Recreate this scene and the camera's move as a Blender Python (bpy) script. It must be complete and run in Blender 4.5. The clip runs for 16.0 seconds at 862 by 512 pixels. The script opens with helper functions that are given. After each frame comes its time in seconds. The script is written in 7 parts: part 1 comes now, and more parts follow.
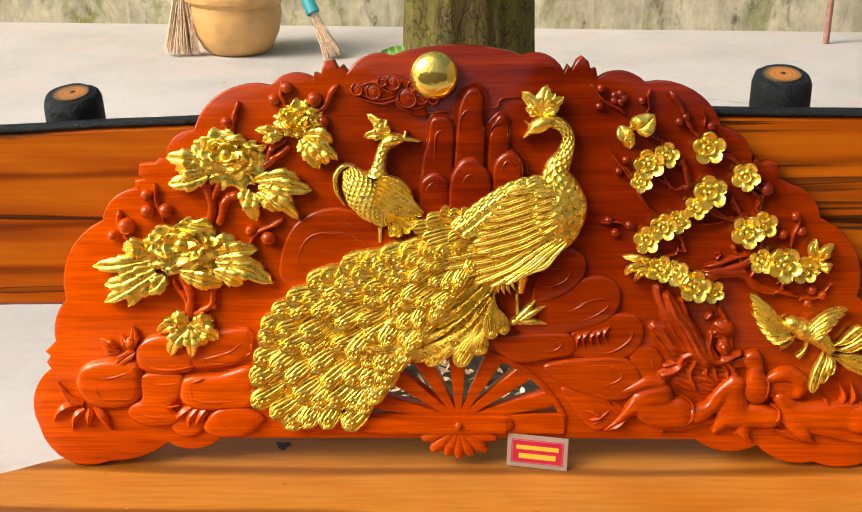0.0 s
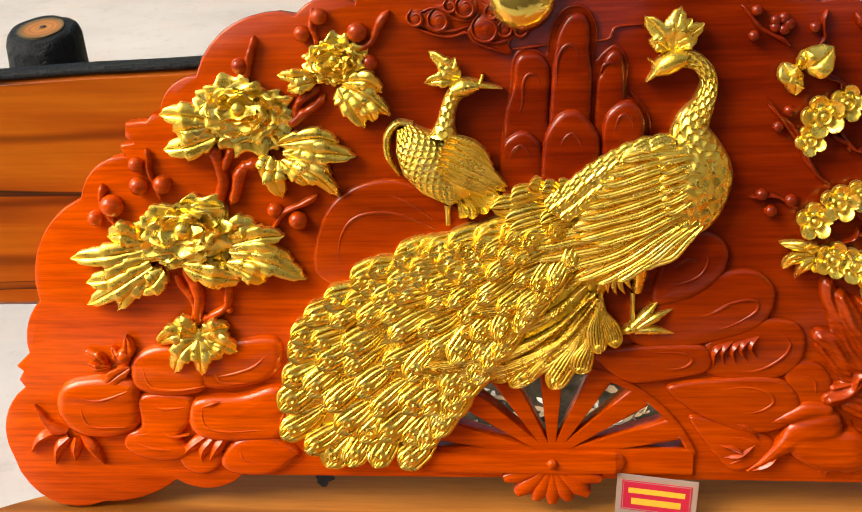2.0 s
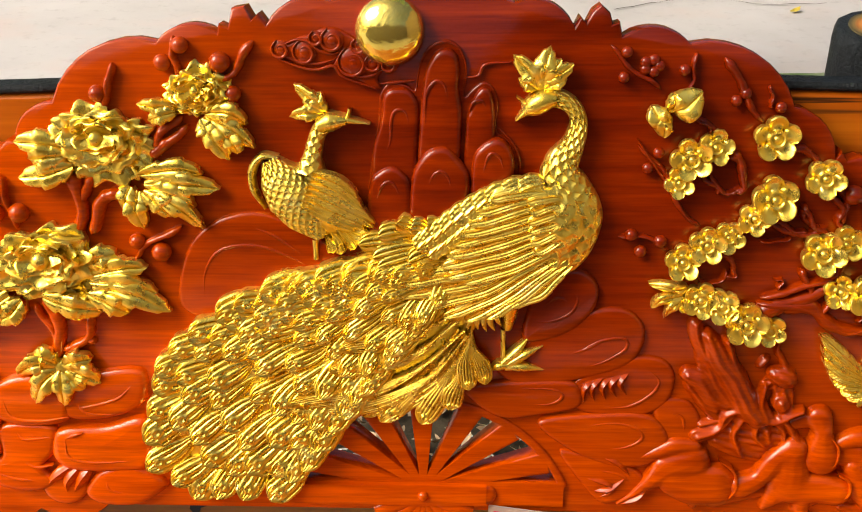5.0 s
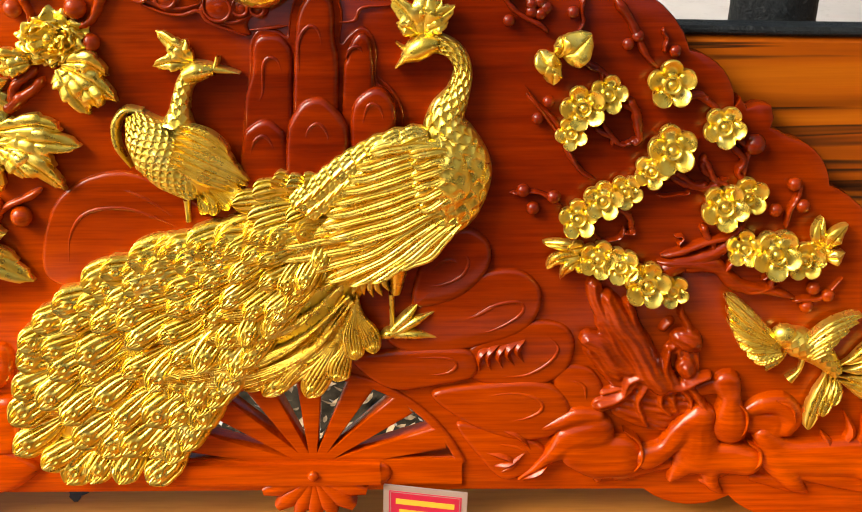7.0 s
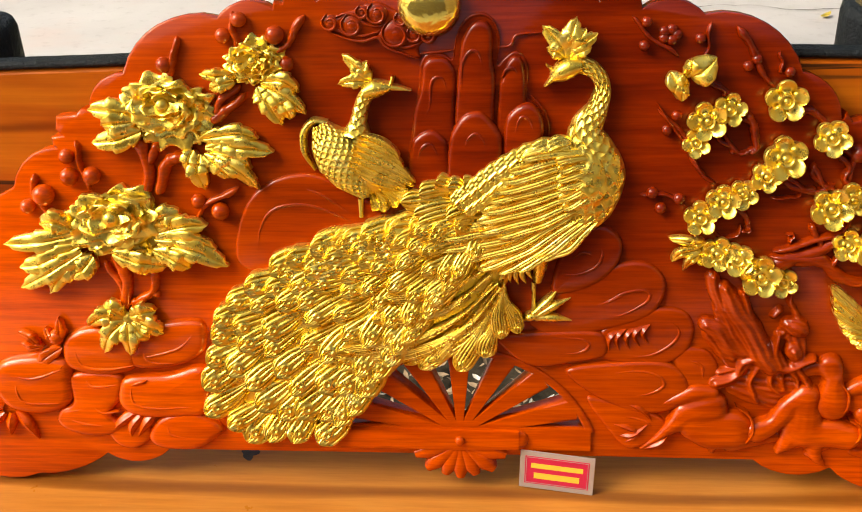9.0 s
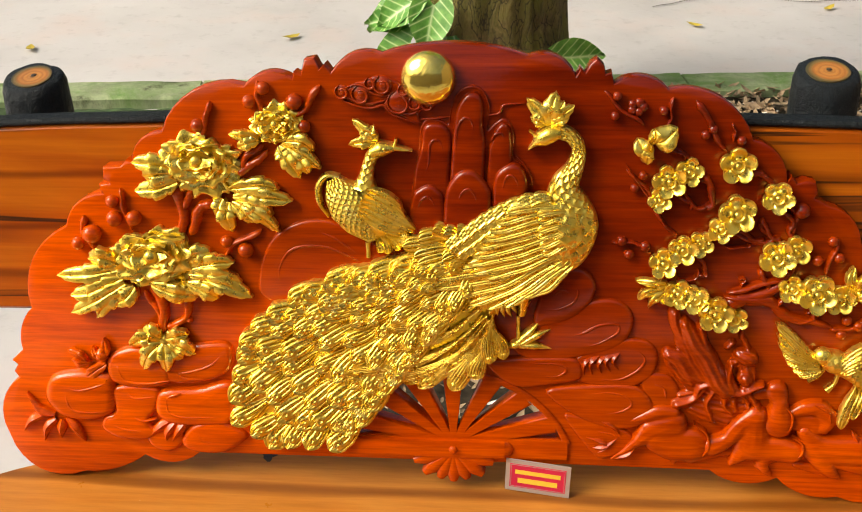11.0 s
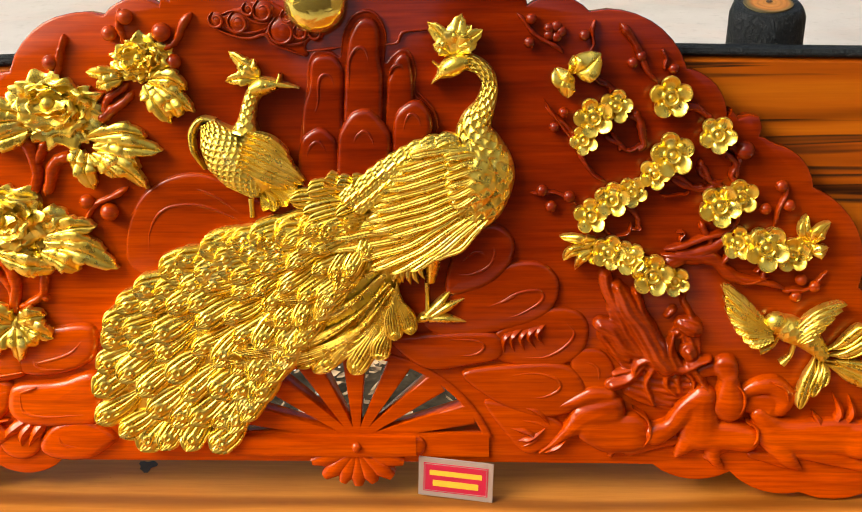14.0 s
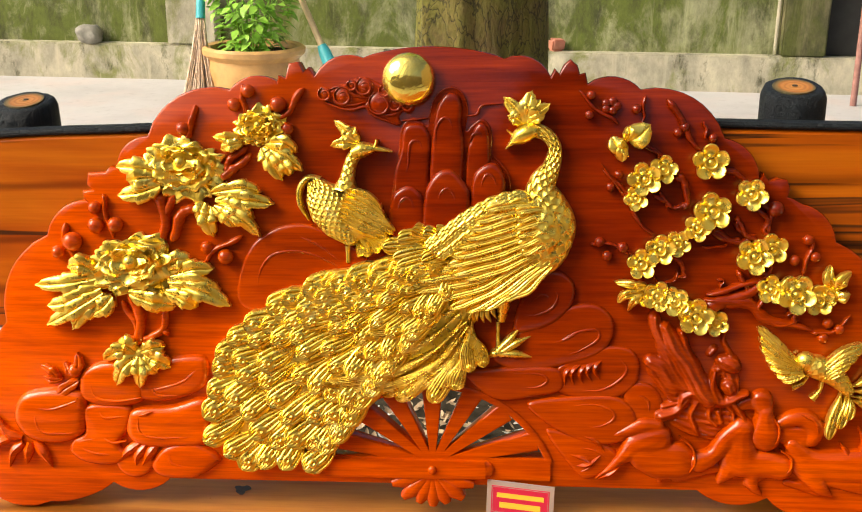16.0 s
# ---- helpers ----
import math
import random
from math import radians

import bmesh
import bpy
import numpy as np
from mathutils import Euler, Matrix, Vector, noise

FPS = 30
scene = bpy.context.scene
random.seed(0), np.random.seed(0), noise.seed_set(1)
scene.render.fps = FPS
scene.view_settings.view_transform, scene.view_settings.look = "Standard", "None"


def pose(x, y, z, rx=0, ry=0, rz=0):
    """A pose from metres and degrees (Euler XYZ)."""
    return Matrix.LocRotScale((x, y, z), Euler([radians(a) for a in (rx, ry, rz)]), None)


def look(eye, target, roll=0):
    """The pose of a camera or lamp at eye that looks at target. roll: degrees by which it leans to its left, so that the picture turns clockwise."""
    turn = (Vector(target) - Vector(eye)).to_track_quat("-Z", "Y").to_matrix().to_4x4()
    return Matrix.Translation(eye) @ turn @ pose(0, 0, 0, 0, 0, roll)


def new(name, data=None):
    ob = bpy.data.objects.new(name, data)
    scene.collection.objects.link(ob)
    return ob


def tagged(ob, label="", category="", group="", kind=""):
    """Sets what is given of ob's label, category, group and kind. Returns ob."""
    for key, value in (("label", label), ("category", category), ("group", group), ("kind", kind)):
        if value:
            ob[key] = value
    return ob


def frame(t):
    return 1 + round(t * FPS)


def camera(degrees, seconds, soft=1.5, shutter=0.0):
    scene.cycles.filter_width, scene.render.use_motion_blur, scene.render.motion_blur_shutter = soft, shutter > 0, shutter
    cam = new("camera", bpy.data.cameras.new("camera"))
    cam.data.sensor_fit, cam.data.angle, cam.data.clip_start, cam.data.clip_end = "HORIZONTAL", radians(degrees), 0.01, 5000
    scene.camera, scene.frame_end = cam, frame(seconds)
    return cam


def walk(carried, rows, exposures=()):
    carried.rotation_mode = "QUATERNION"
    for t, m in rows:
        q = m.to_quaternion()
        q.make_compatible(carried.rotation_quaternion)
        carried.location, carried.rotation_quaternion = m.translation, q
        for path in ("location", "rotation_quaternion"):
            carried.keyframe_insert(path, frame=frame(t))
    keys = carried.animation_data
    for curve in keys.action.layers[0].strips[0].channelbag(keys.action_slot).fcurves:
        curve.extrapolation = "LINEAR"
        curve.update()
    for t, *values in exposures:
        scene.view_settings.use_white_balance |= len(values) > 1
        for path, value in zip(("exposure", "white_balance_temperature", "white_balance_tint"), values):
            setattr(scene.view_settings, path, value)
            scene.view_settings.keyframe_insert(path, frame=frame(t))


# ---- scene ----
cam = camera(43.4, 16.0, soft=1.05)
# seconds, place, turn
PATH = [
    (0, -0.045, -1.4131, 1.4092, 67.795, -0.121, -0.047),
    (0.5, -0.0614, -1.3339, 1.3998, 66.925, 0.097, 0.615),
    (1, -0.0753, -1.2197, 1.3635, 66.073, 0.28, 1.095),
    (1.5, -0.0839, -1.1114, 1.3282, 65.183, 0.639, 1.496),
    (2, -0.0802, -1.0135, 1.3135, 64.11, 1.396, 2.292),
    (2.5, -0.0774, -0.9535, 1.3181, 63.219, 2.045, 2.817),
    (3, -0.0752, -0.9435, 1.3417, 62.784, 2.016, 2.559),
    (3.5, -0.0611, -0.957, 1.3557, 62.653, 1.264, 1.875),
    (4, -0.0464, -0.957, 1.3608, 62.516, 0.34, 0.988),
    (4.5, -0.0379, -0.959, 1.3624, 61.963, -0.294, 0.457),
    (5, -0.0087, -0.9522, 1.3794, 61.676, -0.731, -0.396),
    (5.2, 0.0042, -0.9502, 1.3893, 61.516, -0.865, -0.879),
    (7.3, 0.0774, -0.9128, 1.2802, 62.273, -0.95, -2.595),
    (7.5, 0.0798, -0.9138, 1.2681, 62.422, -0.681, -2.083),
    (8, 0.0431, -0.9552, 1.3017, 62.878, -0.117, -0.898),
    (8.5, -0.0047, -1.0123, 1.3294, 62.819, 0.216, 0.42),
    (8.7, -0.0125, -1.0379, 1.3439, 62.774, 0.284, 0.817),
    (10.8, 0.0131, -1.172, 1.5153, 60.182, -0.125, 2.158),
    (11, 0.0123, -1.186, 1.5354, 60.595, -0.029, 2.132),
    (11.5, 0.0066, -1.2282, 1.5668, 62.109, -0.139, 1.968),
    (12, 0.0044, -1.2409, 1.5307, 63.86, -0.285, 1.68),
    (12.5, 0.012, -1.2082, 1.4625, 65.083, -0.311, 1.404),
    (13, 0.0359, -1.1587, 1.3952, 65.573, -0.145, 1.012),
    (13.5, 0.0591, -1.1081, 1.3496, 65.435, -0.193, 0.129),
    (14, 0.0809, -1.0881, 1.3051, 65.48, -0.315, -0.215),
    (14.5, 0.0709, -1.1053, 1.284, 66.101, -0.382, -0.055),
    (15, 0.0494, -1.1642, 1.2837, 67.769, -0.493, 0.57),
    (15.5, 0.0369, -1.2288, 1.2932, 69.706, -0.55, 1.342),
    (16, 0.0285, -1.297, 1.2967, 71.446, -0.513, 1.653),
]
walk(cam, [(t, pose(*row)) for t, *row in PATH], [(0, 0.24, 6950, 11), (3.5, 0.21, 6950, 12), (8, 0.37, 6950, 11), (11.5, 0.16, 6900, 9), (14, 0.27, 6950, 11), (16, 0.36, 6950, 11)])

# ---- light ----
world = bpy.data.worlds.new("daylight")
scene.world = world
world.use_nodes = True
wn = world.node_tree
sky = wn.nodes.new("ShaderNodeTexSky")
sky.sky_type, sky.sun_disc = "NISHITA", False
sky.sun_elevation, sky.sun_rotation = radians(40), radians(-109)
sky.air_density, sky.dust_density, sky.ozone_density = 0.7, 6.0, 0.4
wn.links.new(sky.outputs[0], wn.nodes["Background"].inputs[0])
wn.nodes["Background"].inputs[1].default_value = 0.14
sun = new("sun", bpy.data.lights.new("sun", "SUN"))
sun.data.energy, sun.data.angle, sun.data.color = 2.5, radians(34), (1.0, 0.94, 0.84)
sun.matrix_world = look((-5.4, -1.85, 4.8), (0, 0, 0))


# ---- materials ----
def material(name, rough=0.5, metal=0.0, coat=0.0, spec=0.5):
    m = bpy.data.materials.new(name)
    m.use_nodes = True
    n = m.node_tree.nodes
    b = n["Principled BSDF"]
    b.inputs["Roughness"].default_value = rough
    b.inputs["Metallic"].default_value = metal
    b.inputs["Coat Weight"].default_value = coat
    b.inputs["Coat Roughness"].default_value = 0.12
    b.inputs["Specular IOR Level"].default_value = spec
    return m, m.node_tree, b


def node(t, kind, **inputs):
    n = t.nodes.new(kind)
    for k, v in inputs.items():
        n.inputs[k.replace("_", " ")].default_value = v
    return n


def ramp(t, source, stops):
    r = t.nodes.new("ShaderNodeValToRGB")
    e = r.color_ramp.elements
    while len(e) < len(stops):
        e.new(0.5)
    for el, (p, c) in zip(e, stops):
        el.position, el.color = p, (*c, 1)
    t.links.new(source, r.inputs[0])
    return r.outputs[0]


def coords(t, scale=(1, 1, 1), rot=(0, 0, 0), which="Object"):
    tc = t.nodes.new("ShaderNodeTexCoord")
    mp = t.nodes.new("ShaderNodeMapping")
    mp.inputs["Scale"].default_value = scale
    mp.inputs["Rotation"].default_value = rot
    t.links.new(tc.outputs[which], mp.inputs[0])
    return mp.outputs[0]


def noise_of(t, vec, scale, detail=4, rough=0.55, dist=0.0):
    n = node(t, "ShaderNodeTexNoise", Scale=scale, Detail=detail, Roughness=rough, Distortion=dist)
    t.links.new(vec, n.inputs["Vector"])
    return n.outputs[0]


def mix(t, fac, a, b, mode="MIX"):
    m = t.nodes.new("ShaderNodeMix")
    m.data_type, m.blend_type = "RGBA", mode
    for sock, v in ((m.inputs[0], fac), (m.inputs[6], a), (m.inputs[7], b)):
        if isinstance(v, (float, int)):
            sock.default_value = v
        elif isinstance(v, tuple):
            sock.default_value = (*v, 1)
        else:
            t.links.new(v, sock)
    return m.outputs[2]


def bump(t, b, height, strength=0.3, dist=0.002, prev=None):
    n = node(t, "ShaderNodeBump", Strength=strength, Distance=dist)
    t.links.new(height, n.inputs["Height"])
    if prev is not None:
        t.links.new(prev, n.inputs["Normal"])
    t.links.new(n.outputs[0], b.inputs["Normal"])
    return n.outputs[0]


def red_wood(name="varnished red wood"):
    """Stain sprayed from maroon in the middle of the carving to amber at its foot and ends, under a glossy varnish. The
    blend sits right of centre, which paints in the light's falloff from left to right.
    """
    m, t, b = material(name, 0.18, 0, 0.0, 0.38)
    v = coords(t, (1.2, 9, 14))
    g1 = noise_of(t, v, 2.2, 6, 0.6, 0.4)
    g2 = noise_of(t, coords(t, (4, 60, 90)), 3.0, 4, 0.6)
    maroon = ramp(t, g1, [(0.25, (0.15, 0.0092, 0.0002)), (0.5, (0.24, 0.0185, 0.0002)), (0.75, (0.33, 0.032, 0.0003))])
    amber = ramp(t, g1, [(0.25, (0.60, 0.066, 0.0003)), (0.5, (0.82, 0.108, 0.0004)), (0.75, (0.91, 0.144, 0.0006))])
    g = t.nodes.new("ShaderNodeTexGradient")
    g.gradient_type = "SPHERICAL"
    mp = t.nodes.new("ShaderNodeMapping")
    # centre moved right, so the weaker light there is painted into the stain
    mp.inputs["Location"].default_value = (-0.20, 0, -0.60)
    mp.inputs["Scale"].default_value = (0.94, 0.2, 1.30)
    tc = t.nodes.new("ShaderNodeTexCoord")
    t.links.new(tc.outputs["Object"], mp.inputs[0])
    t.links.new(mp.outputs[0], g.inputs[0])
    stain_falloff = node(t, "ShaderNodeMath")
    stain_falloff.operation = "MULTIPLY_ADD"
    stain_falloff.inputs[1].default_value = 0.35
    t.links.new(noise_of(t, coords(t), 5, 4), stain_falloff.inputs[0])
    t.links.new(g.outputs[1], stain_falloff.inputs[2])
    f = ramp(t, stain_falloff.outputs[0], [(0.36, (0, 0, 0)), (0.92, (1, 1, 1))])
    c2 = ramp(t, g2, [(0.35, (0.6, 0.46, 0.42)), (0.6, (1, 1, 1))])
    c3 = ramp(t, noise_of(t, coords(t, (1.6, 30, 34)), 2.4, 5, 0.62, 0.6), [(0.40, (0.42, 0.28, 0.22)), (0.56, (1, 1, 1))])
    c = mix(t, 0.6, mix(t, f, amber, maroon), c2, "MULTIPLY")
    t.links.new(mix(t, 0.34, c, c3, "MULTIPLY"), b.inputs["Base Color"])
    t.links.new(ramp(t, noise_of(t, coords(t), 9, 5), [(0.3, (0.10,) * 3), (0.7, (0.20,) * 3)]), b.inputs["Roughness"])
    n = bump(t, b, g2, 0.06, 0.001)
    bump(t, b, noise_of(t, coords(t), 30, 3), 0.10, 0.004, n)
    return m


def orange_wood(name, light, mid, dark, scale, streak=0.62, rough=0.35, lines=3.0):
    m, t, b = material(name, rough, 0, 0.0, 0.22)
    v = coords(t, scale)
    w = noise_of(t, v, 1.6, 5, 0.55, 1.2)
    c = ramp(t, w, [(0.2, dark), (0.42, mid), (0.58, light), (0.8, mid)])
    fine = ramp(t, noise_of(t, coords(t, (scale[0] * 3, scale[1] * 8, scale[2] * 8)), 3, 5, 0.6), [(0.3, (0.7, 0.66, 0.6)), (0.65, (1, 1, 1))])
    c = mix(t, 0.6, c, fine, "MULTIPLY")
    s = ramp(t, noise_of(t, coords(t, (scale[0] * 0.8, scale[1] * 1.6, scale[2] * 1.6)), 1.3, 3, 0.5, 2.0), [(streak, (0, 0, 0)), (streak + 0.04, (1, 1, 1)), (streak + 0.1, (0.35,) * 3)])
    c = mix(t, s, c, (0.035, 0.012, 0.004))
    wv = node(t, "ShaderNodeTexWave", Scale=lines, Distortion=5.0, Detail=3.0, Detail_Scale=1.2, Detail_Roughness=0.6)
    wv.bands_direction = "Z" if scale[2] > scale[1] else "Y"
    t.links.new(coords(t, (0.16, 1, 1)), wv.inputs["Vector"])
    grain = ramp(t, wv.outputs[0], [(0.0, (0.30, 0.20, 0.16)), (0.07, (0.62, 0.50, 0.44)), (0.20, (1, 1, 1))])
    c = mix(t, 0.7, c, grain, "MULTIPLY")
    t.links.new(c, b.inputs["Base Color"])
    bump(t, b, fine, 0.06, 0.001)
    return m


def gilding():
    m, t, b = material("gold leaf gilding", 0.4, 0.87)
    v = coords(t)
    c = ramp(t, noise_of(t, v, 55, 5, 0.6), [(0.3, (0.86, 0.59, 0.060)), (0.55, (0.97, 0.73, 0.11)), (0.75, (1.0, 0.83, 0.23))])
    worn = ramp(t, noise_of(t, v, 190, 5, 0.7, 0.6), [(0.56, (0, 0, 0)), (0.70, (0.5,) * 3)])
    c = mix(t, worn, c, (0.42, 0.19, 0.015))
    t.links.new(c, b.inputs["Base Color"])
    t.links.new(ramp(t, noise_of(t, v, 90, 4), [(0.3, (0.22,) * 3), (0.7, (0.37,) * 3)]), b.inputs["Roughness"])
    n1 = bump(t, b, noise_of(t, v, 380, 3, 0.5), 0.14, 0.0012)
    bump(t, b, noise_of(t, v, 60, 2, 0.5), 0.09, 0.004, n1)
    return m


def seat_wood():
    """Honey lacquer over broad sweeping figure, with thin dark growth lines, scuffs and dust."""
    m, t, b = material("worn honey-orange slab wood", 0.40, 0, 0.0, 0.3)
    v = coords(t, (0.75, 3.2, 3.2), (0, 0, radians(4)))
    broad = noise_of(t, v, 1.5, 4, 0.5, 0.8)
    c = ramp(t, broad, [(0.28, (0.295, 0.086, 0.008)), (0.45, (0.459, 0.152, 0.015)), (0.58, (0.508, 0.209, 0.033)), (0.75, (0.410, 0.119, 0.010))])
    wv = node(t, "ShaderNodeTexWave", Scale=1.9, Distortion=7.0, Detail=4.0, Detail_Scale=0.8, Detail_Roughness=0.55)
    wv.bands_direction = "Y"
    t.links.new(coords(t, (0.22, 1.6, 1), (0, 0, radians(5))), wv.inputs["Vector"])
    lines = ramp(t, wv.outputs[0], [(0.0, (0.34, 0.24, 0.16)), (0.05, (0.6, 0.5, 0.4)), (0.13, (1, 1, 1))])
    c = mix(t, 0.8, c, lines, "MULTIPLY")
    fine = ramp(t, noise_of(t, coords(t, (3, 40, 40), (0, 0, radians(4))), 3, 5, 0.65), [(0.32, (0.72, 0.66, 0.58)), (0.6, (1, 1, 1))])
    c = mix(t, 0.7, c, fine, "MULTIPLY")
    dust = ramp(t, noise_of(t, coords(t, (14, 30, 20)), 2.0, 4, 0.7), [(0.735, (0, 0, 0)), (0.76, (0.8,) * 3)])
    c = mix(t, dust, c, (0.66, 0.52, 0.36))
    t.links.new(c, b.inputs["Base Color"])
    t.links.new(ramp(t, noise_of(t, coords(t), 6, 6, 0.65), [(0.35, (0.26,) * 3), (0.65, (0.5,) * 3)]), b.inputs["Roughness"])
    bump(t, b, fine, 0.08, 0.001)
    return m


def patchy_gold():
    """Burnished leaf laid in small squares that catch the light differently."""
    m, t, b = material("burnished gold leaf", 0.14, 0.9)
    v = coords(t)
    vo = node(t, "ShaderNodeTexVoronoi", Scale=130.0)
    vo.distance = "CHEBYCHEV"
    t.links.new(v, vo.inputs["Vector"])
    c = mix(t, noise_of(t, v, 70, 4), (0.84, 0.60, 0.06), (1.0, 0.84, 0.24))
    t.links.new(c, b.inputs["Base Color"])
    n = bump(t, b, noise_of(t, v, 42, 3, 0.5, 0.5), 0.5, 0.004)
    bump(t, b, vo.outputs["Color"], 0.10, 0.002, n)
    return m


def ringed_wood():
    """A sawn log end: growth rings, darker and greener towards the bark."""
    m, t, b = material("cut log end wood", 0.45)
    mp = t.nodes.new("ShaderNodeMapping")
    mp.inputs["Location"].default_value = (-0.53, -0.48, 0)
    mp.inputs["Scale"].default_value = (1, 1, 0)
    tc = t.nodes.new("ShaderNodeTexCoord")
    t.links.new(tc.outputs["Generated"], mp.inputs[0])
    wv = node(t, "ShaderNodeTexWave", Scale=2.6, Distortion=2.2, Detail=3.0, Detail_Scale=1.5)
    wv.wave_type, wv.rings_direction = "RINGS", "Z"
    t.links.new(mp.outputs[0], wv.inputs["Vector"])
    length = t.nodes.new("ShaderNodeVectorMath")
    length.operation = "LENGTH"
    t.links.new(mp.outputs[0], length.inputs[0])
    c = ramp(t, length.outputs["Value"], [(0.03, (0.14, 0.06, 0.015)), (0.10, (0.50, 0.22, 0.045)), (0.36, (0.44, 0.17, 0.03)), (0.42, (0.20, 0.12, 0.03)), (0.5, (0.10, 0.085, 0.03))])
    c = mix(t, 0.45, c, ramp(t, wv.outputs[0], [(0.1, (0.55, 0.45, 0.35)), (0.6, (1, 1, 1))]), "MULTIPLY")
    c = mix(t, 0.5, c, ramp(t, noise_of(t, coords(t), 60, 5), [(0.3, (0.6, 0.55, 0.5)), (0.65, (1, 1, 1))]), "MULTIPLY")
    t.links.new(c, b.inputs["Base Color"])
    bump(t, b, wv.outputs[0], 0.15, 0.002)
    return m


def plain(name, colour, rough=0.6, var=0.25, scale=8.0, metal=0.0, bumpy=0.2, coat=0.0, dist=0.004):
    m, t, b = material(name, rough, metal, coat)
    v = coords(t)
    dark = tuple(x * (1 - var) for x in colour)
    lite = tuple(min(1.0, x * (1 + var)) for x in colour)
    c = ramp(t, noise_of(t, v, scale, 6, 0.6), [(0.3, dark), (0.5, colour), (0.7, lite)])
    t.links.new(c, b.inputs["Base Color"])
    if bumpy:
        bump(t, b, noise_of(t, v, scale * 5, 5, 0.6), bumpy, dist)
    return m


def bark(name, base, crack, green, scale, rough=0.85, depth=0.03):
    m, t, b = material(name, rough)
    v0 = coords(t, scale)
    warp = t.nodes.new("ShaderNodeVectorMath")
    warp.operation = "MULTIPLY_ADD"
    nz = node(t, "ShaderNodeTexNoise", Scale=3.0, Detail=5.0)
    t.links.new(v0, nz.inputs["Vector"])
    warp.inputs[1].default_value = (0.7, 0.7, 0.7)
    t.links.new(nz.outputs[1], warp.inputs[0])
    t.links.new(v0, warp.inputs[2])
    v = warp.outputs[0]
    n1 = noise_of(t, v, 6, 9, 0.7, 0.5)
    n2 = noise_of(t, v, 26, 6, 0.7)
    vo = node(t, "ShaderNodeTexVoronoi", Scale=9.0)
    vo.feature = "DISTANCE_TO_EDGE"
    t.links.new(v, vo.inputs["Vector"])
    c = ramp(t, n1, [(0.3, tuple(x * 0.3 for x in base)), (0.5, base), (0.72, tuple(x * 1.8 for x in base))])
    c = mix(t, 0.6, c, ramp(t, n2, [(0.35, (0.35,) * 3), (0.65, (1, 1, 1))]), "MULTIPLY")
    c = mix(t, ramp(t, noise_of(t, coords(t), 3.5, 7, 0.65), [(0.36, (0, 0, 0)), (0.60, (0.8,) * 3)]), c, green)
    c = mix(t, ramp(t, vo.outputs["Distance"], [(0.0, (0.75,) * 3), (0.02, (0.55,) * 3), (0.05, (0, 0, 0))]), c, crack)
    t.links.new(c, b.inputs["Base Color"])
    n = bump(t, b, n1, 0.8, depth)
    n = bump(t, b, n2, 0.5, depth * 0.4, n)
    bump(t, b, vo.outputs["Distance"], 0.4, depth, n)
    return m


def concrete_ground():
    m, t, b = material("pale worn concrete yard", 0.75)
    v = coords(t)
    c = ramp(t, noise_of(t, v, 0.9, 8, 0.6), [(0.3, (0.42, 0.415, 0.41)), (0.5, (0.52, 0.515, 0.51)), (0.7, (0.59, 0.585, 0.58))])
    pink = ramp(t, noise_of(t, v, 2.3, 5), [(0.5, (0, 0, 0)), (0.7, (0.45,) * 3)])
    c = mix(t, pink, c, (0.60, 0.49, 0.45))
    grime = ramp(t, noise_of(t, v, 14, 6, 0.7), [(0.55, (1, 1, 1)), (0.75, (0.72,) * 3)])
    c = mix(t, 0.7, c, grime, "MULTIPLY")
    green = ramp(t, noise_of(t, v, 1.7, 7, 0.65), [(0.62, (0, 0, 0)), (0.78, (0.35,) * 3)])
    c = mix(t, green, c, (0.30, 0.33, 0.18))
    t.links.new(c, b.inputs["Base Color"])
    bump(t, b, noise_of(t, v, 60, 6, 0.7), 0.25, 0.004)
    return m


def mossy_wall(name, stone, moss, amount, grime=0.0):
    m, t, b = material(name, 0.9)
    v = coords(t, (1.2, 1.2, 0.8))
    c = ramp(t, noise_of(t, v, 4, 9, 0.7), [(0.3, tuple(x * 0.5 for x in stone)), (0.52, stone), (0.72, tuple(min(1, x * 1.5) for x in stone))])
    f = ramp(t, noise_of(t, coords(t, (1.6, 1.6, 0.9)), 2.3, 10, 0.72, 0.5), [(0.60 - amount * 0.25, (0, 0, 0)), (0.72 - amount * 0.2, (0.95,) * 3)])
    c = mix(t, f, c, mix(t, noise_of(t, v, 22, 6, 0.7), tuple(x * 0.45 for x in moss), tuple(min(1, x * 1.6) for x in moss)))
    streak = ramp(t, noise_of(t, coords(t, (3.0, 3.0, 0.22)), 2.6, 6, 0.65), [(0.56, (0, 0, 0)), (0.68, (0.75,) * 3)])
    c = mix(t, streak, c, tuple(min(1, x * 1.3) for x in stone))
    d = ramp(t, noise_of(t, coords(t, (1.8, 1.8, 0.8)), 3, 9, 0.75), [(0.55 - 0.07 * grime, (0, 0, 0)), (0.66, (0.9,) * 3)])
    c = mix(t, d, c, (0.05, 0.055, 0.02))
    t.links.new(c, b.inputs["Base Color"])
    bump(t, b, noise_of(t, v, 40, 8, 0.7), 0.5, 0.01)
    return m


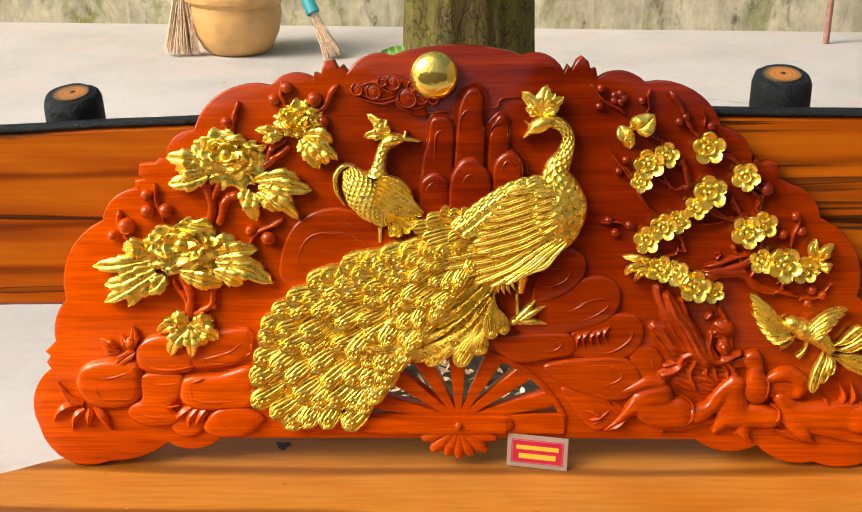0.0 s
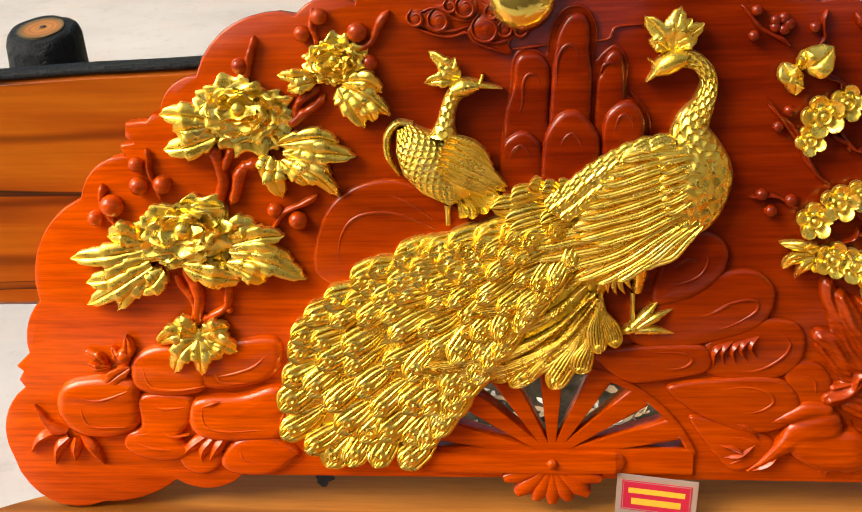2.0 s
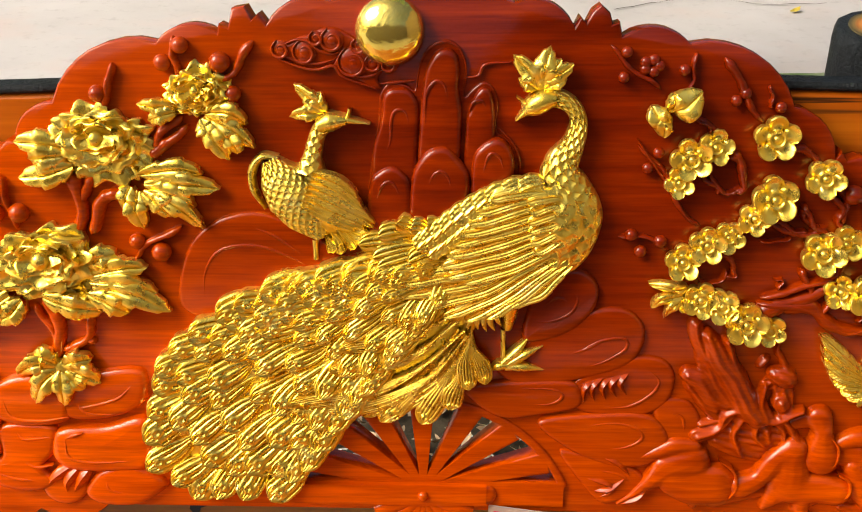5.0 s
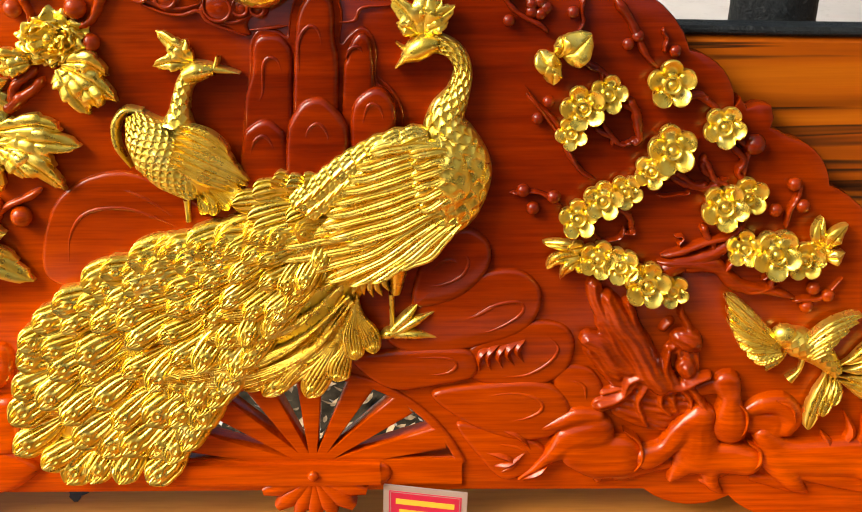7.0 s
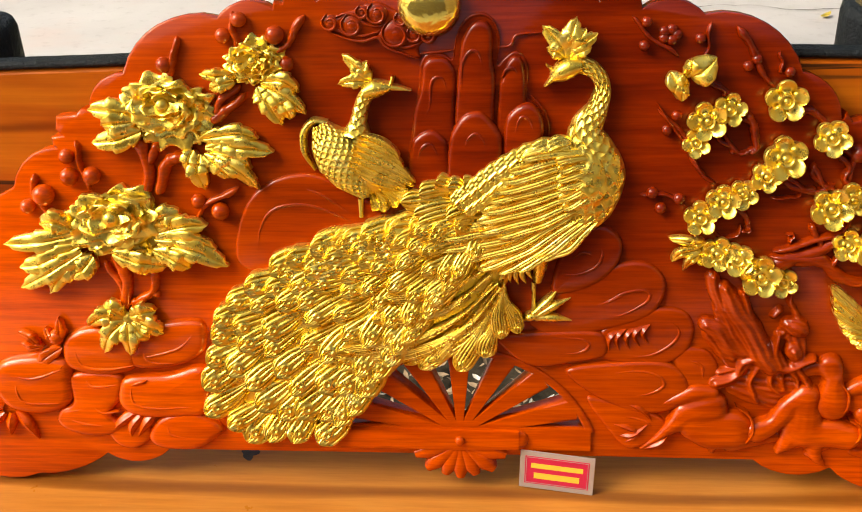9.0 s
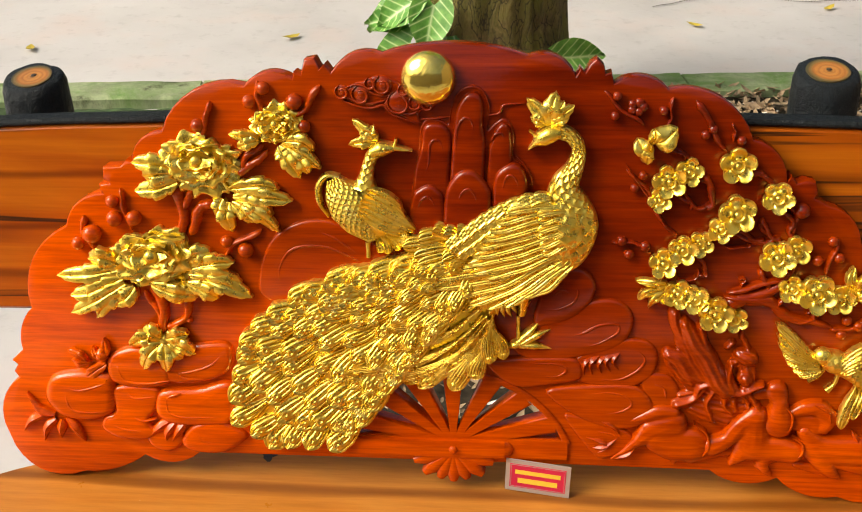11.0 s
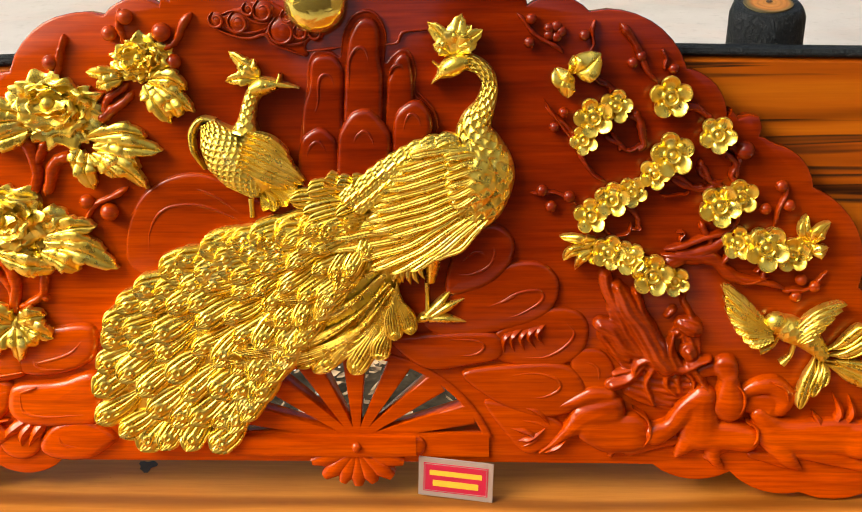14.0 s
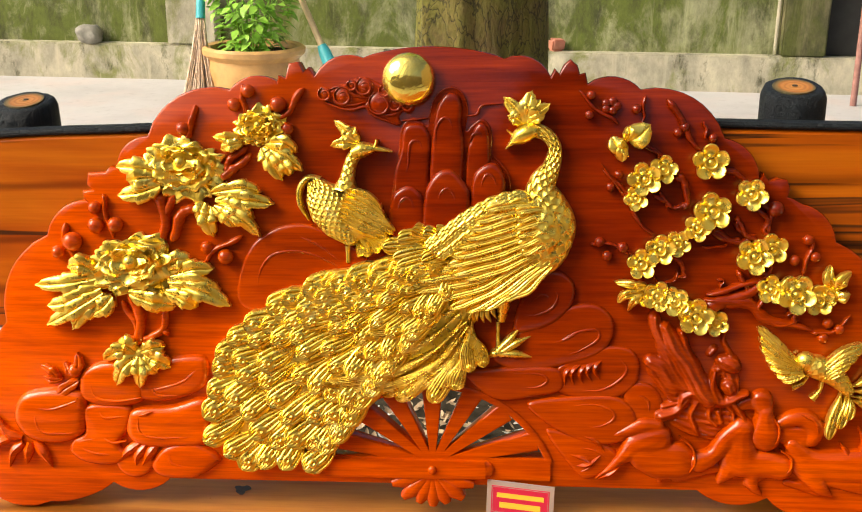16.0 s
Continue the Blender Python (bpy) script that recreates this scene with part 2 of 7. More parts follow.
RED = red_wood()
GOLD = gilding()
MOONGOLD = patchy_gold()
PLANK = orange_wood("lacquered orange wood with dark figure", (0.50, 0.130, 0.005), (0.40, 0.085, 0.003), (0.17, 0.028, 0.003), (0.5, 4, 8.5), 0.57, 0.32, 4.2)
SEAT = seat_wood()
LOGEND = ringed_wood()
BARK = bark("dark painted bark", (0.010, 0.013, 0.016), (0.003, 0.004, 0.005), (0.022, 0.030, 0.033), (9, 9, 7), 0.38, 0.006)
TREE = bark("mossy tree bark", (0.20, 0.135, 0.045), (0.008, 0.007, 0.003), (0.19, 0.20, 0.022), (2.4, 2.4, 1.1))
BARK.node_tree.nodes["Principled BSDF"].inputs["Specular IOR Level"].default_value = 0.14
YARD = concrete_ground()
PLINTH = mossy_wall("weathered pale plaster", (0.50, 0.47, 0.34), (0.22, 0.24, 0.07), 0.30)
WALL = mossy_wall("moss-stained old plaster", (0.36, 0.37, 0.20), (0.11, 0.145, 0.018), 0.85, 1.0)
DARK_PLASTER = mossy_wall("darker mossy plaster", (0.17, 0.155, 0.075), (0.085, 0.10, 0.018), 0.8, 1.3)
MOSS = mossy_wall("green mossy kerb", (0.30, 0.36, 0.20), (0.13, 0.24, 0.06), 0.7)
SOIL = plain("dark soil", (0.050, 0.041, 0.027), 0.95, 0.6, 20, bumpy=0.8)
CLAY = plain("glazed ochre terracotta", (0.64, 0.37, 0.13), 0.45, 0.25, 6, coat=0.2)
LEAF = plain("fresh green leaf", (0.30, 0.58, 0.07), 0.45, 0.4, 14)
STRAW = plain("dry broom straw", (0.74, 0.58, 0.42), 0.8, 0.3, 30)
CYAN = plain("turquoise plastic", (0.05, 0.45, 0.50), 0.4, 0.1, 5)
BAMBOO = plain("pale bamboo", (0.66, 0.50, 0.27), 0.5, 0.2, 12)
RUST = plain("dull pink painted steel", (0.33, 0.16, 0.13), 0.6, 0.3, 20)
CHIP = plain("pale stone chip", (0.62, 0.60, 0.52), 0.9, 0.4, 9)
SOIL.node_tree.nodes["Principled BSDF"].inputs["Specular IOR Level"].default_value = 0.05
STONE = plain("grey rubble stone", (0.30, 0.29, 0.24), 0.9, 0.35, 12, bumpy=0.6)
BRICK = plain("broken red brick", (0.48, 0.20, 0.13), 0.9, 0.2, 15, bumpy=0.5)
DRYLEAF = plain("fallen dry leaf", (0.40, 0.29, 0.17), 0.8, 0.6, 9)
YELLEAF = plain("fallen yellow leaf", (0.55, 0.42, 0.05), 0.7, 0.3, 9)
WETMOSS = plain("wet dark moss", (0.045, 0.085, 0.025), 0.9, 0.6, 14, bumpy=0.7)
RECESS_SHADE = plain("painted recess shade", (0.03, 0.03, 0.026), 0.9, 0.3, 5)
CARDCLEAR = plain("clear laminate edge", (0.42, 0.36, 0.32), 0.15, 0.08, 20, coat=0.8, bumpy=0.02)
CARDPINK = plain("crimson printed card", (0.62, 0.012, 0.075), 0.3, 0.06, 20, coat=0.6, bumpy=0.0)
CARDYEL = plain("yellow print", (0.85, 0.62, 0.06), 0.4, 0.05, 20, bumpy=0.0)
# dark brown for the two unseen walls that shape light on the carving
ADDED_WALL = plain("dark brown of the added walls", (0.17, 0.125, 0.08), 0.9, 0.2, 2)
KNOT = plain("dark knot", (0.03, 0.016, 0.008), 0.5, 0.4, 30)


# ---- mesh helpers ----
def part(name, mesh, mat, parent=None, label="", matrix=None):
    ob = new(name, mesh)
    if mat is not None and not mesh.materials:
        mesh.materials.append(mat)
    if parent is not None:
        ob.parent = parent
    if matrix is not None:
        ob.matrix_basis = matrix
    if label:
        tagged(ob, label)
    return ob


def thing(name, matrix, label, category, group="", kind=""):
    ob = new(name)
    ob.empty_display_size = 0.05
    ob.matrix_basis = matrix
    return tagged(ob, label, category, group, kind)


def smooth(mesh, angle=45):
    mesh.polygons.foreach_set("use_smooth", [True] * len(mesh.polygons))
    mesh.set_sharp_from_angle(angle=radians(angle))
    return mesh


def from_bm(bm, name="mesh", angle=40):
    bmesh.ops.recalc_face_normals(bm, faces=bm.faces)
    me = bpy.data.meshes.new(name)
    bm.to_mesh(me)
    bm.free()
    return smooth(me, angle)


def curve(pts, n, closed=False):
    """A smooth line of n points through pts."""
    p = np.array(pts, float)
    if len(p) == 2:
        return p[0] + (p[1] - p[0]) * np.linspace(0, 1, n)[:, None]
    q = np.vstack([p[-1], p, p[:2]]) if closed else np.vstack([2 * p[0] - p[1], p, 2 * p[-1] - p[-2]])
    m = len(p) if closed else len(p) - 1
    s = np.linspace(0, m, n, endpoint=not closed)
    i = np.minimum(s.astype(int), m - 1)
    f = (s - i)[:, None]
    a, b, c, d = q[i], q[i + 1], q[i + 2], q[i + 3]
    return 0.5 * (2 * b + (c - a) * f + (2 * a - 5 * b + 4 * c - d) * f ** 2 + (3 * b - a - 3 * c + d) * f ** 3)


class Sculpt:
    """Gathers relief in the board's own plane: u to the right, v up, w out of the board, all in centimetres."""

    def __init__(self):
        self.v, self.f = [], []

    def grid(self, g, wrap=False):
        ny, nx = g.shape[:2]
        o = len(self.v)
        self.v += [(x * 0.01, -z * 0.01, y * 0.01) for x, y, z in g.reshape(-1, 3)]
        for j in range(ny - 1):
            for i in range(nx if wrap else nx - 1):
                k = (i + 1) % nx
                self.f.append((o + j * nx + i, o + j * nx + k, o + (j + 1) * nx + k, o + (j + 1) * nx + i))
        return self

    def ribbon(self, pts, width, height=0.5, lift=(0.0,), n=14, k=9, ridges=0, amp=0.0, floor=0.0, wave=0.0, flat=2.0):
        c = curve(pts, n)
        t = np.gradient(c, axis=0)
        t /= np.linalg.norm(t, axis=1)[:, None] + 1e-9
        side = np.stack([-t[:, 1], t[:, 0]], 1)
        a = np.linspace(0, 1, n)
        hw = np.interp(a, np.linspace(0, 1, len(width)), width)
        base = np.interp(a, np.linspace(0, 1, len(lift)), lift)
        s = np.sin(np.linspace(-math.pi / 2, math.pi / 2, k))
        top = (1 - np.abs(s) ** flat) ** (1 / flat)
        hs = height * (np.maximum(hw, 1e-4) / max(max(width), 1e-4)) ** 0.6
        g = np.zeros((n, k + 2, 3))
        for j in range(n):
            w = hw[j] * (1 + wave * math.sin(j * 2.4))
            g[j, 1:-1, :2] = c[j] + side[j] * (s * w)[:, None]
            g[j, 1:-1, 2] = base[j] + hs[j] * top + amp * np.cos(ridges * math.pi * s) * top * min(1, hw[j] / max(width) * 1.5)
            g[j, 0], g[j, -1] = g[j, 1], g[j, -2]
            g[j, 0, 2] = g[j, -1, 2] = floor
        return self.grid(g)

    def pad(self, outline, h=0.8, r=1.0, w0=0.0, n=48, crown=0.12):
        c = curve(outline, n, True)
        t = np.roll(c, -1, 0) - np.roll(c, 1, 0)
        t /= np.linalg.norm(t, axis=1)[:, None] + 1e-9
        nrm = np.stack([-t[:, 1], t[:, 0]], 1)
        x, y = c[:, 0], c[:, 1]
        if np.sum(x * np.roll(y, -1) - np.roll(x, -1) * y) < 0:
            nrm = -nrm
        mid = c.mean(0)
        rings = [np.c_[c, np.full(n, min(w0, 0.0) - 0.05)]]
        for d in (0.0, 0.12, 0.35, 0.65, 1.0):
            rings.append(np.c_[c + nrm * (d * r), np.full(n, w0 + h * math.sqrt(1 - (1 - d) ** 2))])
        last = rings[-1]
        for q in (0.35, 0.7, 1.0):
            rings.append(np.c_[last[:, :2] * (1 - q) + mid * q, np.full(n, w0 + h + crown * h * math.sin(q * math.pi / 2))])
        return self.grid(np.array(rings), True)

    def ball(self, u, v, w, r, sq=1.0):
        a = np.linspace(0, 2 * math.pi, 14, endpoint=False)
        g = []
        for e in np.linspace(-0.5, math.pi / 2, 8):
            g.append(np.stack([u + r * math.cos(e) * np.cos(a), v + r * math.cos(e) * np.sin(a), np.full(14, w + sq * r * math.sin(e))], 1))
        return self.grid(np.array(g), True)

    def line(self, pts, width=0.16, top=0.3, n=18):
        """A thin raised line, as left by a gouge on both its sides."""
        return self.ribbon(pts, (width * 0.3, width, width, width * 0.3), 0.14, (top - 0.1, top, top, top - 0.1), n, 5)

    def mesh(self, name, angle=62):
        me = bpy.data.meshes.new(name)
        me.from_pydata(self.v, [], self.f)
        me.validate()
        bm = bmesh.new()
        bm.from_mesh(me)
        bmesh.ops.recalc_face_normals(bm, faces=bm.faces)
        bm.to_mesh(me)
        bm.free()
        return smooth(me, angle)


def box_bm(bm, lo, hi, bevel=0.0):
    m = Matrix.Translation([(a + b) / 2 for a, b in zip(lo, hi)]) @ Matrix.Diagonal([b - a for a, b in zip(lo, hi)] + [1])
    r = bmesh.ops.create_cube(bm, size=1, matrix=m)
    if bevel:
        es = list({e for v in r["verts"] for e in v.link_edges})
        bmesh.ops.bevel(bm, geom=es, offset=bevel, segments=2, affect="EDGES")


def lathe(profile, n=40):
    """A mesh turned round z from (radius, height) points."""
    bm = bmesh.new()
    rings = []
    for r, z in profile:
        rings.append([bm.verts.new((r * math.cos(2 * math.pi * i / n), r * math.sin(2 * math.pi * i / n), z)) for i in range(n)])
    for a, b in zip(rings, rings[1:]):
        for i in range(n):
            bm.faces.new((a[i], a[(i + 1) % n], b[(i + 1) % n], b[i]))
    bmesh.ops.remove_doubles(bm, verts=bm.verts, dist=1e-5)
    return from_bm(bm, "turned", 35)


def tube(pts, radii, n=8):
    bm = bmesh.new()
    rings = []
    p = [Vector(q) for q in pts]
    for i, q in enumerate(p):
        d = (p[min(i + 1, len(p) - 1)] - p[max(i - 1, 0)]).normalized()
        a = d.orthogonal().normalized()
        b = d.cross(a)
        rings.append([bm.verts.new(q + (a * math.cos(2 * math.pi * k / n) + b * math.sin(2 * math.pi * k / n)) * radii[i]) for k in range(n)])
    for a, b in zip(rings, rings[1:]):
        for k in range(n):
            bm.faces.new((a[k], a[(k + 1) % n], b[(k + 1) % n], b[k]))
    bm.faces.new(rings[0])
    bm.faces.new(rings[-1])
    return from_bm(bm, "tube", 50)

# ---- yard ----
bm = bmesh.new()
bmesh.ops.create_grid(bm, x_segments=60, y_segments=60, size=60)
for vert in bm.verts:
    vert.co.z = -0.004 + 0.003 * noise.noise(vert.co * 0.7) if vert.co.length < 20 else -0.004
tagged(part("ground", from_bm(bm, "ground"), YARD), "pale worn concrete yard with pinkish stains", "ground", kind="structure")


def crack_line(pts, width):
    p = curve(pts, 26)
    rng = random.Random(len(pts) * 7)
    bm = bmesh.new()
    last = None
    for i, (x, y) in enumerate(p):
        y += rng.uniform(-0.012, 0.012)
        w = width * rng.uniform(0.3, 1.2)
        pair = (bm.verts.new((x, y - w, 0.002)), bm.verts.new((x, y + w, 0.002)))
        if last:
            bm.faces.new((last[0], pair[0], pair[1], last[1]))
        last = pair
    return from_bm(bm, "crack")


for pts in ([(0.9, 4.05), (1.2, 4.22), (1.45, 4.26), (1.62, 4.17), (1.95, 4.2)],):
    tagged(part("trim_crack", crack_line(pts, 0.004), SOIL), "dark hairline crack in the concrete yard", "crack", kind="structure")

# bed of soil round the tree, with its mossy kerb
bm = bmesh.new()
bmesh.ops.create_grid(bm, x_segments=70, y_segments=50, size=1)
for vert in bm.verts:
    vert.co.x, vert.co.y = 1.0 + vert.co.x * 1.72, 1.62 + vert.co.y * 1.22
    vert.co.z = 0.008 + 0.03 * noise.noise(vert.co * 6) ** 2 + 0.012 * noise.noise(vert.co * 22)
tagged(part("ground_bed", from_bm(bm, "bed"), SOIL), "bare dark soil bed littered with dry leaves", "soil bed", kind="structure")
bm = bmesh.new()
for i in range(3):
    x0, x1 = -2.7 + i * 1.9, -0.81 + i * 1.9
    n, rings = 40, []
    for j in range(n + 1):
        x = x0 + (x1 - x0) * j / n
        q = [0.014 * noise.noise(Vector((x * 5, k * 3, i))) for k in range(4)]
        rings.append([bm.verts.new((x, y, z)) for y, z in ((2.73 + q[0], -0.02), (2.73 + q[0], 0.035 + q[1] * 0.4), (2.745 + q[0], 0.045 + q[1] * 0.4), (2.91 + q[2], 0.042 + q[3] * 0.4), (2.93 + q[2], 0.025), (2.93 + q[2], -0.02))])
    for a, b in zip(rings, rings[1:]):
        for k in range(5):
            bm.faces.new((a[k], a[k + 1], b[k + 1], b[k]))
    bm.faces.new(rings[0])
    bm.faces.new(rings[-1])
tagged(part("kerb", from_bm(bm, "kerb"), MOSS), "low concrete kerb green with moss", "kerb", kind="structure").matrix_basis = pose(0, 0.0, 0, 0, 0, 4.6)
bm = bmesh.new()
bmesh.ops.create_grid(bm, x_segments=50, y_segments=30, size=1)
for vert in bm.verts:
    vert.co.x, vert.co.y = -1.72 + vert.co.x * 0.99, 2.36 + vert.co.y * 0.24
    vert.co.z = 0.010 + 0.03 * noise.noise(vert.co * 5) ** 2 + 0.010 * noise.noise(vert.co * 18)
tagged(part("ground_moss", from_bm(bm, "moss"), WETMOSS), "strip of wet dark green moss along the kerb", "moss", kind="structure")


def litter(n, lo, hi, size, seed, z=0.03, tilt=35):
    rng = random.Random(seed)
    v, f = [], []
    for i in range(n):
        c = Vector((rng.uniform(lo[0], hi[0]), rng.uniform(lo[1], hi[1]), z + rng.uniform(0, 0.02 * tilt / 35)))
        m = pose(*c, rng.uniform(-tilt, tilt), rng.uniform(-tilt, tilt), rng.uniform(0, 360))
        s = size * rng.uniform(0.5, 1.3)
        o = len(v)
        for a, b, h in ((-1, 0, 0.1), (-0.4, 0.35, 0), (0.4, 0.3, 0.08), (1, 0, 0.25), (0.4, -0.32, 0.1), (-0.4, -0.35, 0.05), (0, 0, -0.1)):
            v.append(m @ Vector((a * s, b * s, h * s)))
        f += [(o, o + 1, o + 6), (o + 1, o + 2, o + 6), (o + 2, o + 3, o + 6), (o + 3, o + 4, o + 6), (o + 4, o + 5, o + 6), (o + 5, o, o + 6)]
    me = bpy.data.meshes.new("litter")
    me.from_pydata(v, [], f)
    return me


tagged(part("leaf_litter", litter(4200, (-0.7, 0.42), (1.7, 2.7), 0.020, 3), DRYLEAF), "scattered dry brown leaves on the soil", "leaf litter", kind="stuff")
tagged(part("dry_leaf_litter", litter(2600, (0.3, 1.9), (2.5, 2.86), 0.030, 8, 0.025, 40), DRYLEAF), "thick drift of curled dry leaves by the kerb", "leaf litter", kind="stuff")
tagged(part("pale_litter", litter(1300, (-0.7, 0.42), (1.7, 2.7), 0.016, 5, 0.03, 30), CHIP), "pale chips and grey leaves on the soil", "leaf litter", kind="stuff")
for i, (x, y) in enumerate(((-0.79, 3.5), (-1.9, 3.3), (1.75, 4.05), (1.05, 3.75), (-1.2, 4.6))):
    leaf = part("fallen_leaf", litter(1, (0, 0), (0, 0), 0.045, 20 + i, 0.0, 4), YELLEAF, matrix=pose(x, y, 0.006))
    tagged(leaf, "small yellow leaf fallen on the concrete", "leaf", "fallen leaves")

# ---- garden wall behind the yard ----
wall = thing("wall_north", pose(0, 6.38, 0, 0, 0, -3.0), "old garden wall with mossy plaster panels and a pale plinth", "wall", kind="structure")
bm = bmesh.new()
box_bm(bm, (-9, 0.0, -0.05), (9, 0.35, 0.245), 0.012)
part("plinth", from_bm(bm), PLINTH, wall, "pale weathered plaster plinth")
bm = bmesh.new()
box_bm(bm, (-9, 0.12, 0.245), (9, 0.3, 2.3))
part("wall_panel", from_bm(bm), WALL, wall, "plaster stained green and black by moss")
# pilasters right of centre take the darker plaster
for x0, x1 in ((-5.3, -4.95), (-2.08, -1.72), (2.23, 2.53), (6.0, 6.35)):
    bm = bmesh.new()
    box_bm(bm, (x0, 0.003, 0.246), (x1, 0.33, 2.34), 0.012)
    part("pilaster", from_bm(bm), PLINTH if x0 < 0 else DARK_PLASTER, wall)
bm = bmesh.new()
box_bm(bm, (-9, -0.05, 2.342), (9, 0.38, 2.44), 0.015)
part("coping", from_bm(bm), PLINTH, wall)
# flat dark sheet before the panel; the recess's shade is put in its colour
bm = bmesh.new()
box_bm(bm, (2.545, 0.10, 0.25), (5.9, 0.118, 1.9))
part("opening_shade", from_bm(bm), RECESS_SHADE, wall, "flat dark sheet painted as the shade of a wall recess")
part("pipe", tube([(2.205, 0.09, 0.25), (2.205, 0.09, 2.3)], [0.014, 0.014]), PLINTH, wall, "thin white pipe up the wall")
bm = bmesh.new()
bmesh.ops.create_icosphere(bm, subdivisions=3, radius=0.1)
for vert in bm.verts:
    vert.co = Vector([max(-0.085, min(0.085, c)) for c in vert.co]) * (1 + 0.25 * noise.noise(vert.co * 14))
    vert.co.z = max(vert.co.z * 0.8, -0.06)
tagged(part("stone", from_bm(bm), STONE, matrix=pose(-2.66, 6.58, 0.30)), "grey lump of stone on the wall's plinth", "stone")
bm = bmesh.new()
box_bm(bm, (-0.05, -0.05, -0.03), (0.05, 0.05, 0.05), 0.014)
for vert in bm.verts:
    vert.co += Vector([0.012 * noise.noise(vert.co * 40 + Vector((k * 9, 0, 0))) for k in range(3)])
tagged(part("brick_piece", from_bm(bm), BRICK, matrix=pose(0.70, 6.44, 0.278, 0, 0, 20)), "broken piece of red brick on the plinth", "brick")
tagged(part("pole", tube([(2.60, 5.82, -0.004), (2.62, 5.9, 1.0), (2.64, 6.0, 2.0)], [0.021, 0.02, 0.02], 12), RUST), "thin dull pink steel pole standing in the yard", "pole")

# added plain wall behind the viewer, unseen; it darkens reflections on the carving
bm = bmesh.new()
box_bm(bm, (-8, -3.4, -0.02), (8, -3.2, 2.3))
tagged(part("unseen_wall_south", from_bm(bm), ADDED_WALL), "added unseen wall that darkens reflections on the carving", "wall", kind="structure")

# added wall out of view; it blocks sky light from the right
bm = bmesh.new()
box_bm(bm, (2.7, -3.19, -0.02), (2.9, 2.3, 3.4))
tagged(part("unseen_wall_east", from_bm(bm), ADDED_WALL), "added unseen wall that blocks sky light from the right", "wall", kind="structure")

# ---- tree ----
tree = thing("tree", pose(0.088, 2.62, 0.0), "thick mossy tree trunk with dark cracked bark", "tree")
bm = bmesh.new()
rings = []
NS, NR = 84, 90
for j in range(NR):
    z = -0.02 + 4.0 * (j / (NR - 1)) ** 1.3
    r = 0.232 + 0.09 * math.exp(-z * 4.0) - 0.012 * z
    ring = []
    for i in range(NS):
        a = 2 * math.pi * i / NS
        d = Vector((math.cos(a), math.sin(a), 0))
        k = 0.02 * noise.noise(Vector((d.x * 5, d.y * 5, z * 0.8))) + 0.012 * noise.noise(Vector((d.x * 14, d.y * 14, z * 2.0))) + 0.02 * math.cos(3 * a + 0.6)
        ring.append(bm.verts.new(d * (r + k) + Vector((0, 0, z))))
    rings.append(ring)
for a, b in zip(rings, rings[1:]):
    for i in range(NS):
        bm.faces.new((a[i], a[(i + 1) % NS], b[(i + 1) % NS], b[i]))
part("trunk", from_bm(bm, "trunk", 80), TREE, tree)
for q, top in (((0.3, 0.25, 1), (1.6, 0.9, 6.0)), ((-0.3, 0.2, 1), (-1.5, 0.4, 6.2)), ((0.1, -0.3, 1), (0.2, -0.6, 6.6))):
    pts = [(q[0] * s * 0.5 + top[0] * s * s, q[1] * s * 0.5 + top[1] * s * s, 3.7 + (top[2] - 3.7) * s) for s in (0, 0.25, 0.5, 0.75, 1)]
    part("limb", tube(pts, [0.14, 0.11, 0.085, 0.06, 0.03], 12), TREE, tree)


def crown(n, seed):
    rng = random.Random(seed)
    v, f = [], []
    lumps = [(Vector((rng.gauss(0, 1.5), rng.gauss(1.2, 1.0), rng.uniform(5.2, 7.2))), rng.uniform(0.5, 1.0)) for _ in range(26)]
    for _ in range(n):
        c, r = rng.choice(lumps)
        p = c + Vector((rng.gauss(0, 1), rng.gauss(0, 1), rng.gauss(0, 0.7))) * r * 0.6
        m = pose(*p, rng.uniform(-50, 50), rng.uniform(-50, 50), rng.uniform(0, 360))
        s = rng.uniform(0.07, 0.14)
        o = len(v)
        v += [m @ Vector(q) * 1.0 for q in ((-s, 0, 0), (0, -s * 0.4, s * 0.1), (s, 0, 0), (0, s * 0.4, s * 0.1))]
        f.append((o, o + 1, o + 2, o + 3))
    me = bpy.data.meshes.new("crown")
    me.from_pydata(v, [], f)
    return me


part("crown", crown(4200, 4), LEAF, tree, "loose crown of green leaves")


def arrow_leaf(size, seed):
    """A broad arrow-shaped leaf with lobes at its base, folded along the midrib."""
    bm = bmesh.new()
    n, k = 12, 9
    g = []
    for j in range(n):
        a = j / (n - 1)
        w = 0.52 * math.sin(math.pi * min(1, a * 0.92 + 0.12)) ** 0.8 * (1 - 0.35 * a) + 0.01
        row = []
        for i in range(k):
            s = i / (k - 1) * 2 - 1
            back = 0.32 * abs(s) ** 1.3 * (1 - a) ** 2
            row.append(bm.verts.new((s * w * size, (a - back) * size, (0.16 * abs(s) - 0.28 * a * a + 0.015 * math.cos(a * 26 + abs(s) * 6)) * size)))
        g.append(row)
    for a, b in zip(g, g[1:]):
        for i in range(k - 1):
            bm.faces.new((a[i], a[i + 1], b[i + 1], b[i]))
    return from_bm(bm, "arrow_leaf", 60)


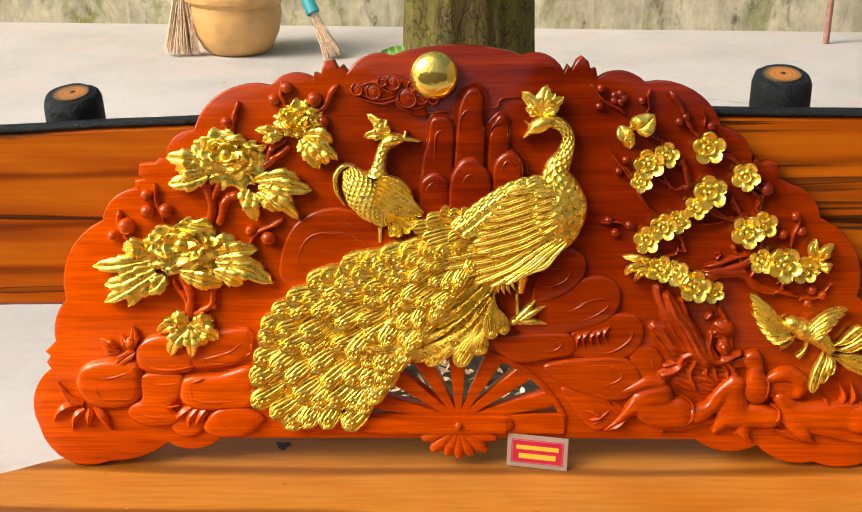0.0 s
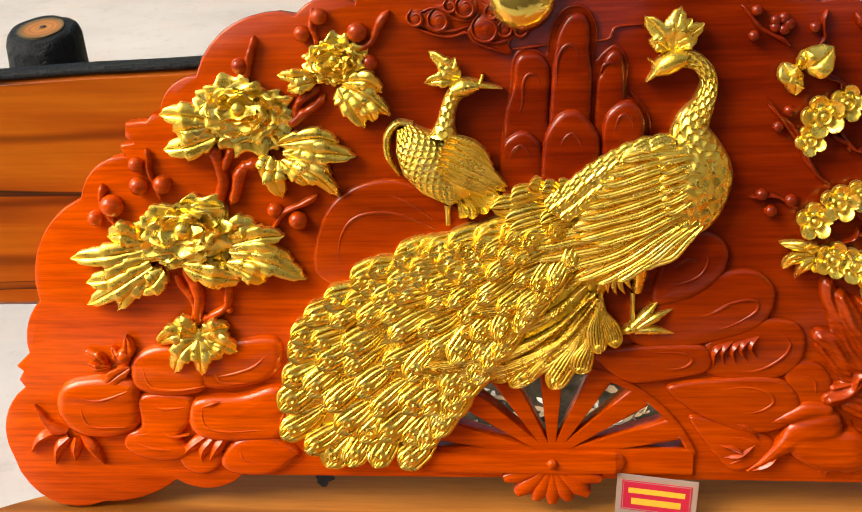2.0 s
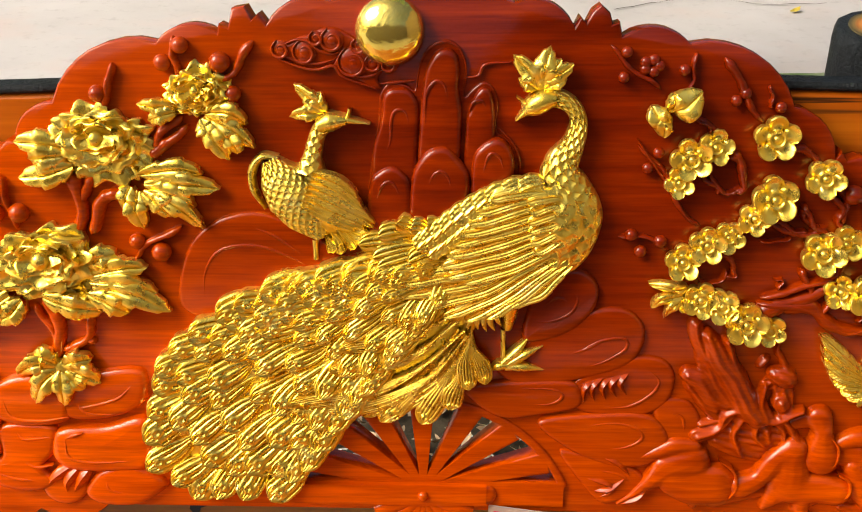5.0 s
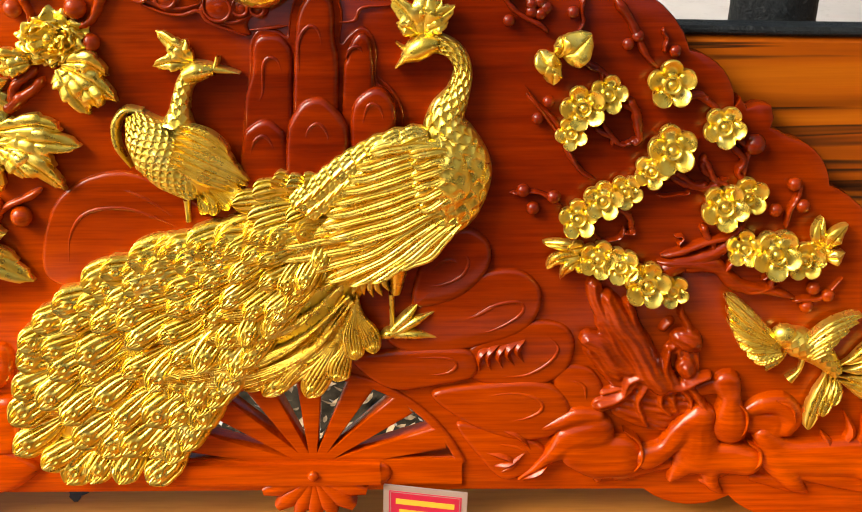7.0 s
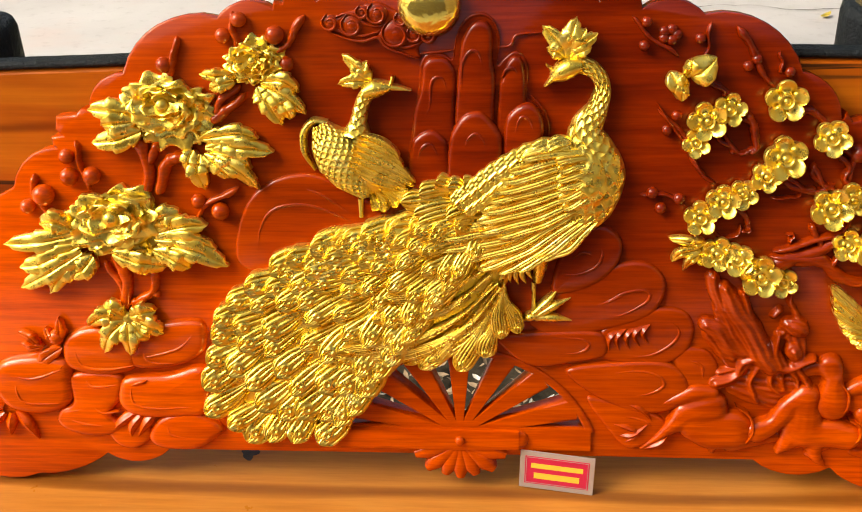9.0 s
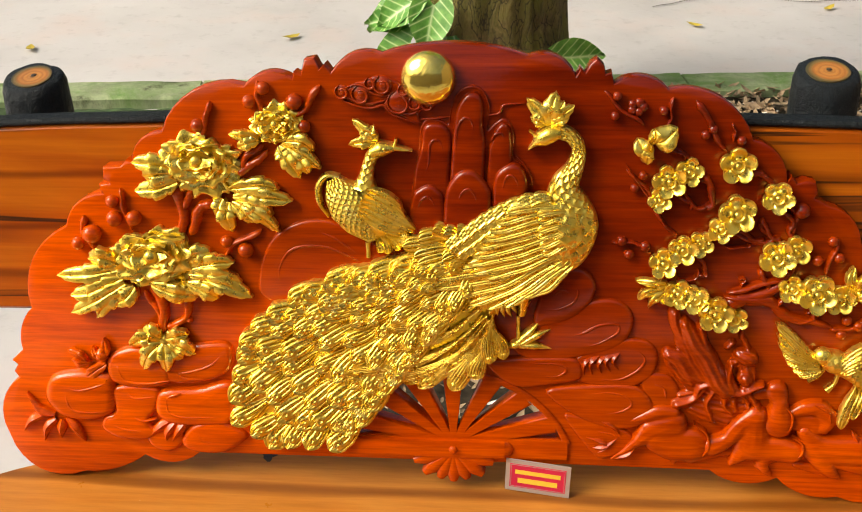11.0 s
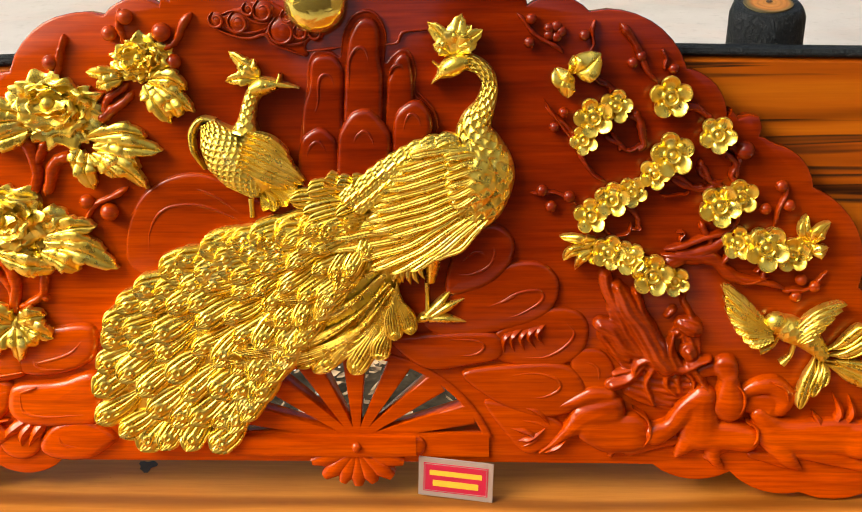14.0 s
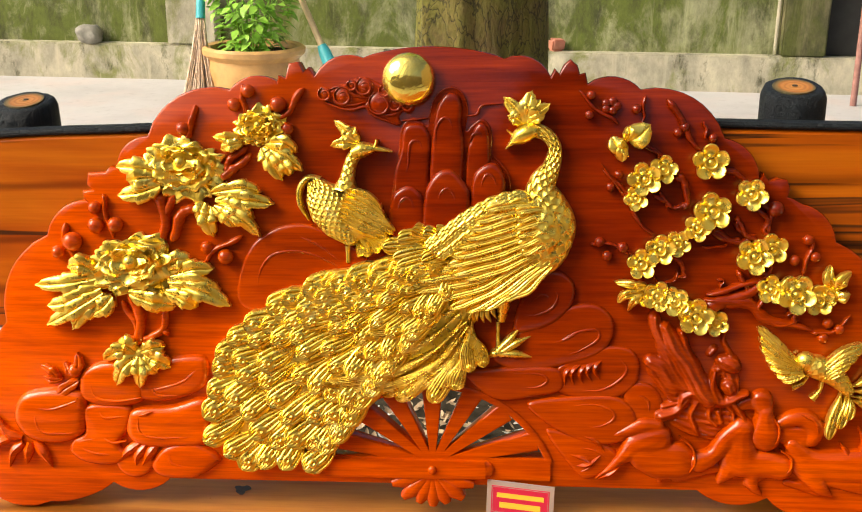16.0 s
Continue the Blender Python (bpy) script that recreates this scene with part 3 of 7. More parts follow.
def veined():
    m, t, b = material("green leaf with pale veins", 0.4)
    v = coords(t, (1, 1, 1))
    sep = t.nodes.new("ShaderNodeSeparateXYZ")
    t.links.new(v, sep.inputs[0])
    ab = t.nodes.new("ShaderNodeMath")
    ab.operation = "ABSOLUTE"
    t.links.new(sep.outputs[0], ab.inputs[0])
    sl = t.nodes.new("ShaderNodeMath")
    sl.operation = "MULTIPLY_ADD"
    sl.inputs[1].default_value = -0.8
    t.links.new(ab.outputs[0], sl.inputs[0])
    t.links.new(sep.outputs[1], sl.inputs[2])
    si = t.nodes.new("ShaderNodeMath")
    si.operation = "PINGPONG"
    si.inputs[1].default_value = 0.016
    t.links.new(sl.outputs[0], si.inputs[0])
    rib = ramp(t, si.outputs[0], [(0.0, (1, 1, 1)), (0.0045, (0, 0, 0))])
    mid = ramp(t, ab.outputs[0], [(0.0, (1, 1, 1)), (0.006, (0, 0, 0))])
    c = ramp(t, noise_of(t, v, 25, 5), [(0.35, (0.05, 0.20, 0.02)), (0.65, (0.16, 0.40, 0.06))])
    c = mix(t, rib, c, (0.45, 0.62, 0.25))
    c = mix(t, mid, c, (0.5, 0.66, 0.3))
    t.links.new(c, b.inputs["Base Color"])
    return m


VEINED = veined()
vine = thing("creeper_plant", pose(-0.16, 2.50, 0.02), "arrow-leaved creeper with pale-veined green leaves by the trunk", "plant")
rng = random.Random(12)
for i, (x, y, z, rx, ry, rz, size) in enumerate((
    (0.05, -0.13, 0.47, -62, -8, 172, 0.165), (-0.02, -0.10, 0.47, -40, -40, 120, 0.15), (-0.06, -0.08, 0.44, -35, -35, 105, 0.15), (-0.07, -0.07, 0.40, 0, -45, 95, 0.12),
    (-0.03, -0.12, 0.33, -30, -40, 118, 0.15), (0.07, 0.0, 0.53, 20, -50, 110, 0.11), (0.03, 0.03, 0.55, 35, -45, 60, 0.10), (0.09, -0.12, 0.36, -45, -45, 170, 0.12), (0.49, -0.06, 0.27, 4, 84, -82, 0.16),
)):
    part("stem", tube([(0.38 if x > 0.3 else 0.05, 0.0, 0.0), (x * 0.7 + (0.1 if x > 0.3 else 0), y * 0.5, z * 0.7), (x, y, z)], [0.006, 0.005, 0.004], 6), LEAF, vine)
    part("leaf", arrow_leaf(size, i), VEINED, vine, matrix=pose(x, y, z, rx, ry, rz))

# ---- pot, plant and brooms ----
pot = thing("flower_pot", pose(-1.27, 5.52, 0.0), "round ochre terracotta pot on the concrete", "pot")
part("bowl", lathe([(0, 0.0), (0.18, 0.0), (0.222, 0.03), (0.268, 0.13), (0.287, 0.24), (0.28, 0.30), (0.294, 0.315), (0.320, 0.335), (0.323, 0.365), (0.305, 0.382), (0.268, 0.375), (0.258, 0.33), (0, 0.33)]), CLAY, pot)
bm = bmesh.new()
bmesh.ops.create_circle(bm, cap_ends=True, segments=32, radius=0.26, matrix=Matrix.Translation((0, 0, 0.338)))
part("soil", from_bm(bm), SOIL, pot)


def bush(n, seed, spread, height):
    rng = random.Random(seed)
    v, f = [], []
    for _ in range(n):
        a, q = rng.uniform(0, 6.28), rng.random() ** 0.6
        h = rng.uniform(0.02, 1) * height
        c = Vector((math.cos(a) * spread * q * (0.6 + 0.5 * h / height), math.sin(a) * spread * q * 0.7, h))
        m = pose(*c, rng.uniform(-45, 20), rng.uniform(-25, 25), math.degrees(a) - 90 + rng.uniform(-40, 40))
        s = rng.uniform(0.055, 0.10)
        o = len(v)
        for x, y, z in ((0, 0, 0), (-0.27, 0.4, 0.1), (0.27, 0.4, 0.1), (0, 0.45, 0.02), (-0.2, 0.75, 0.02), (0.2, 0.75, 0.02), (0, 1.1, -0.1)):
            v.append(m @ Vector((x * s, y * s, z * s)))
        f += [(o, o + 3, o + 1), (o, o + 2, o + 3), (o + 1, o + 3, o + 6, o + 4), (o + 2, o + 5, o + 6, o + 3)]
    me = bpy.data.meshes.new("leaves")
    me.from_pydata(v, [], f)
    return smooth(me, 60)


shrub = thing("potted_shrub", pose(-1.27, 5.50, 0.335), "leafy bright green shrub growing in the pot", "plant")
part("foliage", bush(430, 8, 0.26, 0.48), LEAF, shrub)
rng = random.Random(2)
for i in range(9):
    a = i * 0.7
    part("stem", tube([(0.05 * math.cos(a), 0.05 * math.sin(a), 0), (0.1 * math.cos(a), 0.1 * math.sin(a), 0.2), (0.19 * math.cos(a), 0.15 * math.sin(a), 0.40)], [0.008, 0.006, 0.004], 6), LEAF, shrub)


def broom(matrix, length, spread, stick, label, stout=1.0):
    """Bristles fan out below a bound neck; the stick goes on above it."""
    ob = thing("broom", matrix, label, "broom")
    rng = random.Random(int(length * 100))
    v, f = [], []
    for _ in range(170):
        x0, y0 = rng.uniform(-0.018, 0.018), rng.uniform(-0.012, 0.012)
        x1, y1 = rng.uniform(-spread, spread), rng.uniform(-0.05, 0.05)
        z1, w, o = rng.uniform(0, 0.05), 0.0022, len(v)
        for s in (0, 0.5, 1):
            x, y, z = x0 + (x1 - x0) * s ** 1.2, y0 + (y1 - y0) * s, length + (z1 - length) * s
            v += [(x - w, y, z), (x + w, y + w, z), (x, y - w, z)]
        for q in (0, 3):
            f += [(o + q, o + q + 1, o + q + 4, o + q + 3), (o + q + 1, o + q + 2, o + q + 5, o + q + 4), (o + q + 2, o + q, o + q + 3, o + q + 5)]
    me = bpy.data.meshes.new("bristles")
    me.from_pydata(v, [], f)
    part("bristles", me, STRAW, ob)
    part("binding", lathe([(0, length - 0.06), (0.03 * stout, length - 0.06), (0.027 * stout, length + 0.05), (0.02 * stout, length + 0.10), (0, length + 0.10)], 16), CYAN, ob, "turquoise plastic binding")
    part("stick", lathe([(0, length + 0.1), (0.014 * stout, length + 0.1), (0.013 * stout, length + stick), (0, length + stick)], 12), BAMBOO, ob)
    return ob


broom(pose(-1.60, 5.36, 0.0, -13, 3, 8), 0.62, 0.11, 0.7, "pale straw broom with turquoise binding leaning by the pot")
broom(pose(-0.64, 5.30, 0.0, -22, -27, 0), 0.37, 0.06, 0.6, "straw broom with bamboo stick leaning over the pot", 1.45)

# ---- bench ----
BENCH = pose(0, 0.012, 0.553, 0, -1.9, -3.325)
bench = thing("bench", BENCH, "rustic bench of lacquered live-edge slabs and dark log posts", "bench")


def slab(outline, z0, z1, rough, seed, bevel=0.012):
    """An upright prism over an outline, with waney, slightly uneven sides."""
    c = curve(outline, 110, True)
    mid = c.mean(0)
    bm = bmesh.new()
    rings = []
    for z, k in ((z0, 0.985), (z0 + bevel, 1.0), ((z0 + z1) / 2, 1.004), (z1 - bevel, 1.0), (z1 - bevel * 0.3, 0.997), (z1, 0.990)):
        ring = []
        for x, y in c:
            q = rough * noise.noise(Vector((x * 9, y * 9, z * 12 + seed)))
            ring.append(bm.verts.new((mid[0] + (x - mid[0]) * k + q, mid[1] + (y - mid[1]) * k + q, z)))
        rings.append(ring)
    n = len(c)
    for a, b in zip(rings, rings[1:]):
        for i in range(n):
            bm.faces.new((a[i], a[(i + 1) % n], b[(i + 1) % n], b[i]))
    bm.faces.new(rings[0])
    bm.faces.new(rings[-1])
    return from_bm(bm, "slab", 35)


seat_edge = [(-1.05, -0.20), (-0.85, -0.085), (-0.72, -0.03), (-0.64, 0.012), (-0.45, 0.085), (-0.15, 0.13), (0.2, 0.135), (0.5, 0.09), (0.68, 0.01), (0.85, -0.07), (1.05, -0.2), (1.0, -0.5), (0.5, -0.64), (0, -0.66), (-0.5, -0.64), (-1.0, -0.5)]
part("seat", slab(seat_edge, -0.145, -0.0725, 0.004, 1), SEAT, bench, "thick honey-orange seat slab with worn lacquer")
mid = np.array(seat_edge).mean(0)
part("seat_bark", slab([(mid[0] + (x - mid[0]) * 1.008, mid[1] + (y - mid[1]) * 1.012) for x, y in seat_edge], -0.140, -0.0785, 0.004, 1), BARK, bench, "dark bark edge of the seat")


def backrest(z_lo, z_hi, y_front, y_back, x0, x1, arch, bevel=0.006, foot=0.35):
    bm = bmesh.new()
    n, rings = 60, []
    for i in range(n + 1):
        x = x0 + (x1 - x0) * i / n
        a = -arch * (x / 0.7) ** 2
        wob = 0.003 * noise.noise(Vector((x * 6, 0, 3)))
        top = z_hi + a + wob
        low = z_lo + foot * a + wob
        ring = []
        for y, z in ((y_front + bevel, low), (y_front, low + bevel), (y_front, top - bevel), (y_front + bevel, top), (y_back - bevel, top), (y_back, top - bevel), (y_back, low + bevel), (y_back - bevel, low)):
            lean = 0.15 * (z - 0.44)
            ring.append(bm.verts.new((x, y + lean, z)))
        rings.append(ring)
    for a, b in zip(rings, rings[1:]):
        for k in range(8):
            bm.faces.new((a[k], a[(k + 1) % 8], b[(k + 1) % 8], b[k]))
    bm.faces.new(rings[0])
    bm.faces.new(rings[-1])
    return from_bm(bm, "backrest", 35)


part("backrest", backrest(0.178, 0.452, 0.097, 0.119, -1.15, 1.15, 0.016), PLANK, bench, "wide lacquered orange backrest plank with dark figure")
part("bark_edge", backrest(0.4515, 0.4600, 0.0950, 0.1215, -1.15, 1.15, 0.016, 0.003, 1.0), BARK, bench, "rough dark bark strip along the plank's top")


def log_post(x, y, z0, z1, r, seed, tilt):
    bm = bmesh.new()
    n, rings = 28, []
    hs = [z0 + (z1 - 0.012 - z0) * j / 22 for j in range(23)]
    for j, z in enumerate(hs + [z1 - 0.003, z1]):
        ring = []
        rr = r * (1.18 - 0.17 * (z - z0) / (z1 - z0)) * (1.0 if j < 23 else (0.93 if j == 23 else 0.84))
        for i in range(n):
            a = 2 * math.pi * i / n
            d = Vector((math.cos(a), math.sin(a), 0))
            k = 1 + 0.10 * noise.noise(d * 1.3 + Vector((seed, 0, z * 4))) + 0.05 * noise.noise(d * 5 + Vector((seed, 0, z * 18)))
            p = d * rr * k
            ring.append(bm.verts.new((x + p.x, y + p.y + 0.06 * (z - z1), z + (p.y * tilt if j > 21 else 0))))
        rings.append(ring)
    for a, b in zip(rings, rings[1:]):
        for i in range(n):
            bm.faces.new((a[i], a[(i + 1) % n], b[(i + 1) % n], b[i]))
    bm.faces.new(rings[-1])
    body = from_bm(bm, "post", 60)
    bm = bmesh.new()
    ring = []
    for i in range(n):
        a = 2 * math.pi * i / n
        p = Vector((math.cos(a), math.sin(a), 0)) * r * 0.64 * (1 + 0.08 * noise.noise(Vector((math.cos(a), math.sin(a), seed))))
        ring.append(bm.verts.new((x + p.x, y + p.y, z1 + p.y * tilt + 0.0015)))
    face = bm.faces.new(ring)
    got = bmesh.ops.extrude_face_region(bm, geom=[face])
    for vert in [g for g in got["geom"] if isinstance(g, bmesh.types.BMVert)]:
        vert.co.z -= 0.006
    return body, from_bm(bm, "cut")


for x, seed, top in ((-0.603, 3.0, 0.471), (0.487, 8.0, 0.481)):
    body, cut = log_post(x, 0.203, -0.556 + x * 0.034, top, 0.044, seed, 0.20)
    post = part("post", body, BARK, bench, "short dark bark-covered log post")
    part("cut_end", cut, LOGEND, post, "sawn orange log end with dark heart")
    part("heart", lathe([(0, top + 0.0032), (0.003, top + 0.003), (0.0045, top + 0.0016)], 14), KNOT, post, matrix=pose(x + 0.002, 0.206, 0.0))
for x in (-0.62, 0.6):
    part("leg", tube([(x, -0.25, -0.556 + x * 0.034), (x, -0.25, -0.35), (x, -0.25, -0.146)], [0.09, 0.08, 0.085], 20), BARK, bench)
    part("brace", tube([(x * 0.93, 0.22, -0.13), (x * 0.93, 0.02, -0.125)], [0.026, 0.026], 10), BARK, bench)

# ---- carved fan panel ----
PANEL = pose(0, 0.012, 0.553, -8.514, 0, -3.325) @ pose(0, 0, 0, 0, -1.9, 0)
panel = thing("carved_fan_panel", PANEL, "fan-shaped red-varnished wood carving with gilded peacocks and blossoms", "wood carving")


def mirrored(pts):
    return [(0.2 - 0.056 * v - u, v) for u, v in reversed(pts)]


def scallop(a, b, rise, n=9):
    """Points of a round lobe from a to b, bulging to the left of that way."""
    a, b = np.array(a), np.array(b)
    d = b - a
    s = np.array([d[1], -d[0]]) / (np.linalg.norm(d) + 1e-9)
    return [tuple(a + d * q + s * rise * math.sin(math.pi * q) ** 0.75) for q in np.linspace(0, 1, n)[:-1]]


# cusps of the scalloped edge, from the top down the side, with the rise of the lobe that follows
LEFT = [(-8.5, 55.1), (-14.8, 52.9), (-19.8, 52.1), (-26.1, 51.2), (-37.5, 45.2), (-41.9, 41.0), (-46.0, 36.7), (-52.2, 32.0), (-58.9, 19.8), (-61.2, 13.3), (-62.4, 8.9), (-65.4, -0.2), (-54.4, -6.3), (-45.1, -3.2)]
RISE = [1.3, 0, 1.3, 2.6, 1.3, 0, 1.5, 2.5, 0.9, 0, 1.7, 3.4, 0.9, 1.5]
TUFT_TOP = [(-14.8, 52.9), (-15.6, 54.0), (-16.2, 53.4), (-16.9, 54.7), (-18.2, 54.5), (-18.7, 52.6), (-19.6, 53.0)]
TUFT_MID = [(-41.9, 41.0), (-42.8, 41.3), (-43.5, 40.5), (-45.9, 40.4), (-46.2, 38.8), (-45.3, 38.1), (-46.8, 38.0), (-46.7, 36.8)]
TUFT_LOW = [(-61.2, 13.3), (-63.0, 11.7), (-62.3, 11.0), (-63.0, 9.9)]
FOOT = [(-36.9, -2.5), (-16.4, -2.5)]

side = []
for i, c in enumerate(LEFT):
    nxt = LEFT[i + 1] if i + 1 < len(LEFT) else FOOT[0]
    if i == 1:
        side += TUFT_TOP
    elif i == 5:
        side += TUFT_MID
    elif i == 9:
        side += TUFT_LOW
    else:
        side += scallop(c, nxt, RISE[i])
side += FOOT
right = mirrored(FOOT)[:1]
RIGHT = [(35.5, -2.6), (44.7, -3.5), (53.0, -6.2), (65.6, -0.2), (62.1, 8.9), (60.7, 13.3), (57.9, 19.6), (52.0, 31.2), (46.4, 36.2), (42.1, 39.2), (37.6, 44.5), (27.0, 50.7), (20.3, 51.5), (15.6, 52.5), [(9.7, 54.8)][0]]
RIGHT_RISE = [1.5, 1.2, 3.4, 1.7, 0, 0.9, 2.5, 1.5, 0, 1.3, 2.4, 1.3, 0, 1.3]
RIGHT_TUFTS = {4: mirrored(TUFT_LOW), 8: [(46.4, 36.8), (45.7, 37.0), (46.0, 38.0), (45.6, 39.2), (44.4, 39.4), (43.3, 39.0), (42.6, 40.1)], 12: [(20.3, 51.5), (20.0, 52.9), (19.3, 52.7), (19.0, 53.8), (18.1, 54.6), (17.3, 54.0), (16.7, 52.8), (16.1, 53.5)]}
for i, (a, b) in enumerate(zip(RIGHT, RIGHT[1:])):
    right += RIGHT_TUFTS.get(i) or scallop(a, b, RIGHT_RISE[i])
crest_top = scallop(RIGHT[-1], LEFT[0], 1.5, 15)
outline = crest_top + side + right
outline = [p for i, p in enumerate(outline) if np.hypot(p[0] - outline[i - 1][0], p[1] - outline[i - 1][1]) > 0.08]

# opening of the small folding fan
HOLE_C, HOLE_R = (0.0, -5.4), 16.6
hole = []
for a in np.linspace(20, 160, 41):
    hole.append((HOLE_C[0] + HOLE_R * math.cos(radians(a)), HOLE_C[1] + HOLE_R * math.sin(radians(a))))
HOLE_BASE = 1.6
hole = [(u, v) for u, v in hole if v > HOLE_BASE]
hole = [(hole[0][0] + 0.4, HOLE_BASE)] + hole + [(hole[-1][0] - 0.4, HOLE_BASE)]


def inset(pts, d):
    p = np.array(pts)
    t = np.roll(p, -1, 0) - np.roll(p, 1, 0)
    t /= np.linalg.norm(t, axis=1)[:, None] + 1e-9
    n = np.stack([-t[:, 1], t[:, 0]], 1)
    x, y = p[:, 0], p[:, 1]
    if np.sum(x * np.roll(y, -1) - np.roll(x, -1) * y) < 0:
        n = -n
    return [tuple(q) for q in p + n * d]


def board(outer, inner, w_front, w_back, edge):
    """A plate with a hole: flat front and back, rounded front arris."""
    bm = bmesh.new()
    def loop(pts, w):
        vs = [bm.verts.new((u * 0.01, -w * 0.01, v * 0.01)) for u, v in pts]
        es = [bm.edges.new((a, b)) for a, b in zip(vs, vs[1:] + vs[:1])]
        return vs, es
    def band(a, b):
        for i in range(len(a)):
            bm.faces.new((a[i], a[(i + 1) % len(a)], b[(i + 1) % len(b)], b[i]))
    fo, fe = loop(inset(outer, edge), w_front)
    m1, _ = loop(inset(outer, edge * 0.3), w_front - edge * 0.35)
    m2, _ = loop(outer, w_front - edge)
    bo, be = loop(outer, w_back)
    fi, ge = loop(inset(inner, -edge * 0.5), w_front)
    n2, _ = loop(inner, w_front - edge * 0.5)
    bi, he = loop(inner, w_back)
    bmesh.ops.triangle_fill(bm, use_beauty=True, edges=fe + ge)
    bmesh.ops.triangle_fill(bm, use_beauty=True, edges=be + he)
    for a, b in ((fo, m1), (m1, m2), (m2, bo), (fi, n2), (n2, bi)):
        band(a, b)
    return from_bm(bm, "board", 38)


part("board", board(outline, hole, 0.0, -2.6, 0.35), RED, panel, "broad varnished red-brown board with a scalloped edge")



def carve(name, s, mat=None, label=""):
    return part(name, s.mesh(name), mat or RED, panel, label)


def leaf_into(s, pts, width, h=0.35, lift=(0.6, 1.0, 0.7), n=26, teeth=3.0):
    """A lobed leaf: domed halves beside a sunk midrib, toothed towards its tip and gently twisted."""
    c = curve(pts, n)
    t = np.gradient(c, axis=0)
    t /= np.linalg.norm(t, axis=1)[:, None] + 1e-9
    side_ = np.stack([-t[:, 1], t[:, 0]], 1)
    a = np.linspace(0, 1, n)
    phase = (pts[0][0] * 1.7 + pts[-1][1] * 2.3) % 6.28
    hw = width * np.interp(a, [0, 0.1, 0.38, 0.65, 0.88, 1], [0.22, 0.6, 1, 0.86, 0.46, 0.03])
    if teeth:
        hw *= np.where((a > 0.12) & (a < 0.97), 0.82 + 0.34 * ((a * teeth + 0.25) % 1.0), 1.0)
    base = np.interp(a, np.linspace(0, 1, len(lift)), lift)
    q = np.array([-1, -0.98, -0.90, -0.6, -0.3, -0.10, -0.03, 0.03, 0.10, 0.3, 0.6, 0.90, 0.98, 1])
    dome = np.array([0, 0.60, 0.80, 0.92, 0.95, 0.82, 0.40, 0.40, 0.82, 0.95, 0.92, 0.80, 0.60, 0])
    g = np.zeros((n, len(q), 3))
    for j in range(n):
        sway = 0.34 * h * np.sin(a[j] * 6.5 + phase + np.sign(q) * 1.1) * np.abs(q) + 0.22 * h * q * math.sin(phase)
        g[j, :, :2] = c[j] + side_[j] * (q * hw[j])[:, None]
        g[j, :, 2] = base[j] + h * dome * (0.4 + 0.6 * hw[j] / width) + sway
        g[j, 0, 2] = g[j, -1, 2] = max(0.0, base[j] - 0.6)
    return s.grid(g)


def petal_into(s, u, v, ang, length, width, w0, w1, curl, seed, squash=1.0):
    """A broad cupped peony petal with a rolled, rippled rim."""
    n, k = 14, 17
    g = np.zeros((n, k, 3))
    ca, sa = math.cos(ang), math.sin(ang)
    for j in range(n):
        a = j / (n - 1)
        hw = width * (0.35 + 0.65 * math.sin(math.pi * 0.5 * min(1, a * 1.5)))
        for i in range(k):
            q = i / (k - 1) * 2 - 1
            end = math.sqrt(max(0.0, 1 - (abs(q) * 0.92) ** 2.4)) - 0.10 * math.exp(-((q - 0.5 * math.sin(seed)) / 0.13) ** 2)
            x = a * length * (0.55 + 0.45 * end) * (1 + 0.08 * math.cos(q * 6 + seed))
            y = q * hw
            lip = max(0, a - 0.66) / 0.34
            cup = curl * q * q * a + 0.20 * math.sin(q * 4.5 + seed) * a
            g[j, i] = (u + x * ca - y * sa, v + (x * sa + y * ca) * squash, w0 + (w1 - w0) * a ** 1.3 + cup + 0.34 * lip ** 2 - 0.42 * lip ** 5)
    s.grid(g)
    low = g[-1].copy()
    low[:, 2] -= 0.8
    s.grid(np.array([g[-1], low]))


def gilt(name, parent, label=""):
    """Starts a gilded piece of a larger gilded part; call the result once its relief is gathered."""
    s = Sculpt()
    return s, lambda: part(name, s.mesh(name), GOLD, parent, label)


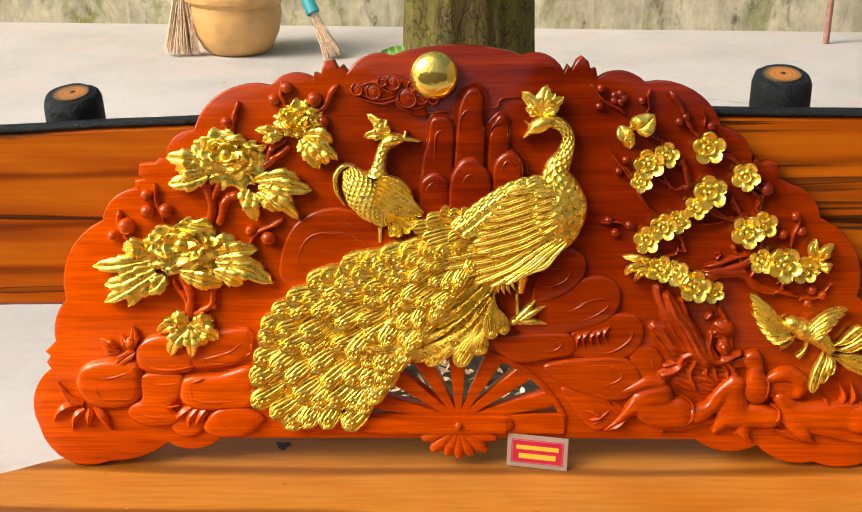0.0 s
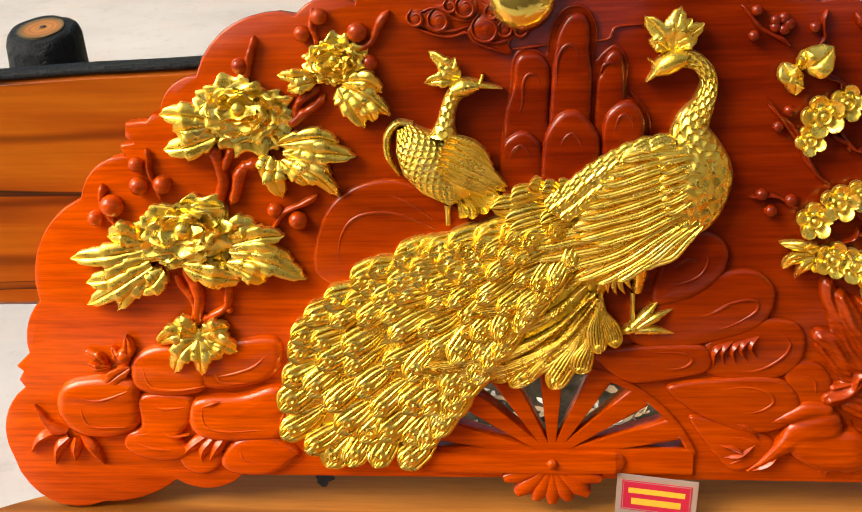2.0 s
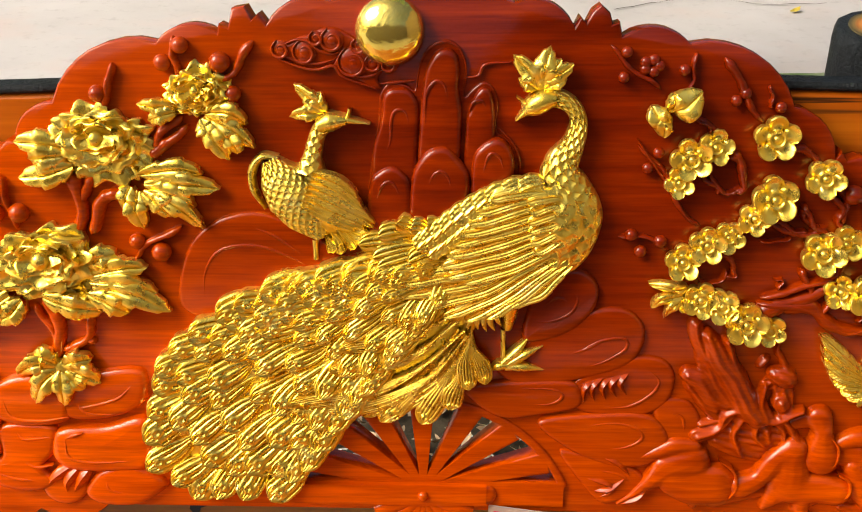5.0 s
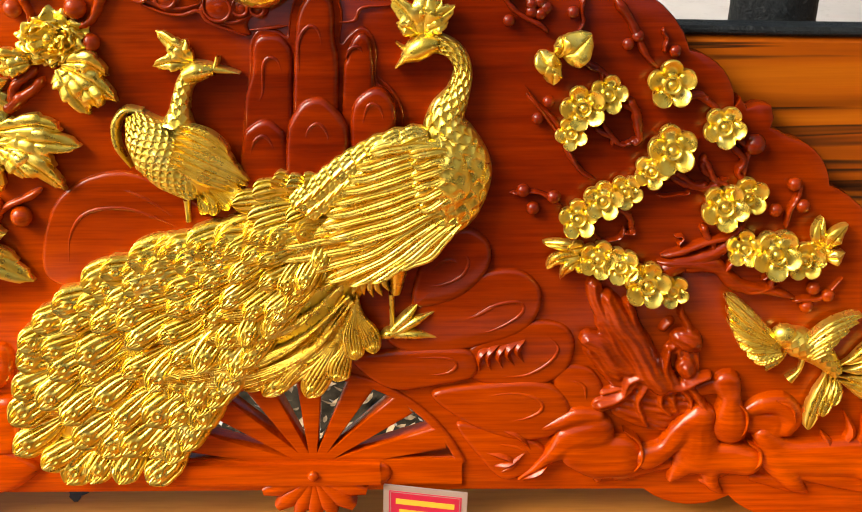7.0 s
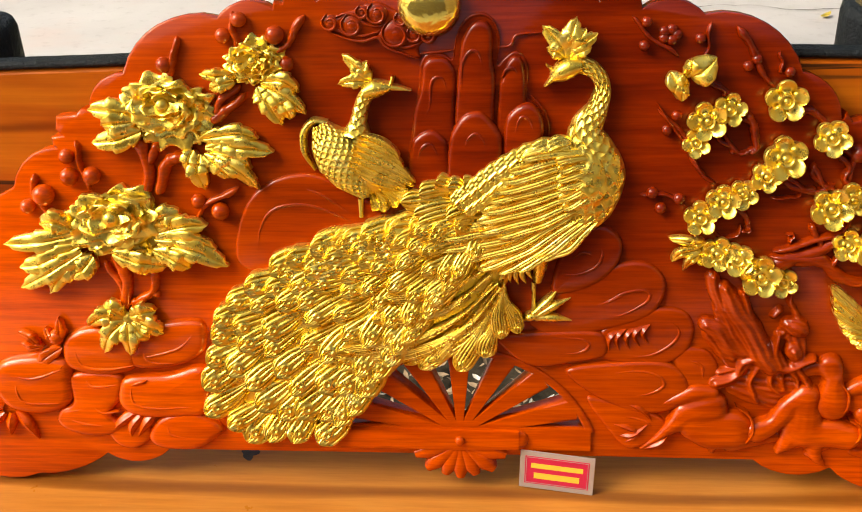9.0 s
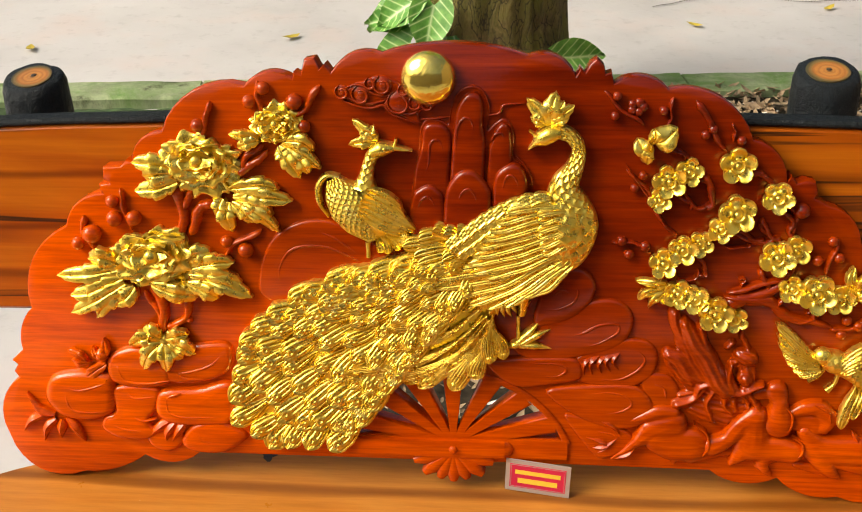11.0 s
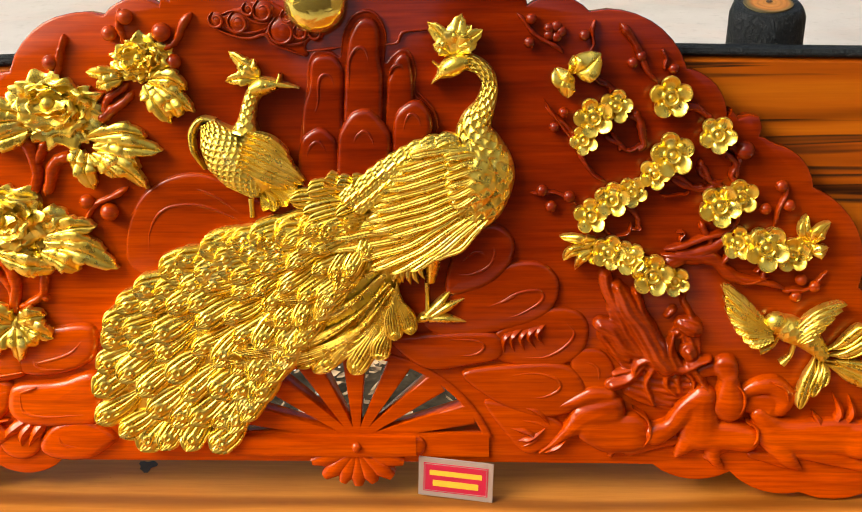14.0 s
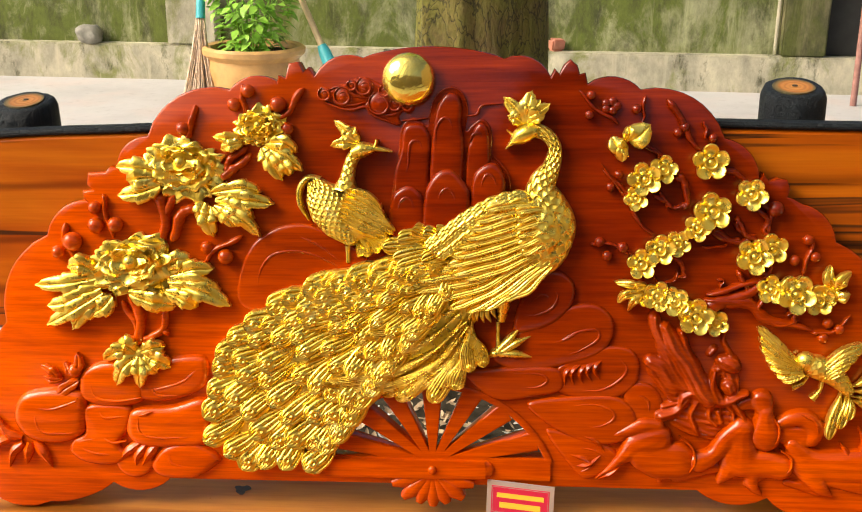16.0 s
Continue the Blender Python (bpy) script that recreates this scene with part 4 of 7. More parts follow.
def peony(u, v, r, squash, lift, label):
    s = Sculpt()
    s.pad([(u + r * 0.8 * math.cos(a), v + r * 0.8 * squash * math.sin(a)) for a in np.linspace(0, 6.28, 10, endpoint=False)], lift * 0.8, 0.8, 0, 24)
    flower = carve("peony_flower", s, GOLD, label)
    rng = random.Random(int(u * 31 + v))
    for ring, (count, length, width, w0, w1, curl) in enumerate(((9, 1.08, 0.38, 0.7, 0.7, 0.35), (7, 0.90, 0.40, 1.0, 1.35, 0.45), (5, 0.66, 0.40, 1.3, 1.8, 0.5), (4, 0.46, 0.34, 1.6, 2.2, 0.5), (2, 0.30, 0.30, 1.9, 2.4, 0.5))):
        for i in range(count):
            a = 6.283 * i / count + ring * 0.5 + rng.uniform(-0.3, 0.3)
            s, done = gilt("petal", flower)
            petal_into(s, u + rng.uniform(-0.2, 0.2), v + r * 0.05 * ring, a, r * length * rng.uniform(0.78, 1.12), r * width * rng.uniform(0.8, 1.15), lift * w0 * 0.75, lift * (w1 + rng.uniform(-0.3, 0.25)) * 0.75, curl * rng.uniform(0.3, 1.3), rng.uniform(0, 6), squash)
            done()
    s, done = gilt("heart", flower)
    s.ball(u, v + r * 0.15, lift * 1.45, r * 0.16)
    done()
    return flower


def blossom(u, v, r, lift, turn=0.0, tip=(0.0, 0.0)):
    """A five-petalled blossom: deeply parted petals with raised rims round a ringed boss."""
    s = Sculpt()
    nt, g = 70, []
    th = np.linspace(0, 2 * math.pi, nt, endpoint=False)
    lobe = np.abs(np.cos(2.5 * (th - turn)))
    rim = 0.60 + 0.40 * lobe ** 0.5
    for q, h, follow in ((0.0, 0.66, 0), (0.08, 0.64, 0), (0.15, 0.52, 0), (0.19, 0.36, 0), (0.24, 0.36, 0), (0.27, 0.62, 0), (0.34, 0.66, 0), (0.40, 0.36, 0.2), (0.46, 0.28, 0.5), (0.62, 0.32, 1), (0.80, 0.46, 1), (0.90, 0.70, 1), (0.96, 0.76, 1), (1.0, 0.66, 1), (1.02, 0.20, 1), (0.94, -0.7, 1)):
        rad = r * q * (rim if follow == 1 else 1 - follow + follow * rim)
        valley = (1 - lobe) ** 2 * 0.55 * (q > 0.42) * (q < 1.0)
        w = lift + (h - valley) * r * 0.42
        g.append(np.stack([u + rad * np.cos(th), v + rad * np.sin(th), w + tip[0] * rad * np.cos(th) + tip[1] * rad * np.sin(th)], 1))
    s.grid(np.array(g), True)
    s.ribbon([(u, v - 0.2), (u, v + 0.2)], (0.3, 0.3), 0.1, (lift * 0.5,), 4, 5)
    return carve("blossom", s, GOLD, "gilded five-petalled plum blossom")


def rock(pts, h=0.9, r=1.1, lines=(), name="rock", mat=None, label="", w0=0.0):
    h, r = h * 0.85, r * 0.72
    s = Sculpt()
    mid = np.array(pts).mean(0)
    s.pad([tuple(mid + (np.array(p) - mid) * (1.0 if w0 > 0.15 else 1.05)) for p in pts], h, r, w0)
    ob = carve(name, s, mat, label)
    for ln in lines:
        s = Sculpt()
        s.line(ln, 0.19, w0 + h * 1.06)
        part("carved_line", s.mesh("carved_line"), mat or RED, ob)
    return ob


def berry(u, v, r, w=0.5):
    s = Sculpt()
    s.ball(u, v, w, r)
    return carve("berry", s)


def twig(pts, w0=0.45, w1=0.18, h=0.6, lift=(0.2,)):
    """A knotted twig, swollen at its bends and pinched off round at both ends."""
    s = Sculpt()
    rng = random.Random(int(abs(pts[0][0] * 37 + pts[-1][1] * 11)))
    n = 30
    ws = [(w0 + (w1 - w0) * i / 12) * rng.choice((0.88, 0.95, 1.0, 1.14)) for i in range(13)]
    ws = [w0 * 0.15, w0 * 0.8] + ws + [w1 * 0.8, w1 * 0.12]
    p = curve(pts, n)
    t = np.gradient(p, axis=0)
    t /= np.linalg.norm(t, axis=1)[:, None] + 1e-9
    p = p + np.stack([-t[:, 1], t[:, 0]], 1) * (0.14 * np.sin(np.linspace(0, 9, n) + pts[0][0]))[:, None]
    s.ribbon([tuple(q) for q in p], ws, h, lift, n, 9)
    return carve("twig", s)


def grass(blades, width=0.75):
    for b in blades:
        s = Sculpt()
        s.ribbon(b, (width * 0.5, width, width * 0.6, 0.05), 0.7, (0.05, 0.55, 0.3), 14, 7, ridges=2, amp=0.08)
        carve("grass_blade", s)


# small folding fan: rail, ribs, rivet and shell
s = Sculpt()
s.ribbon([(-15.6, 0.0), (0.0, 0.0), (15.9, 0.0)], (1.62, 1.62), 0.32, (0.02,), 40, 11, flat=9)
carve("fan_rail", s, label="flat red wooden rail of the small fan")
s = Sculpt()
s.ribbon([(-14.8, 0.0), (-6, 0.0), (0, 0.0), (7.2, 0.0)], (1.35, 1.4, 1.4, 1.3), 0.45, (0.5, 0.55), 24, 9, flat=6)
s.ball(7.1, 0.0, 0.35, 1.3, 0.45)
carve("guard_stick", s)
for a in (14, 37, 61, 90, 119, 143, 166):
    d = np.array([math.cos(radians(a)), math.sin(radians(a))])
    o = np.array([0.0, 0.6])
    reach = 30
    while reach > 5 and np.hypot(*(o + d * reach - np.array(HOLE_C))) > HOLE_R + 0.3:
        reach -= 0.1
    s = Sculpt()
    s.ribbon([tuple(o + d * 0.4), tuple(o + d * reach)], (0.34, 1.42), 0.25, (0.1, 0.1), 10, 9, floor=-2.0, flat=8)
    carve("fan_rib", s)
s = Sculpt()
s.ball(0.0, 0.0, 1.0, 0.62, 0.8)
carve("rivet", s, label="round wooden rivet head")
for i in range(7):
    s = Sculpt()
    a = radians(-165 + 25 * i)
    ln = 4.6 if i in (2, 3, 4) else 5.4 if i in (1, 5) else 5.8
    s.ribbon([(0.0, -0.6), (ln * 0.55 * math.cos(a), -0.8 + ln * 0.55 * math.sin(a)), (ln * math.cos(a), -0.8 + ln * math.sin(a))], (0.25, 0.85, 1.12, 0.55), 0.75, (0.1, 0.15), 12, 9, floor=-1.0)
    carve("shell_lobe", s, label="lobe of the ribbed shell below the rail")
s = Sculpt()
arc = [(HOLE_C[0] + (HOLE_R + 0.5) * math.cos(radians(q)), HOLE_C[1] + (HOLE_R + 0.5) * math.sin(radians(q))) for q in np.linspace(22, 158, 24)]
s.ribbon(arc, (0.5, 0.5), 0.3, (0.05,), 40, 7, flat=4)
carve("fan_rim", s)

# rocks low on the carving
rock([(-48.7, 11.0), (-47.9, 13.2), (-45.2, 14.4), (-41.5, 14.3), (-39.8, 11.8), (-40.2, 9.0), (-44.5, 8.1), (-48.0, 9.0)], 1.3, 1.6, [[(-47.1, 12.1), (-46.3, 9.6), (-43.3, 9.1), (-39.9, 9.6)]])
rock([(-40.8, 11.8), (-38.9, 14.2), (-35.5, 15.1), (-31.2, 15.2), (-31.1, 11.8), (-33.4, 9.9), (-37.6, 9.0), (-40.5, 9.6)], 1.1, 1.3, [[(-38.9, 10.7), (-36.9, 11.0), (-33.9, 12.0), (-32.1, 13.7)], [(-38.6, 11.6), (-37.8, 10.1), (-34.9, 9.9)]])
rock([(-58.2, 7.5), (-56.7, 9.7), (-52.8, 10.5), (-48.6, 10.1), (-48.3, 7.4), (-48.9, 4.3), (-52.2, 2.8), (-56.0, 3.2), (-58.0, 5.2)], 1.5, 1.9, [[(-55.1, 8.0), (-55.0, 5.6), (-53.9, 4.4), (-50.0, 4.4)], [(-55.1, 8.1), (-52.7, 7.8), (-49.2, 9.0)]])
rock([(-48.4, 7.4), (-46.6, 8.3), (-42.0, 7.9), (-42.4, 4.8), (-43.9, 2.8), (-42.5, 1.2), (-44.7, -0.2), (-48.6, 0.1), (-50.6, 1.6), (-50.0, 3.4), (-48.4, 4.3)], 1.0, 1.0, [[(-46.2, 7.6), (-45.7, 6.7), (-44.5, 6.6), (-42.3, 6.9)], [(-46.0, 4.1), (-44.7, 3.0), (-42.6, 3.2)], [(-49.1, 2.1), (-47.0, 1.4), (-44.5, 1.2)]])
rock([(-42.1, 6.5), (-40.7, 7.9), (-36.0, 8.3), (-31.3, 9.2), (-31.5, 3.4), (-34.7, 2.5), (-39.8, 2.5), (-42.1, 3.9)], 1.4, 1.7, [[(-40.5, 6.8), (-40.3, 4.6), (-37.8, 3.9), (-32.7, 4.2)], [(-40.4, 7.0), (-38.4, 7.7)]])
rock([(-38.9, 0.3), (-36.8, 2.5), (-33.0, 3.2), (-29.7, 1.0), (-30.6, -0.4), (-33.3, -2.0), (-36.7, -2.1), (-38.7, -1.3)], 1.1, 1.5, [[(-36.5, 1.4), (-36.0, 0.1), (-33.1, -0.4)]])
rock([(-44.2, 0.2), (-42.5, 1.8), (-39.5, 1.8), (-39.1, -0.5), (-41.1, -2.1), (-43.4, -1.6)], 0.7, 1.0)
grass([[(-59.2, 3.3), (-61.2, 2.4), (-62.7, 0.5)], [(-57.6, 2.6), (-59.0, 1.3), (-59.8, -1.0)], [(-56.7, 2.6), (-56.9, 1.0), (-57.2, -0.5)], [(-56.0, 2.9), (-54.6, 1.1), (-53.6, -1.0)], [(-57.7, 3.3), (-59.7, 4.1), (-61.3, 6.8)]])
grass([[(-40.4, 3.1), (-42.5, 1.7), (-43.8, 0.2)], [(-39.6, 2.9), (-41.1, 1.1), (-41.4, -0.7)], [(-38.2, 2.9), (-39.5, 1.3), (-40.7, -0.7)]])
s = Sculpt()
leaf_into(s, [(-48.8, 11.8), (-50.9, 10.5), (-52.5, 9.0)], 0.9)
leaf_into(s, [(-49.3, 12.7), (-48.6, 14.0), (-48.7, 15.8)], 0.7)
leaf_into(s, [(-49.2, 12.5), (-50.1, 13.4), (-50.5, 14.5)], 0.55)
leaf_into(s, [(-51.6, 11.9), (-52.5, 13.2), (-54.0, 14.0)], 0.6)
leaf_into(s, [(-51.1, 11.9), (-52.6, 11.9), (-53.8, 12.4)], 0.5)
s.ball(*[(-49.3, 13.2)][0], 0.5, 1.0)
carve("bud_spray", s)

# arched rock behind the train
rock([(-25.6, 23.2), (-25.0, 27.8), (-23.1, 31.1), (-19.8, 33.0), (-15.8, 33.2), (-11.0, 30.8), (-8.7, 28.5), (-10.4, 26.0), (-15.3, 25.2), (-21.9, 21.9)], 0.55, 0.8, [[(-23.4, 22.8), (-22.9, 27.0), (-20.9, 29.5), (-17.1, 29.9), (-13.5, 28.6), (-11.1, 27.3)], [(-17.4, 31.9), (-15.0, 30.9), (-11.9, 28.6)]])

# upright rocks between the birds
s = Sculpt()
s.pad([(-5.1, 32.3), (-4.9, 38.2), (-4.0, 43.0), (-3.7, 45.8), (-2.8, 47.1), (-1.1, 47.0), (-0.1, 46.5), (0.3, 48.9), (1.4, 50.7), (3.0, 51.4), (4.3, 50.6), (5.0, 48.5), (4.8, 45.8), (5.5, 46.4), (6.7, 47.2), (7.7, 46.6), (8.2, 44.9), (8.1, 42.2), (9.7, 41.0), (10.4, 38.5), (9.8, 36.2), (7.6, 34.5), (5.4, 32.2), (-0.3, 31.1)], 0.28, 0.25, 0, 110, 0.01)
carve("rock_ground", s)
rock([(-4.9, 33.6), (-4.6, 40.0), (-3.7, 43.2), (-3.4, 45.5), (-2.9, 46.4), (-1.9, 46.7), (-0.7, 46.5), (0.1, 45.4), (0.3, 44.1), (0.1, 41.0), (-0.3, 34.7), (-1.4, 31.2), (-4.0, 31.2)], 0.75, 0.8, [[(-3.5, 39.8), (-2.7, 41.2), (-2.5, 43.7), (-1.9, 44.5), (-1.1, 44.2), (-0.7, 42.6)]], w0=0.2)
rock([(0.0, 36.5), (0.3, 43.8), (0.6, 46.6), (1.0, 48.7), (1.9, 50.2), (3.0, 50.6), (4.0, 50.1), (4.4, 48.6), (4.3, 46.5), (4.6, 44.3), (4.5, 40.9), (4.0, 36.4), (2.0, 35.3)], 1.0, 0.9, [[(0.9, 43.1), (1.0, 45.9), (1.6, 47.1), (2.3, 47.4), (3.0, 46.6), (3.2, 43.6)]], w0=0.2)
rock([(4.8, 36.4), (4.9, 42.9), (5.3, 44.4), (5.8, 45.9), (6.6, 46.7), (7.4, 46.4), (7.8, 45.0), (7.9, 40.9), (7.3, 36.9)], 0.75, 0.8, [[(5.3, 44.4), (5.7, 45.2), (6.5, 45.4), (7.0, 44.6)]], w0=0.2)
rock([(-5.3, 32.5), (-4.9, 36.9), (-4.0, 38.2), (-2.6, 38.8), (-1.5, 38.2), (-0.7, 36.8), (-0.5, 32.5), (-1.4, 30.1), (-4.0, 30.1)], 0.9, 0.9, [[(-4.2, 35.2), (-3.8, 36.5), (-3.0, 37.2), (-2.3, 36.8), (-1.7, 35.4)]], w0=0.7)
rock([(-1.0, 32.5), (-0.7, 37.0), (-0.2, 38.8), (1.0, 40.4), (2.4, 40.9), (3.5, 40.5), (4.9, 38.7), (5.4, 37.1), (5.1, 32.4), (2.6, 30.1), (0.0, 30.4)], 1.1, 1.0, [[(1.2, 36.0), (1.4, 37.5), (2.1, 38.3), (2.7, 38.3), (3.3, 37.4), (3.5, 35.9)]], w0=0.8)
rock([(5.4, 34.4), (5.4, 38.1), (5.8, 40.1), (6.8, 41.2), (8.1, 41.7), (9.2, 41.1), (9.9, 39.4), (9.7, 37.4), (8.3, 35.5), (6.5, 33.8)], 1.0, 1.0, [[(6.6, 37.5), (7.0, 39.4), (7.6, 40.2), (8.4, 39.7), (8.8, 38.2)]], w0=0.7)

# cloud scroll and moon
s = Sculpt()
s.pad([(-14.6, 50.4), (-14.0, 51.2), (-12.7, 51.1), (-11.6, 51.7), (-10.2, 52.0), (-9.4, 52.5), (-8.0, 52.6), (-6.8, 52.1), (-5.8, 51.5), (-4.8, 50.8), (-4.7, 50.1), (-5.9, 50.0), (-7.3, 49.8), (-8.4, 48.9), (-9.8, 48.5), (-11.2, 48.7), (-12.7, 49.4), (-13.8, 49.7)], 0.45, 0.35, 0, 80, 0.02)
s.pad([(-8.3, 49.1), (-7.5, 50.0), (-6.0, 50.4), (-4.7, 49.9), (-3.7, 49.8), (-2.4, 49.7), (-1.7, 49.0), (-2.1, 48.3), (-3.3, 48.2), (-3.8, 47.5), (-3.5, 46.6), (-4.6, 46.5), (-5.7, 47.2), (-7.1, 47.5), (-8.0, 48.3)], 0.5, 0.35, 0, 70, 0.02)
for (cu, cv), rr, up in (([(-11.0, 50.2)][0], 1.25, 0.45), ([(-8.2, 51.4)][0], 1.2, 0.55), ([(-6.2, 49.2)][0], 1.6, 0.5), ([(-9.8, 51.6)][0], 0.75, 0.5), ([(-2.6, 49.0)][0], 0.8, 0.55), ([(-4.2, 49.1)][0], 0.9, 0.45), ([(-13.4, 50.5)][0], 0.95, 0.35), ([(-5.6, 50.8)][0], 0.8, 0.4)):
    s.ball(cu, cv, up - 0.1, rr, 0.35)
    s.ball(cu, cv, up + 0.1, rr * 0.5, 0.5)
    s.line([(cu + rr * (1.05 - 0.075 * q) * math.cos(q * 0.8 + 2), cv + rr * (1.05 - 0.075 * q) * math.sin(q * 0.8 + 2)) for q in range(10)], 0.16, up + 0.35, 30)
for ln in ([(-13.6, 49.6), (-11.7, 48.8), (-9.8, 48.5), (-8.2, 48.9), (-7.4, 47.9), (-5.5, 47.1), (-3.9, 46.5)], [(-12.5, 49.8), (-11.2, 49.3), (-9.7, 49.1), (-8.1, 49.5)], [(-7.0, 48.2), (-5.5, 47.8), (-4.4, 47.9), (-3.1, 48.6)], [(-12.9, 51.1), (-11.6, 51.5), (-10.4, 51.2), (-9.5, 50.4), (-8.1, 50.1), (-6.7, 50.5)]):
    s.line(ln, 0.17, 0.62)
carve("cloud_scroll", s)
for pts in ([(4.6, 47.6), (6.2, 47.8), (6.9, 48.9), (9.4, 49.1)], [(-3.8, 47.0), (-1.7, 47.2), (0.2, 47.4)], [(-0.1, 45.3), (0.3, 48.4), (1.3, 50.5), (3.0, 51.2), (4.3, 50.5), (5.0, 48.6), (4.8, 46.4)], [(8.2, 42.5), (9.1, 41.6), (10.1, 40.1), (10.4, 38.2), (10.0, 36.7)]):
    s = Sculpt()
    s.line(pts, 0.16, 0.3)
    carve("carved_line", s)
s = Sculpt()
mu, mv = [(-2.5, 52.3)][0]
a = np.linspace(0, 2 * math.pi, 56, endpoint=False)
s.grid(np.array([np.stack([mu + 3.42 * math.cos(e) * np.cos(a), mv + 3.42 * math.cos(e) * np.sin(a), np.full(56, 0.5 + 2.3 * math.sin(e))], 1) for e in np.linspace(-0.3, math.pi / 2, 20)]), True)
moon = part("moon", s.mesh("moon", 80), MOONGOLD, panel, "smooth polished golden moon disc")

# lobed clouds to the peacock's right
level = 0.0
for pts, h, lines in (
    ([(11.3, 19.8), (12.3, 24.1), (14.5, 26.7), (16.7, 27.1), (18.5, 25.5), (18.4, 23.1), (16.4, 20.8), (13.6, 19.6)], 0.8, [[(12.0, 21.7), (13.9, 21.6), (16.0, 22.6), (16.7, 24.2), (16.0, 25.2)], [(12.8, 22.9), (14.2, 24.2), (15.2, 24.2), (15.8, 23.6)]]),
    ([(9.0, 16.1), (12.9, 19.8), (17.4, 22.1), (21.1, 22.6), (23.3, 20.8), (23.2, 18.1), (21.2, 16.0), (16.7, 14.7), (12.2, 14.0)], 0.7, [[(12.9, 17.3), (16.7, 17.9), (19.3, 19.3), (21.8, 19.6), (22.0, 18.3), (19.3, 16.6), (17.4, 16.3)], [(16.4, 17.6), (18.3, 18.6), (19.9, 19.6)]]),
    ([(5.1, 13.4), (9.0, 14.2), (15.5, 14.4), (17.1, 13.2), (16.9, 11.4), (14.1, 10.6), (8.9, 10.1)], 0.8, [[(10.3, 13.6), (14.2, 13.6), (15.4, 12.8), (14.2, 11.8), (10.9, 11.7)]]),
    ([(17.1, 14.1), (19.3, 15.7), (23.1, 17.1), (26.0, 16.6), (27.1, 14.5), (26.2, 11.7), (23.2, 10.3), (19.3, 10.6), (17.1, 11.5)], 0.6, [[(19.3, 11.4), (22.5, 11.4), (25.0, 12.9), (25.8, 14.6), (24.3, 16.2)]]),
    ([(13.5, 9.2), (19.3, 10.3), (24.5, 10.2), (26.8, 7.6), (25.5, 4.8), (22.0, 4.1), (17.4, 5.7)], 0.8, [[(18.0, 6.7), (21.9, 6.4), (24.2, 7.5), (23.8, 8.8), (21.2, 9.5), (17.4, 9.0)]]),
    ([(25.9, 11.7), (28.9, 11.9), (30.5, 9.5), (29.7, 6.9), (27.6, 6.4), (26.1, 8.8)], 0.5, [[(27.0, 10.8), (28.6, 10.1), (28.9, 8.1)]]),
    ([(15.8, 5.4), (19.3, 5.0), (23.3, 3.6), (24.6, 2.0), (23.0, 0.2), (20.4, -0.7), (18.1, 1.6)], 0.6, [[(19.3, 3.5), (22.0, 3.0), (23.4, 1.9)], [(19.9, -0.0), (21.3, 0.7), (22.0, 1.8)]]),
):
    level = 0.14 - level
    rock([tuple(np.mean(pts, 0) + (np.array(p) - np.mean(pts, 0)) * 1.05) for p in pts], h + level, 0.9, lines, "cloud_lobe")
grass([[(18.9, 14.6), (17.8, 13.6), (17.8, 11.8)], [(19.8, 14.9), (18.6, 13.7), (19, 11.9)], [(20.8, 15), (19.7, 13.8), (20.2, 12.1)], [(21.9, 15.3), (20.6, 14.1), (21.5, 12.3)], [(22.5, 15.5), (21.6, 14.3), (22.5, 12.7)]], 0.5)

def flow(strokes, step=0.16, blend=5.0, ripple=0.0, fat=1.0, power=0.5):
    """Rounded strokes of relief that melt into one another, as a skin over a fine grid."""
    lines = []
    for pts, rad, h in strokes:
        p = curve(pts, 18) if len(pts) > 1 else np.array([pts[0], pts[0]], float)
        lines.append((p, np.interp(np.linspace(0, 1, len(p)), np.linspace(0, 1, len(rad)), rad) * fat, h))
    allp = np.vstack([p for p, r, h in lines])
    lo, hi = allp.min(0) - 2.4, allp.max(0) + 2.4
    xs, ys = np.arange(lo[0], hi[0], step), np.arange(lo[1], hi[1], step)
    X, Y = np.meshgrid(xs, ys)
    total = np.full(X.shape, 1e-9)
    for p, r, h in lines:
        best = np.full(X.shape, -1.0)
        across = np.zeros(X.shape)
        for i in range(len(p) - 1):
            ax, ay = p[i]
            bx, by = p[i + 1] - p[i]
            q = np.clip(((X - ax) * bx + (Y - ay) * by) / (bx * bx + by * by + 1e-9), 0, 1)
            rr = r[i] + (r[i + 1] - r[i]) * q
            dist = np.hypot(X - ax - q * bx, Y - ay - q * by)
            k = 1 - (dist / rr) ** 2
            w = np.where(k > 0, np.maximum(k, 0) ** power * h * np.minimum(1, rr / 1.1) ** 0.5, -np.sqrt(np.maximum(-k, 0)) * 0.8)
            near = w > best
            across = np.where(near, np.sign((X - ax) * by - (Y - ay) * bx) * dist, across)
            best = np.maximum(best, w)
        if ripple:
            best = best + ripple * np.cos(across * 7.0) * (best > 0.1)
        total = total + np.exp(blend * best)
    W = np.maximum(np.log(total) / blend, -0.3)
    X = X + 0.05 * np.sin(Y * 2.1)
    s = Sculpt()
    s.grid(np.stack([X, Y, W], 2))
    n, keep = len(xs), []
    flat = W.ravel()
    s.f = [q for q in s.f if max(flat[i] for i in q) > -0.15]
    return s


